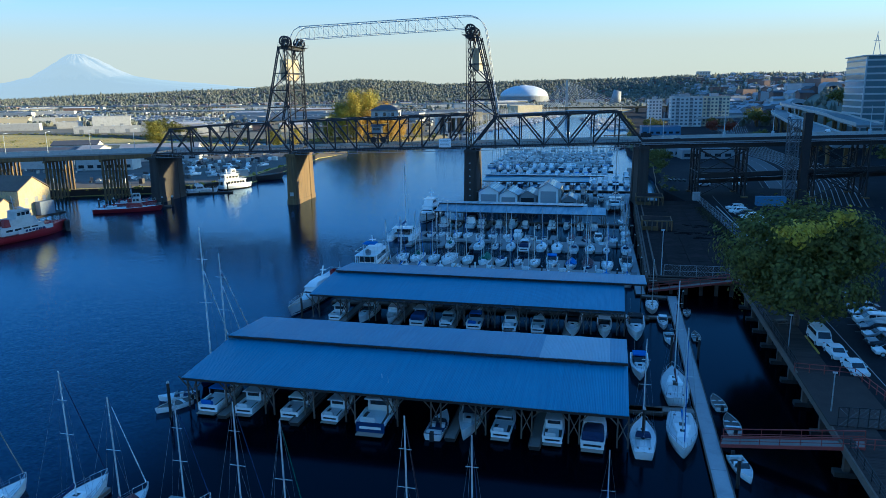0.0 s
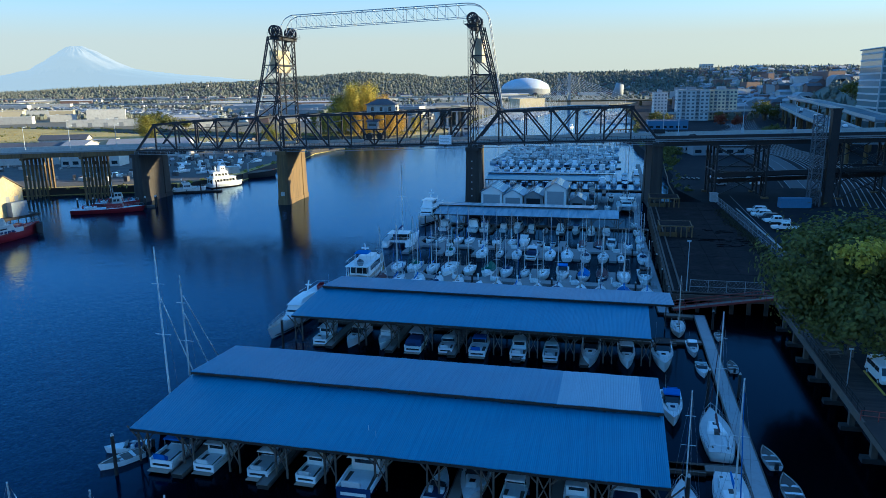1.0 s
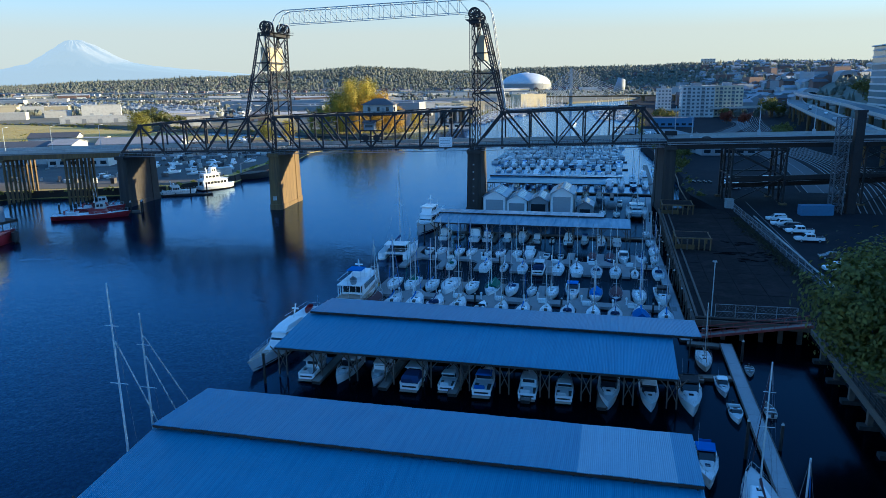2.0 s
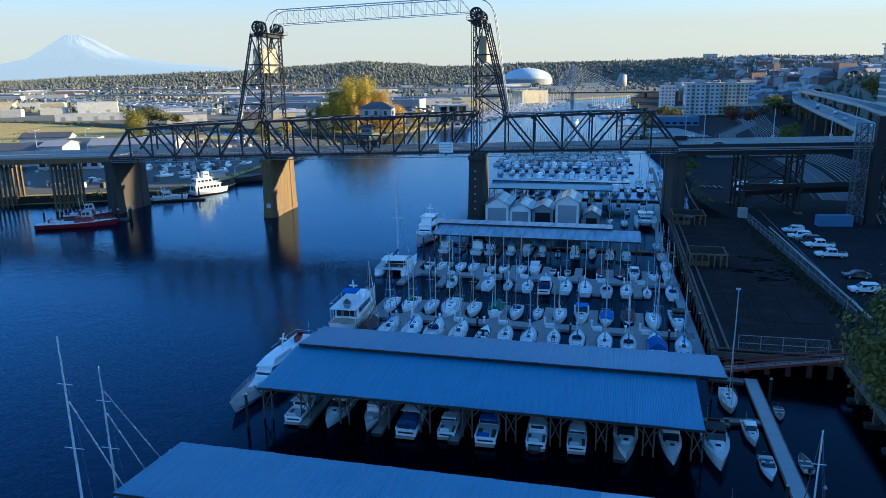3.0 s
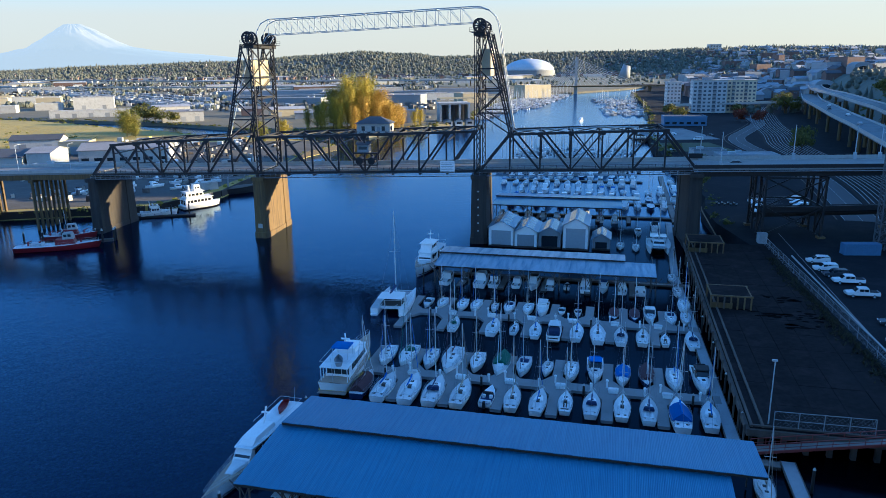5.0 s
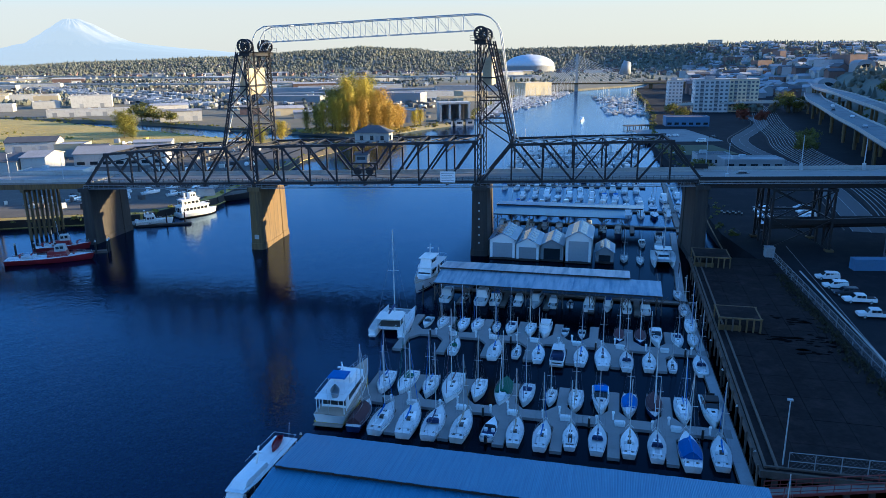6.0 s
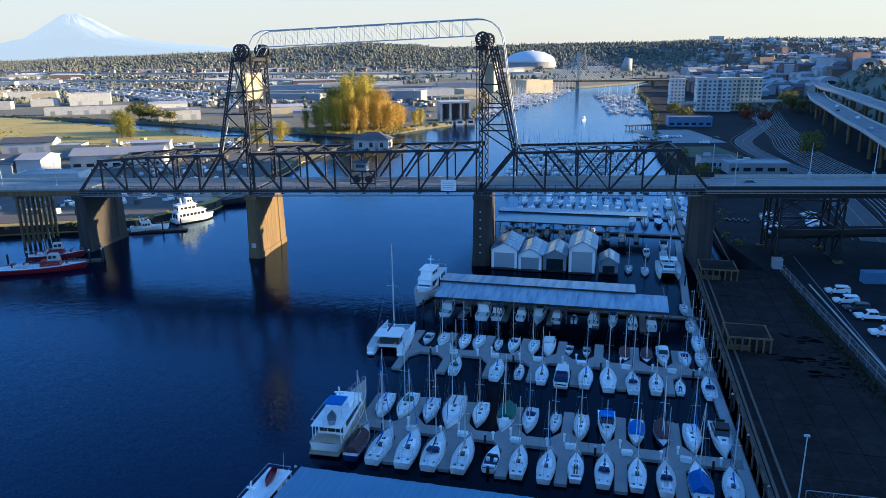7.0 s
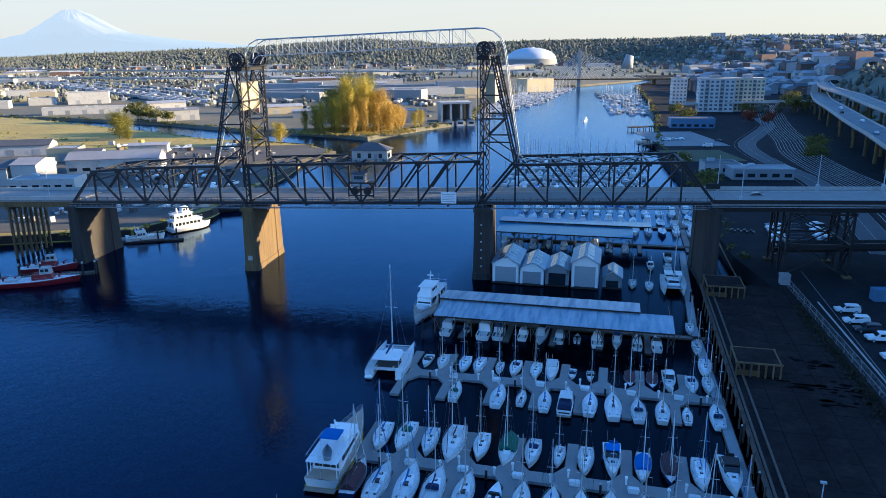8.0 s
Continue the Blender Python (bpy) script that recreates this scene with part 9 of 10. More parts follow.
for i in range(18):
    berth(("far_cruiser", "far_fly", "far_dark")[i % 3], KINDS[("far_cruiser", "far_fly", "far_dark")[i % 3]], pose(-134 + (i % 9) * 5.2 + rng.uniform(-1, 1), 300 + (i % 3) * 7 + (i % 9) * 1.4 + (i // 9) * 26, 2.5, 0, 0, rng.uniform(0, 360)) @ Matrix.Scale(0.8, 4))
for i in range(12):
    park(("silver", "car", "suv_dark", "black", "suv")[i % 5], pose(-136 + (i % 10) * 4.4 + rng.uniform(-0.5, 0.5), 362 + i * 1.2 + (i % 2) * 9, 2.47, 0, 0, rng.uniform(0, 30)))

box_building("long white shed with a dark roof beside the viaduct", pose(-232, 356, 2.4, 0, 0, 6), 92, 20, 7.0, WALL_WHITE, ROOF_DARK, gable=2.6, along="x", doors=4, windows=0)
box_building("white round-fronted shed end", pose(-180, 362, 2.4, 0, 0, 6), 10, 19, 8.4, WALL_WHITE, ROOF_FLAT, gable=1.8, along="x", doors=1)
box_building("low white office block by the viaduct", pose(-165, 345, 2.4, 0, 0, 4), 26, 12, 4.5, WALL_WHITE, ROOF_FLAT, windows=6, vents=1)
box_building("small white gabled shed on the flats", pose(-232, 446, 2.4, 0, 0, 12), 26, 14, 5.5, WALL_WHITE, ROOF_DARK, gable=2.4, along="x", doors=2)
box_building("white gabled workshop with small windows", pose(-158, 392, 2.4, 0, 0, 10), 40, 17, 6.0, WALL_WHITE, ROOF_FLAT, gable=2.8, along="x", windows=7)
box_building("cream flat-roofed shed on the flats", pose(-199, 424, 2.4, 0, 0, 10), 15, 12, 6.4, WALL_CREAM, ROOF_FLAT, doors=1)
box_building("dark-roofed shed between the workshops", pose(-184, 418, 2.4, 0, 0, 10), 13, 10, 5.0, WALL_WHITE, ROOF_DARK, gable=1.5, along="x", doors=1)
box_building("low white storage shed beside the yard", pose(-168, 452, 2.4, 0, 0, 12), 20, 9, 4.0, WALL_WHITE, ROOF_FLAT, gable=1.0, along="x")
# machines and crates in the yard
for i in range(26):
    x, y = rng.uniform(-205, -112), rng.uniform(440, 492)
    if rng.random() < 0.55:
        o = thing("storage_crate", "stacked storage crate in the boat yard", "crate", pose(x, y, 2.4, 0, 0, rng.uniform(0, 90)), group="yard crates")
        part("body", Geo().box((-1.5, -1.2, 0), (1.5, 1.2, rng.uniform(1.4, 2.8))), rng.choice([WALL_GREY, TIMBER, WALL_BLUE, LINE_YELLOW, WALL_WHITE, ROOF_RUST]), o)
    else:
        park(rng.choice(["silver", "car", "suv", "black", "pickup", "van"]), pose(x, y, 2.42, 0, 0, rng.uniform(0, 360)))

# ---------------------------------------------------------------- the distance


def land_z(x, y):
    if y > 1415:
        return hill_height(x, y)
    if x > 145 and y > -400:
        return max(3.2, bluff_height(x, y))
    return 3.2 if x > 60 else 2.4


# industrial blocks on the flats: x, y, wide, deep, high, turn, wall, gable
W, C, G, B = WALL_WHITE, WALL_CREAM, WALL_GREY, WALL_BROWN
BLOCKS = [
    (-392, 836, 40, 24, 12, 14, W, 0, 2), (-432, 818, 26, 14, 7, 14, W, 0, 0), (-330, 704, 68, 12, 6, 10, W, 0, 5), (-276, 752, 34, 20, 6, 18, W, 1.6, 2), (-222, 638, 32, 14, 8, 14, W, 1.4, 3),
    (-478, 902, 26, 20, 9, 12, C, 0, 0), (-462, 772, 40, 16, 7, 10, W, 0, 0), (-552, 900, 48, 22, 9, 12, C, 0, 0), (-530, 960, 60, 18, 8, 12, W, 0, 0), (-610, 1000, 50, 20, 8, 12, C, 0, 0),
    (-148, 690, 30, 14, 6, 12, C, 2.0, 2), (-120, 655, 26, 12, 5, 12, G, 1.5, 1), (-182, 700, 18, 12, 6, 12, B, 2.0, 1), (-96, 700, 34, 16, 6, 12, G, 0, 2),
    (-186, 866, 88, 22, 8, -13, G, 0, 0), (-62, 842, 62, 26, 11, -13, G, 0, 0), (-205, 925, 130, 22, 8, 8, G, 0, 0), (-60, 930, 120, 26, 8, 6, W, 0, 0), (-250, 1050, 140, 22, 9, 8, G, 0, 0),
    (-100, 1010, 150, 20, 8, 6, G, 0, 0), (-38, 606, 32, 16, 9, 10, G, 0, 4), (102, 985, 40, 24, 15, 20, C, 0, 0), (-150, 1120, 150, 20, 9, 5, W, 0, 0), (20, 1090, 90, 26, 8, 10, G, 0, 0), (20, 880, 30, 30, 10, 12, C, 0, 0),
]
for x, y, w, d, h, turn, wall, gb, doors in BLOCKS:
    label = {W: "white industrial building on the flats", C: "cream industrial building on the flats", G: "grey warehouse with a pale flat roof", B: "brown workshop on the flats"}[wall]
    box_building(label, pose(x, y, 2.4, 0, 0, turn + (9 if wall in (W, C) else 0)), w, d, h, wall, ROOF_FLAT, gable=gb, doors=doors, vents=2, group="industrial buildings")
rf = random.Random(21)
for i in range(70):
    y = rf.uniform(1000, 2350)
    x = rf.uniform(-0.72, 0.02 if y < 1300 else 0.2) * y
    if y < 1300 and x > -20 or -0.66 < x / y < -0.36 and y < 1300:
        continue
    w = rf.uniform(14, 62) * (0.6 + y / 2500)
    wall = rf.choice([W, W, W, C, G, G, B])
    box_building({W: "white warehouse in the far yards", C: "cream warehouse in the far yards", G: "grey warehouse in the far yards", B: "brick warehouse in the far yards"}[wall], pose(x, y, 2.3, 0, 0, rf.uniform(8, 28)), w, rf.uniform(12, 26), rf.uniform(5, 10), wall, rf.choice([ROOF_FLAT, ROOF_FLAT, WALL_WHITE]), gable=rf.choice([0, 0, 2.0]), group="far warehouses")

# parked trailers, containers, trucks and stacked goods over the yards
CLUTTER = mat("yard_goods", (0.42, 0.41, 0.38), 0.7, var=0.2, island=0.75)
CLUTTER_DARK = mat("dark_yard_goods", (0.10, 0.095, 0.09), 0.8, var=0.3, island=0.8)
for name, label, n, material, low, high in (("parked_trailers", "rows of pale trailers and trucks parked over the yards", 1500, CLUTTER, 1.5, 4.0), ("stacked_goods", "dark stacks, vehicles and tanks over the yards", 1700, CLUTTER_DARK, 1.0, 4.5)):
    g = Geo()
    while n > 0:
        y = rf.uniform(640, 1900)
        x = rf.uniform(-0.72, 0.03) * y
        if x > -20 or y < 700 - 0.62 * (x + 120) * (x < -120) and x < -120 or noise.noise((x * 0.011, y * 0.011, 4)) < -0.05 or (y < 640 + 0.2 * abs(x)):
            continue
        n -= 1
        w = rf.uniform(2, 9)
        g.box((-w / 2, -1.3, 0), (w / 2, 1.3, rf.uniform(low, high)), pose(x, y, 2.4, 0, 0, rf.choice((12, 102, -48)) + rf.uniform(-8, 8)))
    solid(name, g, material, label, "yard goods", kind="stuff")
solid("grass_field", Geo().add([(-705, 1085, 2.5), (-560, 1050, 2.5), (-640, 1180, 2.5), (-790, 1400, 2.5), (-970, 1490, 2.5)], [(0, 1, 2, 3, 4)]), GRASS, "dry golden field among the yards", "field", kind="structure")

# the open-fronted white hall at the water behind the trees
h = thing("boat_hall", "tall white open-fronted boat hall at the water", "hall", pose(-2, 612, 2.4, 0, 0, 10))
for x in (-9, -2, 6, 13):
    part("frame_leg", Geo().box((x - 0.8, -8, 0), (x + 0.8, 8, 13.0)), WALL_WHITE, h)
part("roof", Geo().box((-10, -8.5, 13.0), (14, 8.5, 14.4)), WALL_WHITE, h)
part("back_wall", Geo().box((-9.5, 8.1, 0), (13.5, 8.6, 13.0)), WALL_GREY, h)
for x, y in ((-4, 600), (4, 602), (12, 604)):
    box_building("small white float house at the far bank", pose(x, y - 6, 0.4, 0, 0, 12), 6, 5, 3.4, WALL_WHITE, ROOF_DARK, gable=1.4, along="y", category="float house", name="float_house", windows=1)
# open steel roof frame behind
fr = thing("steel_canopy", "yellowish steel canopy frame over a yard", "canopy", pose(22, 700, 2.4, 0, 0, 14))
for i in range(9):
    part("truss", Geo().beam((-36 + i * 8, -6, 13), (-36 + i * 8, 6, 13), 0.5, 1.4), WALL_CREAM, fr)
    part("column", Geo().beam((-36 + i * 8, -6, 0), (-36 + i * 8, -6, 13), 0.6, 0.6), WALL_CREAM, fr)
part("edge_beam", Geo().beam((-36, -6, 13.6), (28, -6, 13.6), 0.8, 1.0).beam((-36, 6, 13.6), (28, 6, 13.6), 0.8, 1.0), WALL_CREAM, fr)

# lines of box cars and the elevated road that cross the flats
g = Geo()
for (x0, y0), (x1, y1) in (((-881, 1485), (-250, 770)), ((-874, 1492), (-243, 777)), ((-866, 1500), (-236, 785)), ((-858, 1508), (-230, 792)), ((-800, 1480), (-250, 850)), ((-700, 1400), (-230, 880))):
    n = int(math.hypot(x1 - x0, y1 - y0) / 17)
    a = math.degrees(math.atan2(y1 - y0, x1 - x0))
    for i in range(n):
        if rf.random() < 0.85:
            m = pose(x0 + (x1 - x0) * i / n, y0 + (y1 - y0) * i / n, 2.4, 0, 0, a)
            g.box((-7.6, -1.6, 0.9), (7.6, 1.6, 4.6), m)
solid("box_cars", g, mat("box_car_paint", (0.30, 0.31, 0.32), 0.6, var=0.15, island=0.35), "long rows of grey railway box cars in the yard", "railway cars", kind="stuff")


def viaduct(name, label, pts, wide, z, columns, col_material=CONCRETE):
    """An elevated road through the given points."""
    v = thing(name, label, "viaduct")
    fine = []
    for i in range(len(pts) - 1):
        p0, p1, p2, p3 = (Vector(pts[max(0, min(len(pts) - 1, i + k))]) for k in (-1, 0, 1, 2))
        for k in range(5):
            t = k / 5
            fine.append(0.5 * ((2 * p1) + (p2 - p0) * t + (2 * p0 - 5 * p1 + 4 * p2 - p3) * t * t + (3 * p1 - p0 - 3 * p2 + p3) * t ** 3))
    fine.append(Vector(pts[-1]))
    side = []
    for i, p in enumerate(fine):
        d = (fine[min(i + 1, len(fine) - 1)] - fine[max(i - 1, 0)]).normalized()
        side.append(Vector((-d.y, d.x)))

    def strip(o0, o1, z0, z1):
        g = Geo()
        g.loft([[(*(p + s * o0), zz + z0), (*(p + s * o1), zz + z0), (*(p + s * o1), zz + z1), (*(p + s * o0), zz + z1)] for p, s, zz in zip(fine, side, [z(i / (len(fine) - 1)) for i in range(len(fine))])])
        return g

    part("deck", strip(-wide / 2, wide / 2, -1.2, 0), ASPHALT_PALE, v, "worn roadway")
    edge = CONCRETE_LIGHT
    part("parapet", strip(-wide / 2 - 0.3, -wide / 2, -0.6, 0.95), edge, v)
    part("parapet", strip(wide / 2, wide / 2 + 0.3, -0.6, 0.95), edge, v)
    for i in range(2, len(fine) - 1, columns):
        zz = z(i / (len(fine) - 1))
        for k in (-0.28, 0.28):
            p = fine[i] + side[i] * (wide * k)
            part("column", Geo().tube((p.x, p.y, min(2.5, zz - 3)), (p.x, p.y, zz - 1.2), 0.9, n=8), col_material, v)
    return v


viaduct("highway_viaduct", "curved concrete highway viaduct above the rail yard", [(152, 275), (184, 360), (199, 400), (217, 452), (250, 540), (276, 610), (312, 690)], 12.0, lambda t: 15 + 1 * t, 3)
viaduct("highway_viaduct", "second curved highway viaduct beside the bluff", [(196, 340), (216, 395), (240, 455), (262, 520), (287, 590), (315, 680), (350, 760)], 11, lambda t: 19 + 2 * t, 3)
viaduct("highway_viaduct", "low cross viaduct over the rail yard", [(190, 668), (235, 656), (300, 640), (380, 660)], 9, lambda t: 9 + 6 * t, 3)
viaduct("elevated_road", "long elevated road across the flats", [(-2300, 2500), (-1300, 2050), (-520, 1600), (-200, 1480), (150, 1440)], 22, lambda t: 14, 2)
viaduct("elevated_road", "lower road embankment across the flats", [(-1700, 1900), (-900, 1500), (-420, 1330), (-100, 1300)], 18, lambda t: 9, 2)
for kind, x, y, z, turn in (("car", 183, 352, 15.2, -20), ("silver", 196, 398, 15.3, -20), ("car", 219, 452, 15.45, -20), ("black", 233, 500, 15.6, -20), ("suv", 247, 528, 15.65, -20)):
    park(kind, pose(x, y, z + 0.02, 0, 0, turn))


# rail yard, road and lots on the town side
def ribbon(name, label, category, pts, wide, z, material, offset=0.0):
    g = Geo()
    rings = []
    for i, p in enumerate(pts):
        a, b = Vector(pts[max(0, i - 1)]), Vector(pts[min(len(pts) - 1, i + 1)])
        d = (b - a).normalized()
        s = Vector((-d.y, d.x))
        c = Vector(p) + s * offset
        rings.append([(*(c + s * (-wide / 2)), z - 0.25), (*(c + s * (wide / 2)), z - 0.25), (*(c + s * (wide / 2)), z), (*(c + s * (-wide / 2)), z)])
    g.loft(rings)
    return g


def bend(pts, n=6):
    out = []
    for i in range(len(pts) - 1):
        p0, p1, p2, p3 = (Vector(pts[max(0, min(len(pts) - 1, i + k))]) for k in (-1, 0, 1, 2))
        for k in range(n):
            t = k / n
            out.append(tuple(0.5 * ((2 * p1) + (p2 - p0) * t + (2 * p0 - 5 * p1 + 4 * p2 - p3) * t * t + (3 * p1 - p0 - 3 * p2 + p3) * t ** 3)))
    out.append(tuple(pts[-1]))
    return out


BALLAST = mat("track_ballast", (0.030, 0.026, 0.025), 0.95, spec=0.1, var=0.3, big=0.2, fine=2, bump=0.4)
RAIL = mat("worn_rail", (0.24, 0.23, 0.23), 0.6, 0.1, var=0.15, bump=0.0)
line = bend([(110, 205), (136, 262), (154, 318), (162, 371), (173, 420), (191, 470), (209, 527), (230, 585), (251, 640), (280, 720)])
solid("rail_bed", ribbon("rail_bed", "", "", line, 21, 3.26, BALLAST, 0.0), BALLAST, "dark ballast bed of the curved rail yard", "rail bed", kind="structure")
for k in range(6):
    t = thing("railway_track", "curved railway track with worn bright rails", "railway track", group="tracks of the rail yard")
    for o in (-0.75, 0.75):
        part("rail", ribbon("rail", "", "", line, 0.2, 3.42, RAIL, 8.2 - k * 3.25 + o), RAIL, t)
road = bend([(112, 240), (132, 300), (143, 345), (146, 380), (151, 420), (161, 458), (184, 500), (212, 552), (226, 600)])
ROAD_GREY = mat("road_asphalt", (0.065, 0.066, 0.07), 0.9, var=0.2, big=0.06, fine=3, bump=0.2)
solid("shore_road", ribbon("road", "", "", road, 9.0, 3.30, ASPHALT, 0), ROAD_GREY, "curving worn asphalt road beside the tracks", "road", kind="structure")
for o in (-4.4, 0, 4.4):
    solid("road_line", ribbon("line", "", "", road, 0.14, 3.31, LINE_WHITE, o), LINE_WHITE, "white line along the shore road", "road marking", kind="structure")
solid("road_kerb", ribbon("kerb", "", "", road, 0.3, 3.42, CONCRETE_OLD, 6.4), CONCRETE_OLD, "stained kerb beside the shore road", "kerb", kind="structure")
solid("lot_surface", Geo().box((114, 452, 3.1), (150, 520, 3.24)), ASPHALT_PALE, "worn pale parking lot by the water", "car park", kind="structure")
solid("lawn", Geo().box((106, 398, 3.1), (138, 436, 3.25)), mat("lawn_grass", (0.055, 0.065, 0.025), 0.95, var=0.3, big=0.1, fine=1.0, bump=0.4), "dull green lawn between the lots", "grass", kind="structure")
box_building("low grey building with square windows by the tracks", pose(125, 354, 3.2, 0, 0, -4), 24, 11, 4.2, WALL_GREY, ROOF_FLAT, windows=5, vents=2, category="building", name="low_building")
box_building("grey flat-roofed building by the tracks", pose(113, 367, 3.2, 0, 0, -4), 14, 9, 4.6, WALL_GREY, ROOF_DARK, windows=4, vents=2, category="building", name="low_building")
box_building("dark blue restaurant building by the lot", pose(158, 545, 3.2, 0, 0, -8), 28, 14, 6.0, WALL_BLUE, ROOF_DARK, windows=6, category="building", name="low_building")


def apartment(label, m, w, d, storeys, cols, wall, balconies=True, group="apartment buildings"):
    """A block of flats with separate windows and balconies."""
    b = thing("apartment_building", label, "apartment building", m, group=group)
    sh = 3.1
    h = storeys * sh + 1.5
    part("wall", Geo().box((-w / 2, -d / 2, -1), (w / 2, d / 2, h)), wall, b)
    part("roof", Geo().box((-w / 2 - 0.5, -d / 2 - 0.5, h), (w / 2 + 0.5, d / 2 + 0.5, h + 0.5)), CONCRETE_LIGHT, b, "pale flat roof with an overhanging edge")
    part("roof_unit", Geo().box((-w * 0.2, -d * 0.2, h + 0.5), (w * 0.1, d * 0.2, h + 2.8)), WALL_GREY, b)
    for s in range(storeys):
        z = 1.6 + s * sh
        for i in range(cols):
            x = -w / 2 + w * (i + 0.5) / cols
            ww = w / cols * 0.27
            if balconies and i % 3 == 1:
                part("recess", Geo().box((x - ww * 1.3, -d / 2 - 0.06, z - 0.4), (x + ww * 1.3, -d / 2 + 0.04, z + 1.9)), APARTMENT_GLASS, b)
                part("balcony", Geo().box((x - ww * 1.4, -d / 2 - 1.3, z - 0.6), (x + ww * 1.4, -d / 2, z - 0.45)).box((x - ww * 1.4, -d / 2 - 1.3, z - 0.45), (x + ww * 1.4, -d / 2 - 1.2, z + 0.45)), STEEL_GREY, b)
            else:
                part("window", Geo().box((x - ww, -d / 2 - 0.06, z), (x + ww, -d / 2 + 0.04, z + 1.55)), APARTMENT_GLASS, b)
        for i in range(max(2, cols // 3)):
            y = -d / 2 + d * (i + 0.5) / max(2, cols // 3)
            part("end_window", Geo().box((-w / 2 - 0.06, y - 0.9, z), (-w / 2 + 0.04, y + 0.9, z + 1.5)), APARTMENT_GLASS, b)
    return b


APARTMENT_GLASS = glass_mat("pale_window_glass", (0.13, 0.15, 0.17))
APARTMENT_WHITE = mat("apartment_render", (0.54, 0.54, 0.52), 0.7, var=0.06, big=0.1, fine=1.5, bump=0.05)
APARTMENT_CREAM = mat("apartment_cream", (0.66, 0.58, 0.40), 0.7, var=0.06, big=0.1, fine=1.5, bump=0.05)
apartment("pale grey apartment building above the waterway", pose(214.6, 664, 3.2, 0, 0, -10), 27, 16, 8, 7, APARTMENT_WHITE)
apartment("cream apartment building with dark windows", pose(241, 664, 3.2, 0, 0, -10), 23, 16, 8, 7, APARTMENT_CREAM)
apartment("small white and red apartment block by the waterway", pose(209, 744, 3.2, 0, 0, -8), 13, 14, 7, 4, APARTMENT_WHITE, False)


OFFICE_GLASS = glass_mat("pale_office_glass", (0.15, 0.20, 0.22))
OFFICE_BAND = mat("office_panels", (0.46, 0.47, 0.47), 0.7, var=0.08, big=0.1, fine=1.5, bump=0.05)


def office():
    """The glazed office building on the bluff."""
    b = thing("office_building", "large office building with white bands and glass", "office building", pose(239, 424, 12, 0, 0, -14))
    h = 41.5
    part("core", Geo().box((0, 0, -10), (70, 40, h)), OFFICE_GLASS, b, "pale blue-green glass")
    for s in range(11):
        z = 0.8 + s * 3.8
        part("band", Geo().box((-0.35, -0.35, z), (12, 10, z + 1.0)), OFFICE_BAND, b, "white facade band")
        part("band", Geo().box((38, -0.35, z), (70.3, 10, z + 1.0)), OFFICE_BAND, b, "white facade band")
        part("mullion_band", Geo().box((12, -0.15, z), (38, 0.2, z + 0.35)), STEEL_GREY, b)
        part("end_band", Geo().box((-0.36, 10.05, z), (0.4, 40, z + 1.0)), OFFICE_BAND, b)
    for x in (-0.3, 11.8, 38.0, 69.8):
        part("pier", Geo().box((x, -0.4, -6), (x + 0.7, 0.5, h)), OFFICE_BAND, b)
    part("roof_slab", Geo().box((-1.2, -1.2, h), (71, 41, h + 0.6)), OFFICE_BAND, b)
    part("penthouse", Geo().box((18, 8, h + 0.6), (52, 30, h + 5.0)), OFFICE_GLASS, b)
    part("antenna", Geo().beam((6, 12, h + 0.6), (7.5, 12, h + 14), 0.3, 0.3).beam((10, 12, h + 0.6), (7.6, 12, h + 12), 0.25, 0.25).beam((5.6, 12, h + 9), (9.4, 12, h + 9), 0.2, 0.2), STEEL_PALE, b)
    return b


office()

# town blocks behind the rail yard and up the slope
for i in range(62):
    y = rf.uniform(760, 2100)
    x = rf.uniform(0.30 if y > 1000 else 0.42, 0.74) * y
    if y < 1380 and x < 330:
        continue
    w, d, hh = rf.uniform(16, 48), rf.uniform(14, 34), rf.choice([6, 8, 9, 12, 15, 18])
    wall = rf.choice([W, C, G, G, B, B])
    box_building({W: "white town building on the slope", C: "cream town building on the slope", G: "grey town building on the slope", B: "brick town building on the slope"}[wall], pose(x, y, land_z(x, y) - 0.6, 0, 0, rf.uniform(-12, 20)), w, d, hh, wall, rf.choice([ROOF_FLAT, ROOF_DARK]), category="building", name="town_building", windows=4 if y < 950 else 0, storeys=2 if hh > 8 else 1, group="town buildings")
box_building("tall pale tower block on the hill", pose(897, 2600, 62, 0, 0, 6), 40, 26, 34, WALL_WHITE, ROOF_FLAT, windows=4, storeys=7, category="tower block", name="tower_block")
for x, y, r in ((402, 850, 10), (436, 842, 9)):
    a = thing("arched_hall", "grey museum hall with a curved roof", "hall", pose(x, y, land_z(x, y), 0, 0, -6))
    rings = [[(r * math.cos(math.pi * k / 14), yy, 8 + r * 0.55 * math.sin(math.pi * k / 14)) for k in range(15)] + [(-r, yy, 0), (r, yy, 0)] for yy in (-10, 10)]
    part("vault", Geo().loft(rings), WALL_GREY, a)
    part("arch_window", Geo().loft([[(r * 0.7 * math.cos(math.pi * k / 10), yy, 5 + r * 0.4 * math.sin(math.pi * k / 10)) for k in range(11)] for yy in (-10.1, -10.0)]), GLASS, a)


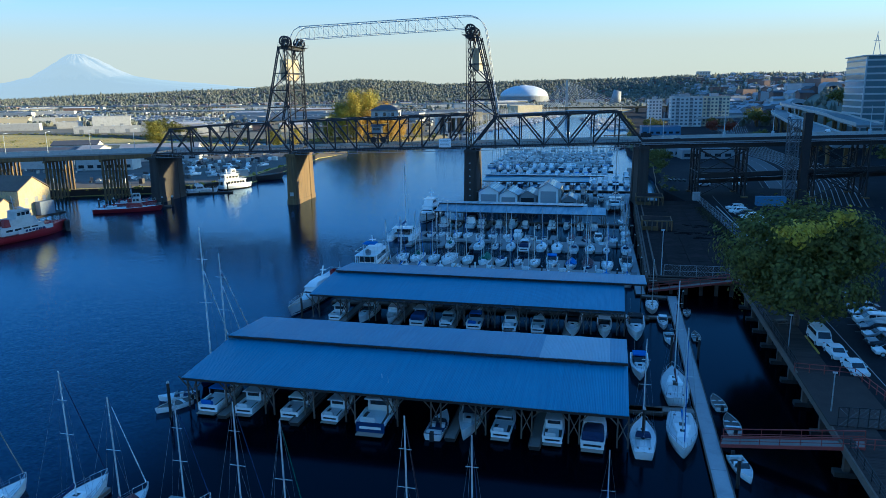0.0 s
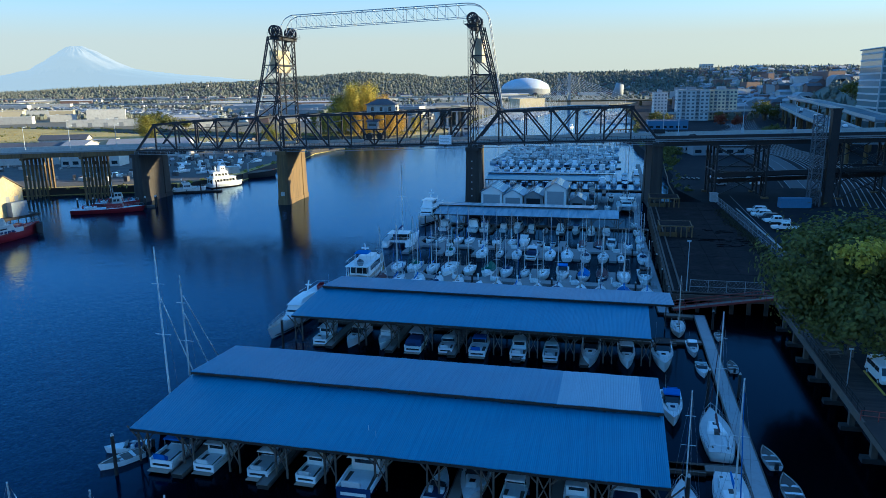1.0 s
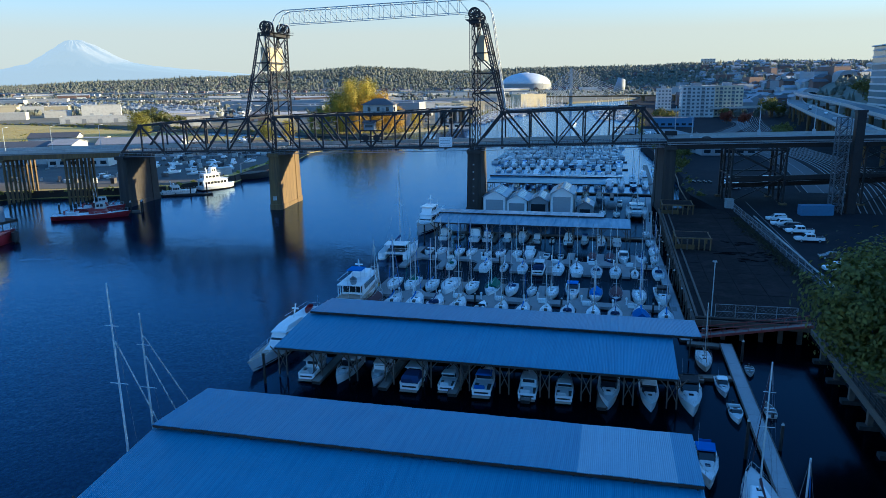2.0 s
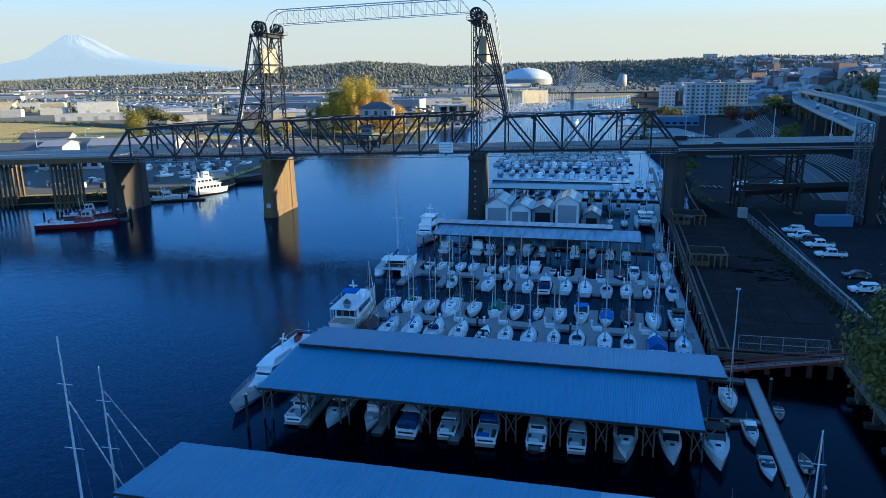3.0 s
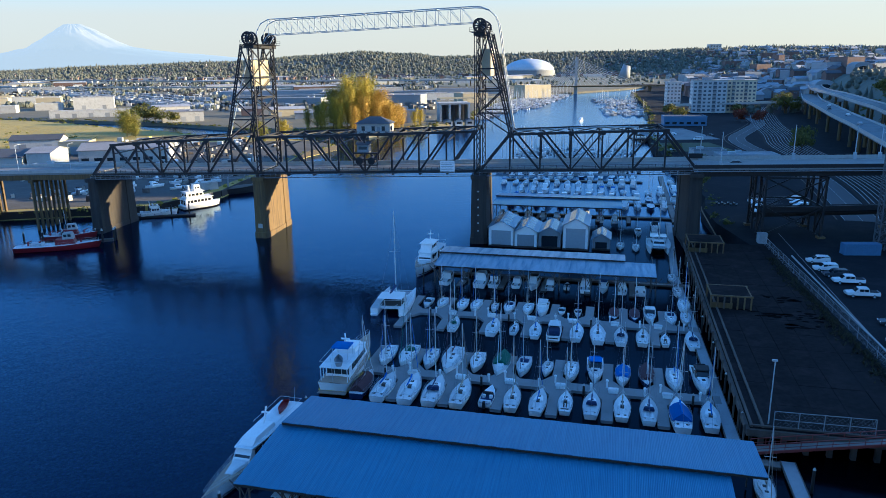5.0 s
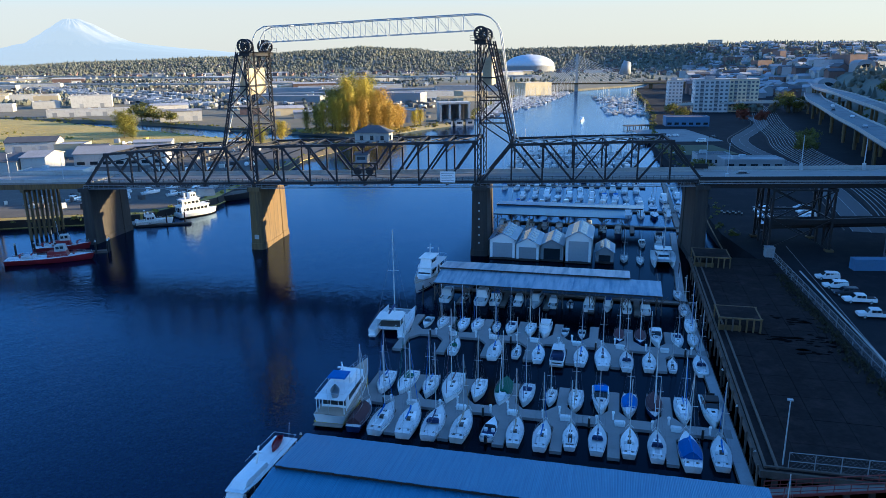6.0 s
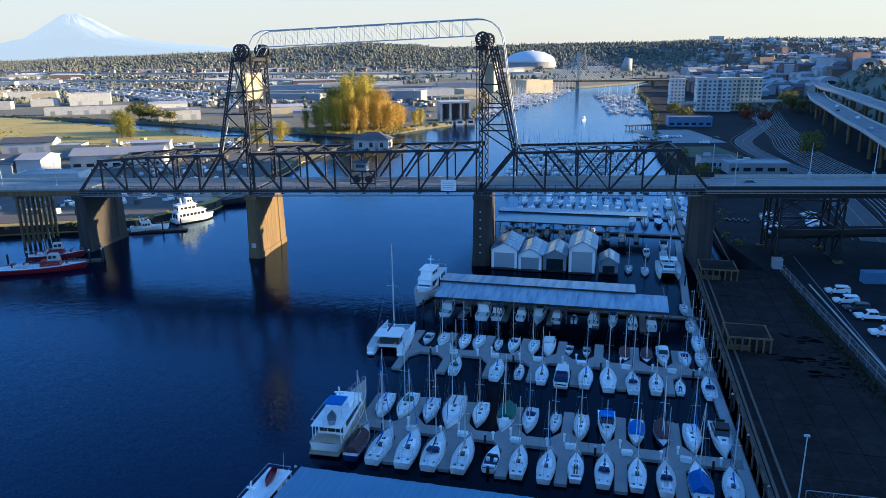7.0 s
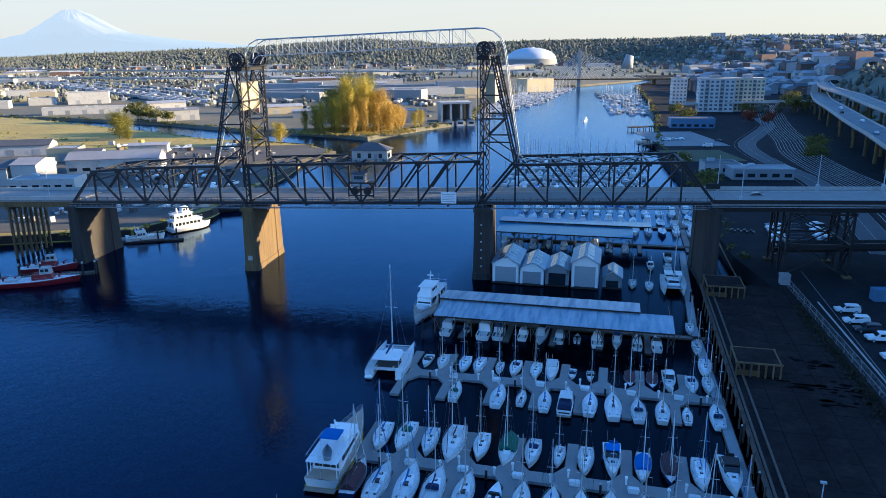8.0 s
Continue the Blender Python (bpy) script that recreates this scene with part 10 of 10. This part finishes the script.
def arena_dome():
    d = thing("arena_dome", "large pale blue-grey arena dome", "arena", pose(234, 2300, 4.5))
    rings = []
    for j in range(13):
        a = j / 12 * 0.98
        R, rise = 75.0, 34.0
        k = math.cos(a * math.pi / 2)
        rings.append([(R * k * math.cos(2 * math.pi * i / 64), R * k * math.sin(2 * math.pi * i / 64), 16 + rise * math.sin(a * math.pi / 2)) for i in range(64)])
    part("roof", Geo().loft(rings), DOME, d, smooth=True)
    part("wall", Geo().tube((0, 0, 0), (0, 0, 16), 77, n=64), WALL_GREY, d)
    part("lantern", Geo().tube((0, 0, 48.6), (0, 0, 51.5), 9, 8, n=24), WALL_WHITE, d)
    return d


DOME = mat("dome_roof", (0.50, 0.54, 0.58), 0.5, var=0.15, big=0.02, fine=0.2, bump=0.05)
arena_dome()


def cable_bridge():
    """The cable-stayed bridge at the head of the waterway."""
    b = thing("cable_stayed_bridge", "pale cable-stayed bridge with one slender pylon", "bridge", pose(178, 1110, 0, 0, 0, -6))
    part("pylon", Geo().loft([[(x * k, y * k, z) for x, y in ((-2.6, -2.6), (2.6, -2.6), (2.6, 2.6), (-2.6, 2.6))] for k, z in ((1.0, -1), (0.55, 52))]), CONCRETE_LIGHT, b)
    part("deck", Geo().box((-60, -9, 10), (210, 9, 12)), CONCRETE, b)
    for i in range(13):
        for s, reach in ((-1, 3.6), (1, 7.2)):
            part("cable", Geo().tube((0, 0, 50 - i * 1.7), (s * (reach * (13 - i)), -8, 12), 0.22, n=5), STEEL_PALE, b)
    for x in (-45, 105, 150, 195):
        part("pier", Geo().box((x - 1.5, -6, -1), (x + 1.5, 6, 10)), CONCRETE, b)
    return b


cable_bridge()
c = thing("glass_cone", "dark tilted metal cone of the glass museum", "building", pose(426, 1880, land_z(426, 1880)))
part("cone", Geo().loft([[(15 * math.cos(2 * math.pi * i / 24), 15 * math.sin(2 * math.pi * i / 24), 0) for i in range(24)], [(6 + 9 * math.cos(2 * math.pi * i / 24), 9 * math.sin(2 * math.pi * i / 24), 32 - 3 * math.cos(2 * math.pi * i / 24)) for i in range(24)]]), WALL_GREY, c, smooth=True)

# far marinas on both banks
g, gm = Geo(), Geo()


def line_at(pts, y):
    """Where a bank or a row of boats stands at a given distance."""
    for (xa, ya), (xb, yb) in zip(pts, pts[1:]):
        if ya <= y <= yb:
            return xa + (xb - xa) * (y - ya) / (yb - ya)
    return pts[-1][0]


def moor(m, L, masts):
    g.loft([[m @ Vector(p) for p in ((-1.5, -L / 2, 0), (1.5, -L / 2, 0), (1.6, L * 0.15, 0), (0, L / 2, 0), (-1.6, L * 0.15, 0))], [m @ Vector(p) for p in ((-1.6, -L / 2, 1.0), (1.6, -L / 2, 1.0), (1.7, L * 0.15, 1.1), (0, L / 2 + 0.6, 1.4), (-1.7, L * 0.15, 1.1))]])
    if rf.random() < masts:
        g.box((-0.9, -L * 0.2, 1.0), (0.9, L * 0.2, 1.6), m)
        gm.tube(m @ Vector((0, 0.5, 1)), m @ Vector((0, 0.4, L * rf.uniform(1.1, 1.45))), 0.12, 0.09, n=4)
    else:
        g.box((-1.2, -L * 0.3, 1.0), (1.2, L * 0.22, rf.uniform(1.7, 2.7)), m)


LEFT_BANK = [(14, 640), (22, 730), (44, 850), (80, 970), (130, 1070)]
LEFT_EDGE = [(28, 655), (38, 690), (86, 795), (116, 900), (165, 1070)]
y = 655
while y < 1068:
    x, end = line_at(LEFT_BANK, y) + 4, line_at(LEFT_EDGE, y)
    while x < end:
        if rf.random() < 0.9:
            moor(pose(x, y + rf.uniform(-0.8, 0.8), 0, 0, 0, rf.choice((12, 192)) + rf.uniform(-4, 4)), rf.uniform(8, 13), 0.6)
        x += rf.uniform(3.8, 4.8)
    y += 12.5
y = 672
while y < 930:
    x, end = 134 + (y - 672) * 0.14, 166 + (y - 672) * 0.2
    while x < end:
        if rf.random() < 0.5:
            moor(pose(x, y + rf.uniform(-0.8, 0.8), 0, 0, 0, rf.choice((12, 192)) + rf.uniform(-4, 4)), rf.uniform(8, 13), 0.6)
        x += rf.uniform(4.2, 5.6)
    y += 15
for q, turn in ((355, 0), (368, 180), (381, 0), (393, 180), (407, 0), (419, 180), (432, 0)):
    p = -59.0
    while p < -2:
        m = mar(p, q + rf.uniform(-0.6, 0.6), 0, turn + rf.uniform(-3, 3))
        moor(m, rf.uniform(7.5, 11), 0.85)
        p += rf.uniform(3.7, 4.4)
solid("far_boats", g, mat("far_hulls", (0.42, 0.42, 0.41), 0.45, var=0.1, island=0.65), "crowd of white boats moored along the far banks", "boats", kind="stuff")
solid("far_masts", gm, ALU, "crowd of bare masts above the far moorings", "masts", kind="stuff")
berth("far_fly", KINDS["far_fly"], pose(101, 622, 0, 0, 0, 160) @ Matrix.Scale(1.1, 4))
for x, y in ((118, 470), (126, 492), (133, 560)):
    o = thing("timber_jetty", "dark timber jetty standing out from the shore", "jetty", pose(x, y, 0, 0, 0, 14))
    part("deck", Geo().box((-14, -3, 2.0), (6, 3, 2.5)), TIMBER_DARK, o)
    for i in range(5):
        for yy in (-2.6, 2.6):
            part("pile", Geo().tube((-13 + i * 4.5, yy, -1), (-13 + i * 4.5, yy, 2.0), 0.25, n=7), TIMBER_DARK, o)

# ---- trees
GREEN_TREE = tree("yard_tree", "rounded green tree in the distance", pose(96, 333, 3.2), 7.0, 4.6, LEAF, clumps=90, leaves=22, leaf=0.6, trunk=0.2, lobes=5)
for x, y, z, s in ((91, 322, 3.2, 0.8), (100, 338, 3.2, 0.9), (-250, 628, 2.4, 2.2), (-238, 622, 2.4, 1.8), (-222, 616, 2.4, 1.4), (88, 300, 3.2, 0.7), (270, 640, 3.2, 2.4), (232, 640, 3.2, 1.2), (255, 480, 24, 1.6), (275, 470, 25, 1.8), (300, 462, 26, 1.7), (168, 395, 3.2, 1.2), (180, 420, 3.2, 1.4), (106, 392, 3.2, 0.8), (166, 580, 3.2, 1.4), (176, 640, 3.2, 1.3)):
    copy_thing(GREEN_TREE, pose(x, y, z, 0, 0, rf.uniform(0, 360)) @ Matrix.Scale(s, 4))
RED_TREE = tree("autumn_tree", "small red autumn tree by the road", pose(205, 566, 3.2), 9.0, 6.0, LEAF_RED, clumps=80, leaves=20, leaf=0.9, trunk=0.25, lobes=5)
copy_thing(RED_TREE, pose(216, 560, 3.2, 0, 0, 70) @ Matrix.Scale(0.9, 4))


def poplar(label, m, height, radius, material):
    """An upright poplar: slim trunk, steep limbs and plumes of small leaves down to the ground."""
    t = thing("poplar_tree", label, "tree", m, group="poplars on the point")
    g = Geo()
    g.tube((0, 0, 0), (0, 0, height * 0.9), 0.35, 0.06, n=7)
    gl = Geo()
    for i in range(26):
        z = height * (0.05 + 0.72 * (i / 26) ** 0.9)
        a = i * 2.4 + rf.uniform(-0.3, 0.3)
        k = (z / height)
        r = radius * (1.0 if k < 0.45 else 1.0 - (k - 0.45) * 1.45) * rf.uniform(0.6, 1.05)
        base, tip = Vector((0, 0, z)), Vector((r * math.cos(a), r * math.sin(a), z + r * rf.uniform(1.0, 1.7)))
        g.tube(base, tip, 0.1, 0.03, n=4)
        for _ in range(230):
            u = rf.uniform(0.15, 1.12)
            c = base + (tip - base) * u
            e = Vector((rf.gauss(0, 1), rf.gauss(0, 1), rf.gauss(0, 1.5))) * (0.4 + 0.2 * r)
            q = c + e
            n = (e.normalized() + Vector((0, 0, 0.4)) + Vector((math.cos(a), math.sin(a), 0)) * 0.5).normalized()
            x = Matrix.Rotation(rf.uniform(0, 6.3), 3, n) @ n.orthogonal().normalized()
            w = n.cross(x)
            s = rf.uniform(0.4, 0.95)
            gl.add([q - x * s * 0.5, q + w * s * 0.35, q + x * s * 0.5, q - w * s * 0.35], [(0, 1, 2, 3)])
    part("trunk", g, BARK, t)
    me = gl.mesh("crown")
    me.materials.append(material)
    part("crown", me, material, t)
    return t


LEAF_GOLD = leaf_mat("golden_leaves", (0.32, 0.20, 0.02), (0.60, 0.40, 0.05))
POPLARS = [poplar("tall yellow-green autumn poplar on the point", pose(-66, 548, 2.3), 33, 7.0, LEAF_YELLOW), poplar("olive-green poplar on the point", pose(-84, 552, 2.3), 30, 7.2, LEAF_OLIVE), poplar("golden autumn poplar on the point", pose(-50, 548, 2.3), 29, 6.8, LEAF_GOLD)]
for kind, x, y, s in ((1, -101, 548, 0.55), (1, -96, 556, 0.66), (1, -92, 546, 0.60), (0, -88, 540, 0.72), (1, -80, 562, 1.05), (0, -80, 540, 0.86), (1, -73, 566, 1.12), (0, -74, 552, 1.0), (0, -70, 538, 0.80), (0, -64, 560, 1.02), (1, -60, 570, 1.08), (0, -60, 546, 0.92), (2, -60, 536, 0.72), (0, -55, 556, 0.95), (2, -52, 540, 0.80), (2, -46, 556, 0.92), (2, -44, 544, 0.86), (2, -40, 552, 0.84), (2, -37, 558, 0.72), (0, -28, 570, 0.50), (0, -24, 574, 0.55), (1, -48, 566, 0.9), (0, -76, 534, 0.6), (2, -66, 530, 0.55)):
    tall = 1.16 if -78 < x < -58 else 0.92 if x < -50 else 0.74
    copy_thing(POPLARS[kind], pose(x, y, 2.2, 0, 0, rf.uniform(0, 360)) @ Matrix.Diagonal((s * 0.88, s * 0.88, s * tall, 1)))
for kind, x, y, s in ((1, -212, 512, 0.62), (1, -210, 516, 0.5), (1, -118, 480, 0.42), (0, -104, 486, 0.40), (1, -204, 506, 0.3), (1, -112, 470, 0.3)):
    copy_thing(POPLARS[kind], pose(x, y, 2.2, 0, 0, rf.uniform(0, 360)) @ Matrix.Diagonal((s * 1.7, s * 1.7, s, 1)))

# tall dry grass over the point, thick enough to catch the low sun
g = Geo()
for i in range(36000):
    x, y = rf.uniform(-440, -96), rf.uniform(395, 690)
    if not (y < 476 + (-x - 112) * 0.62 and y > 455 and (y > 490 or x < -205)):
        if not (x < -205 and y > 440 and y < 476 + (-x - 112) * 0.62):
            continue
    if noise.noise((x * 0.03, y * 0.03, 2)) < rf.uniform(-0.5, 0.05):
        continue
    a = rf.uniform(0, 6.283)
    w, h = rf.uniform(0.2, 0.5), rf.uniform(0.06, 0.2)
    dx, dy = math.cos(a) * w, math.sin(a) * w
    g.add([(x - dx, y - dy, 2.35), (x + dx, y + dy, 2.35), (x + dx * 0.9, y + dy * 0.9, 2.35 + h), (x - dx * 0.8, y - dy * 0.8, 2.35 + h * 0.8)], [(0, 1, 2, 3)])
me = g.mesh("dry_grass")
me.materials.append(LEAF_STRAW)
tagged(new("dry_grass", me), "tall dry yellow grass on the open point", "grass", kind="stuff")

# shrubs along the banks and in the grass: one mesh of small leaf clumps
def scrub(name, label, spots, material):
    g = Geo()
    for x, y, z, r in spots:
        for _ in range(26):
            d = Vector((rf.gauss(0, 1), rf.gauss(0, 1), abs(rf.gauss(0, 0.8))))
            c = Vector((x, y, z)) + d * (r * 0.45)
            n = (d + Vector((0, 0, 0.4))).normalized()
            u = n.orthogonal().normalized()
            u = Matrix.Rotation(rf.uniform(0, 6.3), 3, n) @ u
            w = n.cross(u)
            s = r * rf.uniform(0.25, 0.5)
            g.add([c - u * s, c + w * s * 0.7, c + u * s, c - w * s * 0.7], [(0, 1, 2, 3)])
    me = g.mesh(name)
    me.materials.append(material)
    return tagged(new(name, me), label, "shrubs", kind="stuff")


spots = []
for a, b in zip(NEAR_LEFT[1:-1], NEAR_LEFT[2:-1]):
    n = int(math.hypot(b[0] - a[0], b[1] - a[1]) / 5)
    for i in range(n):
        k = i / n
        spots.append((a[0] + (b[0] - a[0]) * k + rf.uniform(-4, 1), a[1] + (b[1] - a[1]) * k + rf.uniform(-3, 1), 2.2, rf.uniform(0.5, 1.5)))
for i in range(420):
    x, y = rf.uniform(-420, -100), rf.uniform(440, 660)
    if y < 420 + (-x - 100) * 0.65:
        spots.append((x, y, 2.3, rf.uniform(0.5, 1.6)))
scrub("scrub", "dry olive scrub over the grass and along the bank", spots, LEAF_OLIVE)
spots = []
for a, b in zip(FAR_LEFT[1:16], FAR_LEFT[2:17]):
    n = int(math.hypot(b[0] - a[0], b[1] - a[1]) / 2.2)
    for i in range(n):
        k = i / n
        spots.append((a[0] + (b[0] - a[0]) * k + rf.uniform(-2, 2), a[1] + (b[1] - a[1]) * k + rf.uniform(-1, 7), 1.6, rf.uniform(0.8, 2.4)))
scrub("scrub", "dark brush along the far bank of the channel", spots, LEAF)
spots = []
for i in range(700):
    a, r = rf.uniform(0, 6.283), math.sqrt(rf.random())
    spots.append((-66 + 40 * r * math.cos(a), 545 + 24 * r * math.sin(a), 2.3, rf.uniform(0.5, 1.6)))
scrub("scrub", "straw-coloured undergrowth below the poplars", spots, LEAF_STRAW)
spots = []
for a, b in zip(RIGHT[5:13], RIGHT[6:14]):
    n = int(math.hypot(b[0] - a[0], b[1] - a[1]) / 5)
    for i in range(n):
        k = i / n
        spots.append((a[0] + (b[0] - a[0]) * k + rf.uniform(0, 4), a[1] + (b[1] - a[1]) * k + rf.uniform(-2, 2), 3.0, rf.uniform(0.6, 1.9)))
for i in range(260):
    y = rf.uniform(300, 640)
    edge = 205 + 0.33 * max(0, y - 300)
    x = edge + rf.uniform(-14, 40)
    spots.append((x, y, land_z(x, y), rf.uniform(1.0, 3.0)))
scrub("scrub", "dark green scrub along the shore and the bluff", spots, LEAF)


def forest(name, label, spots, material):
    """Far trees: jagged cones and rounded crowns in one mesh."""
    g = Geo()
    for x, y, z, h, r, conifer in spots:
        n = 6
        a0 = rf.uniform(0, 1)
        if conifer:
            low = [(x + r * rf.uniform(0.7, 1.2) * math.cos(a0 + 6.283 * i / n), y + r * rf.uniform(0.7, 1.2) * math.sin(a0 + 6.283 * i / n), z + h * rf.uniform(0.05, 0.2)) for i in range(n)]
            mid = [(x + r * rf.uniform(0.35, 0.65) * math.cos(a0 + 6.283 * i / n), y + r * rf.uniform(0.35, 0.65) * math.sin(a0 + 6.283 * i / n), z + h * rf.uniform(0.45, 0.6)) for i in range(n)]
            vs = low + mid + [(x, y, z + h)]
            fs = [(i, (i + 1) % n, n + (i + 1) % n, n + i) for i in range(n)] + [(n + i, n + (i + 1) % n, 2 * n) for i in range(n)]
        else:
            low = [(x + r * rf.uniform(0.6, 1.1) * math.cos(a0 + 6.283 * i / n), y + r * rf.uniform(0.6, 1.1) * math.sin(a0 + 6.283 * i / n), z + h * rf.uniform(0.1, 0.25)) for i in range(n)]
            mid = [(x + r * rf.uniform(0.8, 1.3) * math.cos(a0 + 6.283 * i / n), y + r * rf.uniform(0.8, 1.3) * math.sin(a0 + 6.283 * i / n), z + h * rf.uniform(0.5, 0.7)) for i in range(n)]
            top = [(x + r * 0.5 * math.cos(a0 + 6.283 * i / n), y + r * 0.5 * math.sin(a0 + 6.283 * i / n), z + h * rf.uniform(0.85, 1.0)) for i in range(n)]
            vs = low + mid + top
            fs = [(i, (i + 1) % n, n + (i + 1) % n, n + i) for i in range(n)] + [(n + i, n + (i + 1) % n, 2 * n + (i + 1) % n, 2 * n + i) for i in range(n)] + [tuple(range(2 * n, 3 * n))]
        g.add(vs, fs)
    me = g.mesh(name)
    me.materials.append(material)
    return tagged(new(name, me), label, "trees", kind="stuff")


spots = []
while len(spots) < 27000:
    y = rf.uniform(1500, 4000)
    az = rf.uniform(-0.72, 0.72)
    x = az * y
    start = 2350 - 900 * smooth_step(0.15, 0.45, az)
    dens = smooth_step(start - 150, start + 500, y) * (0.55 + 0.45 * noise.noise((x * 0.004, y * 0.004, 5))) * (1 - 0.55 * smooth_step(0.28, 0.42, az) * (1 - smooth_step(start + 650, start + 900, y)))
    if rf.random() < dens:
        con = rf.random() < (0.38 if y > start + 600 else 0.25)
        h = rf.uniform(9, 19) * (1.3 if rf.random() < 0.06 else 1.0) if con else rf.uniform(6, 14)
        spots.append((x, y, hill_height(x, y) - 1, h, h * (rf.uniform(0.24, 0.32) if con else 0.46), con))
forest("hill_forest", "dense conifers and broadleaf trees on the hills, colour paled for haze", spots, LEAF_FAR)
spots = []
while len(spots) < 2600:
    y = rf.uniform(640, 2300)
    az = rf.uniform(-0.75, 0.72)
    x = az * y
    if -0.02 * y < x < 0.32 * y and y < 1400:
        continue
    if x < 0 and y < 760 - 0.1 * x:
        continue
    if noise.noise((x * 0.012, y * 0.012, 9)) < 0.12:
        continue
    h = rf.uniform(3.5, 8.5)
    spots.append((x, y, land_z(x, y) - 0.5, h, h * 0.42, rf.random() < 0.2))
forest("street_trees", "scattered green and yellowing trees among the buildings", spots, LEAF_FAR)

rt = random.Random(77)
spots = []
while len(spots) < 1700:
    y = rt.uniform(300, 1400)
    x = rt.uniform(0.36, 0.80) * y
    h = bluff_height(x, y)
    if h < 9 or noise.noise((x * 0.02, y * 0.02, 6)) < rt.uniform(-0.55, 0.35):
        continue
    con = rt.random() < 0.3
    k = rt.uniform(4, 9) if not con else rt.uniform(6, 12)
    spots.append((x, y, h - 0.6, k, k * (0.26 if con else 0.46), con))
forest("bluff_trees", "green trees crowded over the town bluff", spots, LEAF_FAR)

# houses on the hillsides
def houses(name, label, n, wall, roof, seed, town=False):
    r = random.Random(seed)
    gw, gr = Geo(), Geo()
    while n > 0:
        y = r.uniform(850, 2500) if town else r.uniform(1700, 3500)
        az = r.uniform(0.31, 0.68) if town else r.uniform(-0.75, 0.75)
        x = az * y
        start = 2350 - 900 * smooth_step(0.15, 0.45, az)
        if not town and not (start - 250 < y < start + 800) or town and (x < shore_x(y) + 45 and y < 1400) or -0.24 < az < 0.14 and y > start + 150:
            continue
        n -= 1
        w, d, h = r.uniform(9, 16), r.uniform(8, 12), r.uniform(4, 8)
        if town:
            w, h = w * r.uniform(1.0, 2.2), h * r.uniform(0.9, 1.6)
        m = pose(x, y, land_z(x, y), 0, 0, r.choice((0, 90)) + r.uniform(-15, 15))
        a, b = Geo().gable_walls((-w / 2, -d / 2), (w / 2, d / 2), -1, h, d * 0.3, "x"), Geo().gable((-w / 2, -d / 2), (w / 2, d / 2), h + 0.05, 0.4, d * 0.3, "x", over=0.6)
        gw.add([m @ Vector(p) for p in a.v], a.f)
        gr.add([m @ Vector(p) for p in b.v], b.f)
    t = thing(name, label, "houses", kind="stuff")
    part("walls", gw, wall, t)
    part("roofs", gr, roof, t)


houses("hill_houses", "many white houses with grey roofs on the hillside", 260, WALL_WHITE, ROOF_DARK, 3)
houses("hill_houses", "many brown houses with dark roofs on the hillside", 320, WALL_BROWN, ROOF_DARK, 4)
houses("town_houses", "many pale houses and blocks over the town slope", 330, WALL_WHITE, ROOF_FLAT, 5, True)
houses("town_houses", "many brick houses and blocks over the town slope", 230, WALL_BROWN, ROOF_DARK, 6, True)
houses("town_houses", "many grey houses and blocks over the town slope", 220, WALL_GREY, ROOF_FLAT, 7, True)
# masts, poles and chimneys that stand out of the flats
for i in range(20):
    y = rf.uniform(760, 2200)
    x = rf.uniform(-0.7, 0.6) * y
    if -0.02 * y < x < 0.34 * y and y < 1500:
        continue
    o = thing("light_pole", "tall slim light pole among the yards", "pole", pose(x, y, land_z(x, y)), group="far poles")
    part("pole", Geo().tube((0, 0, 0), (0, 0, rf.uniform(14, 30)), 0.35, 0.2, n=5), STEEL_GREY, o)
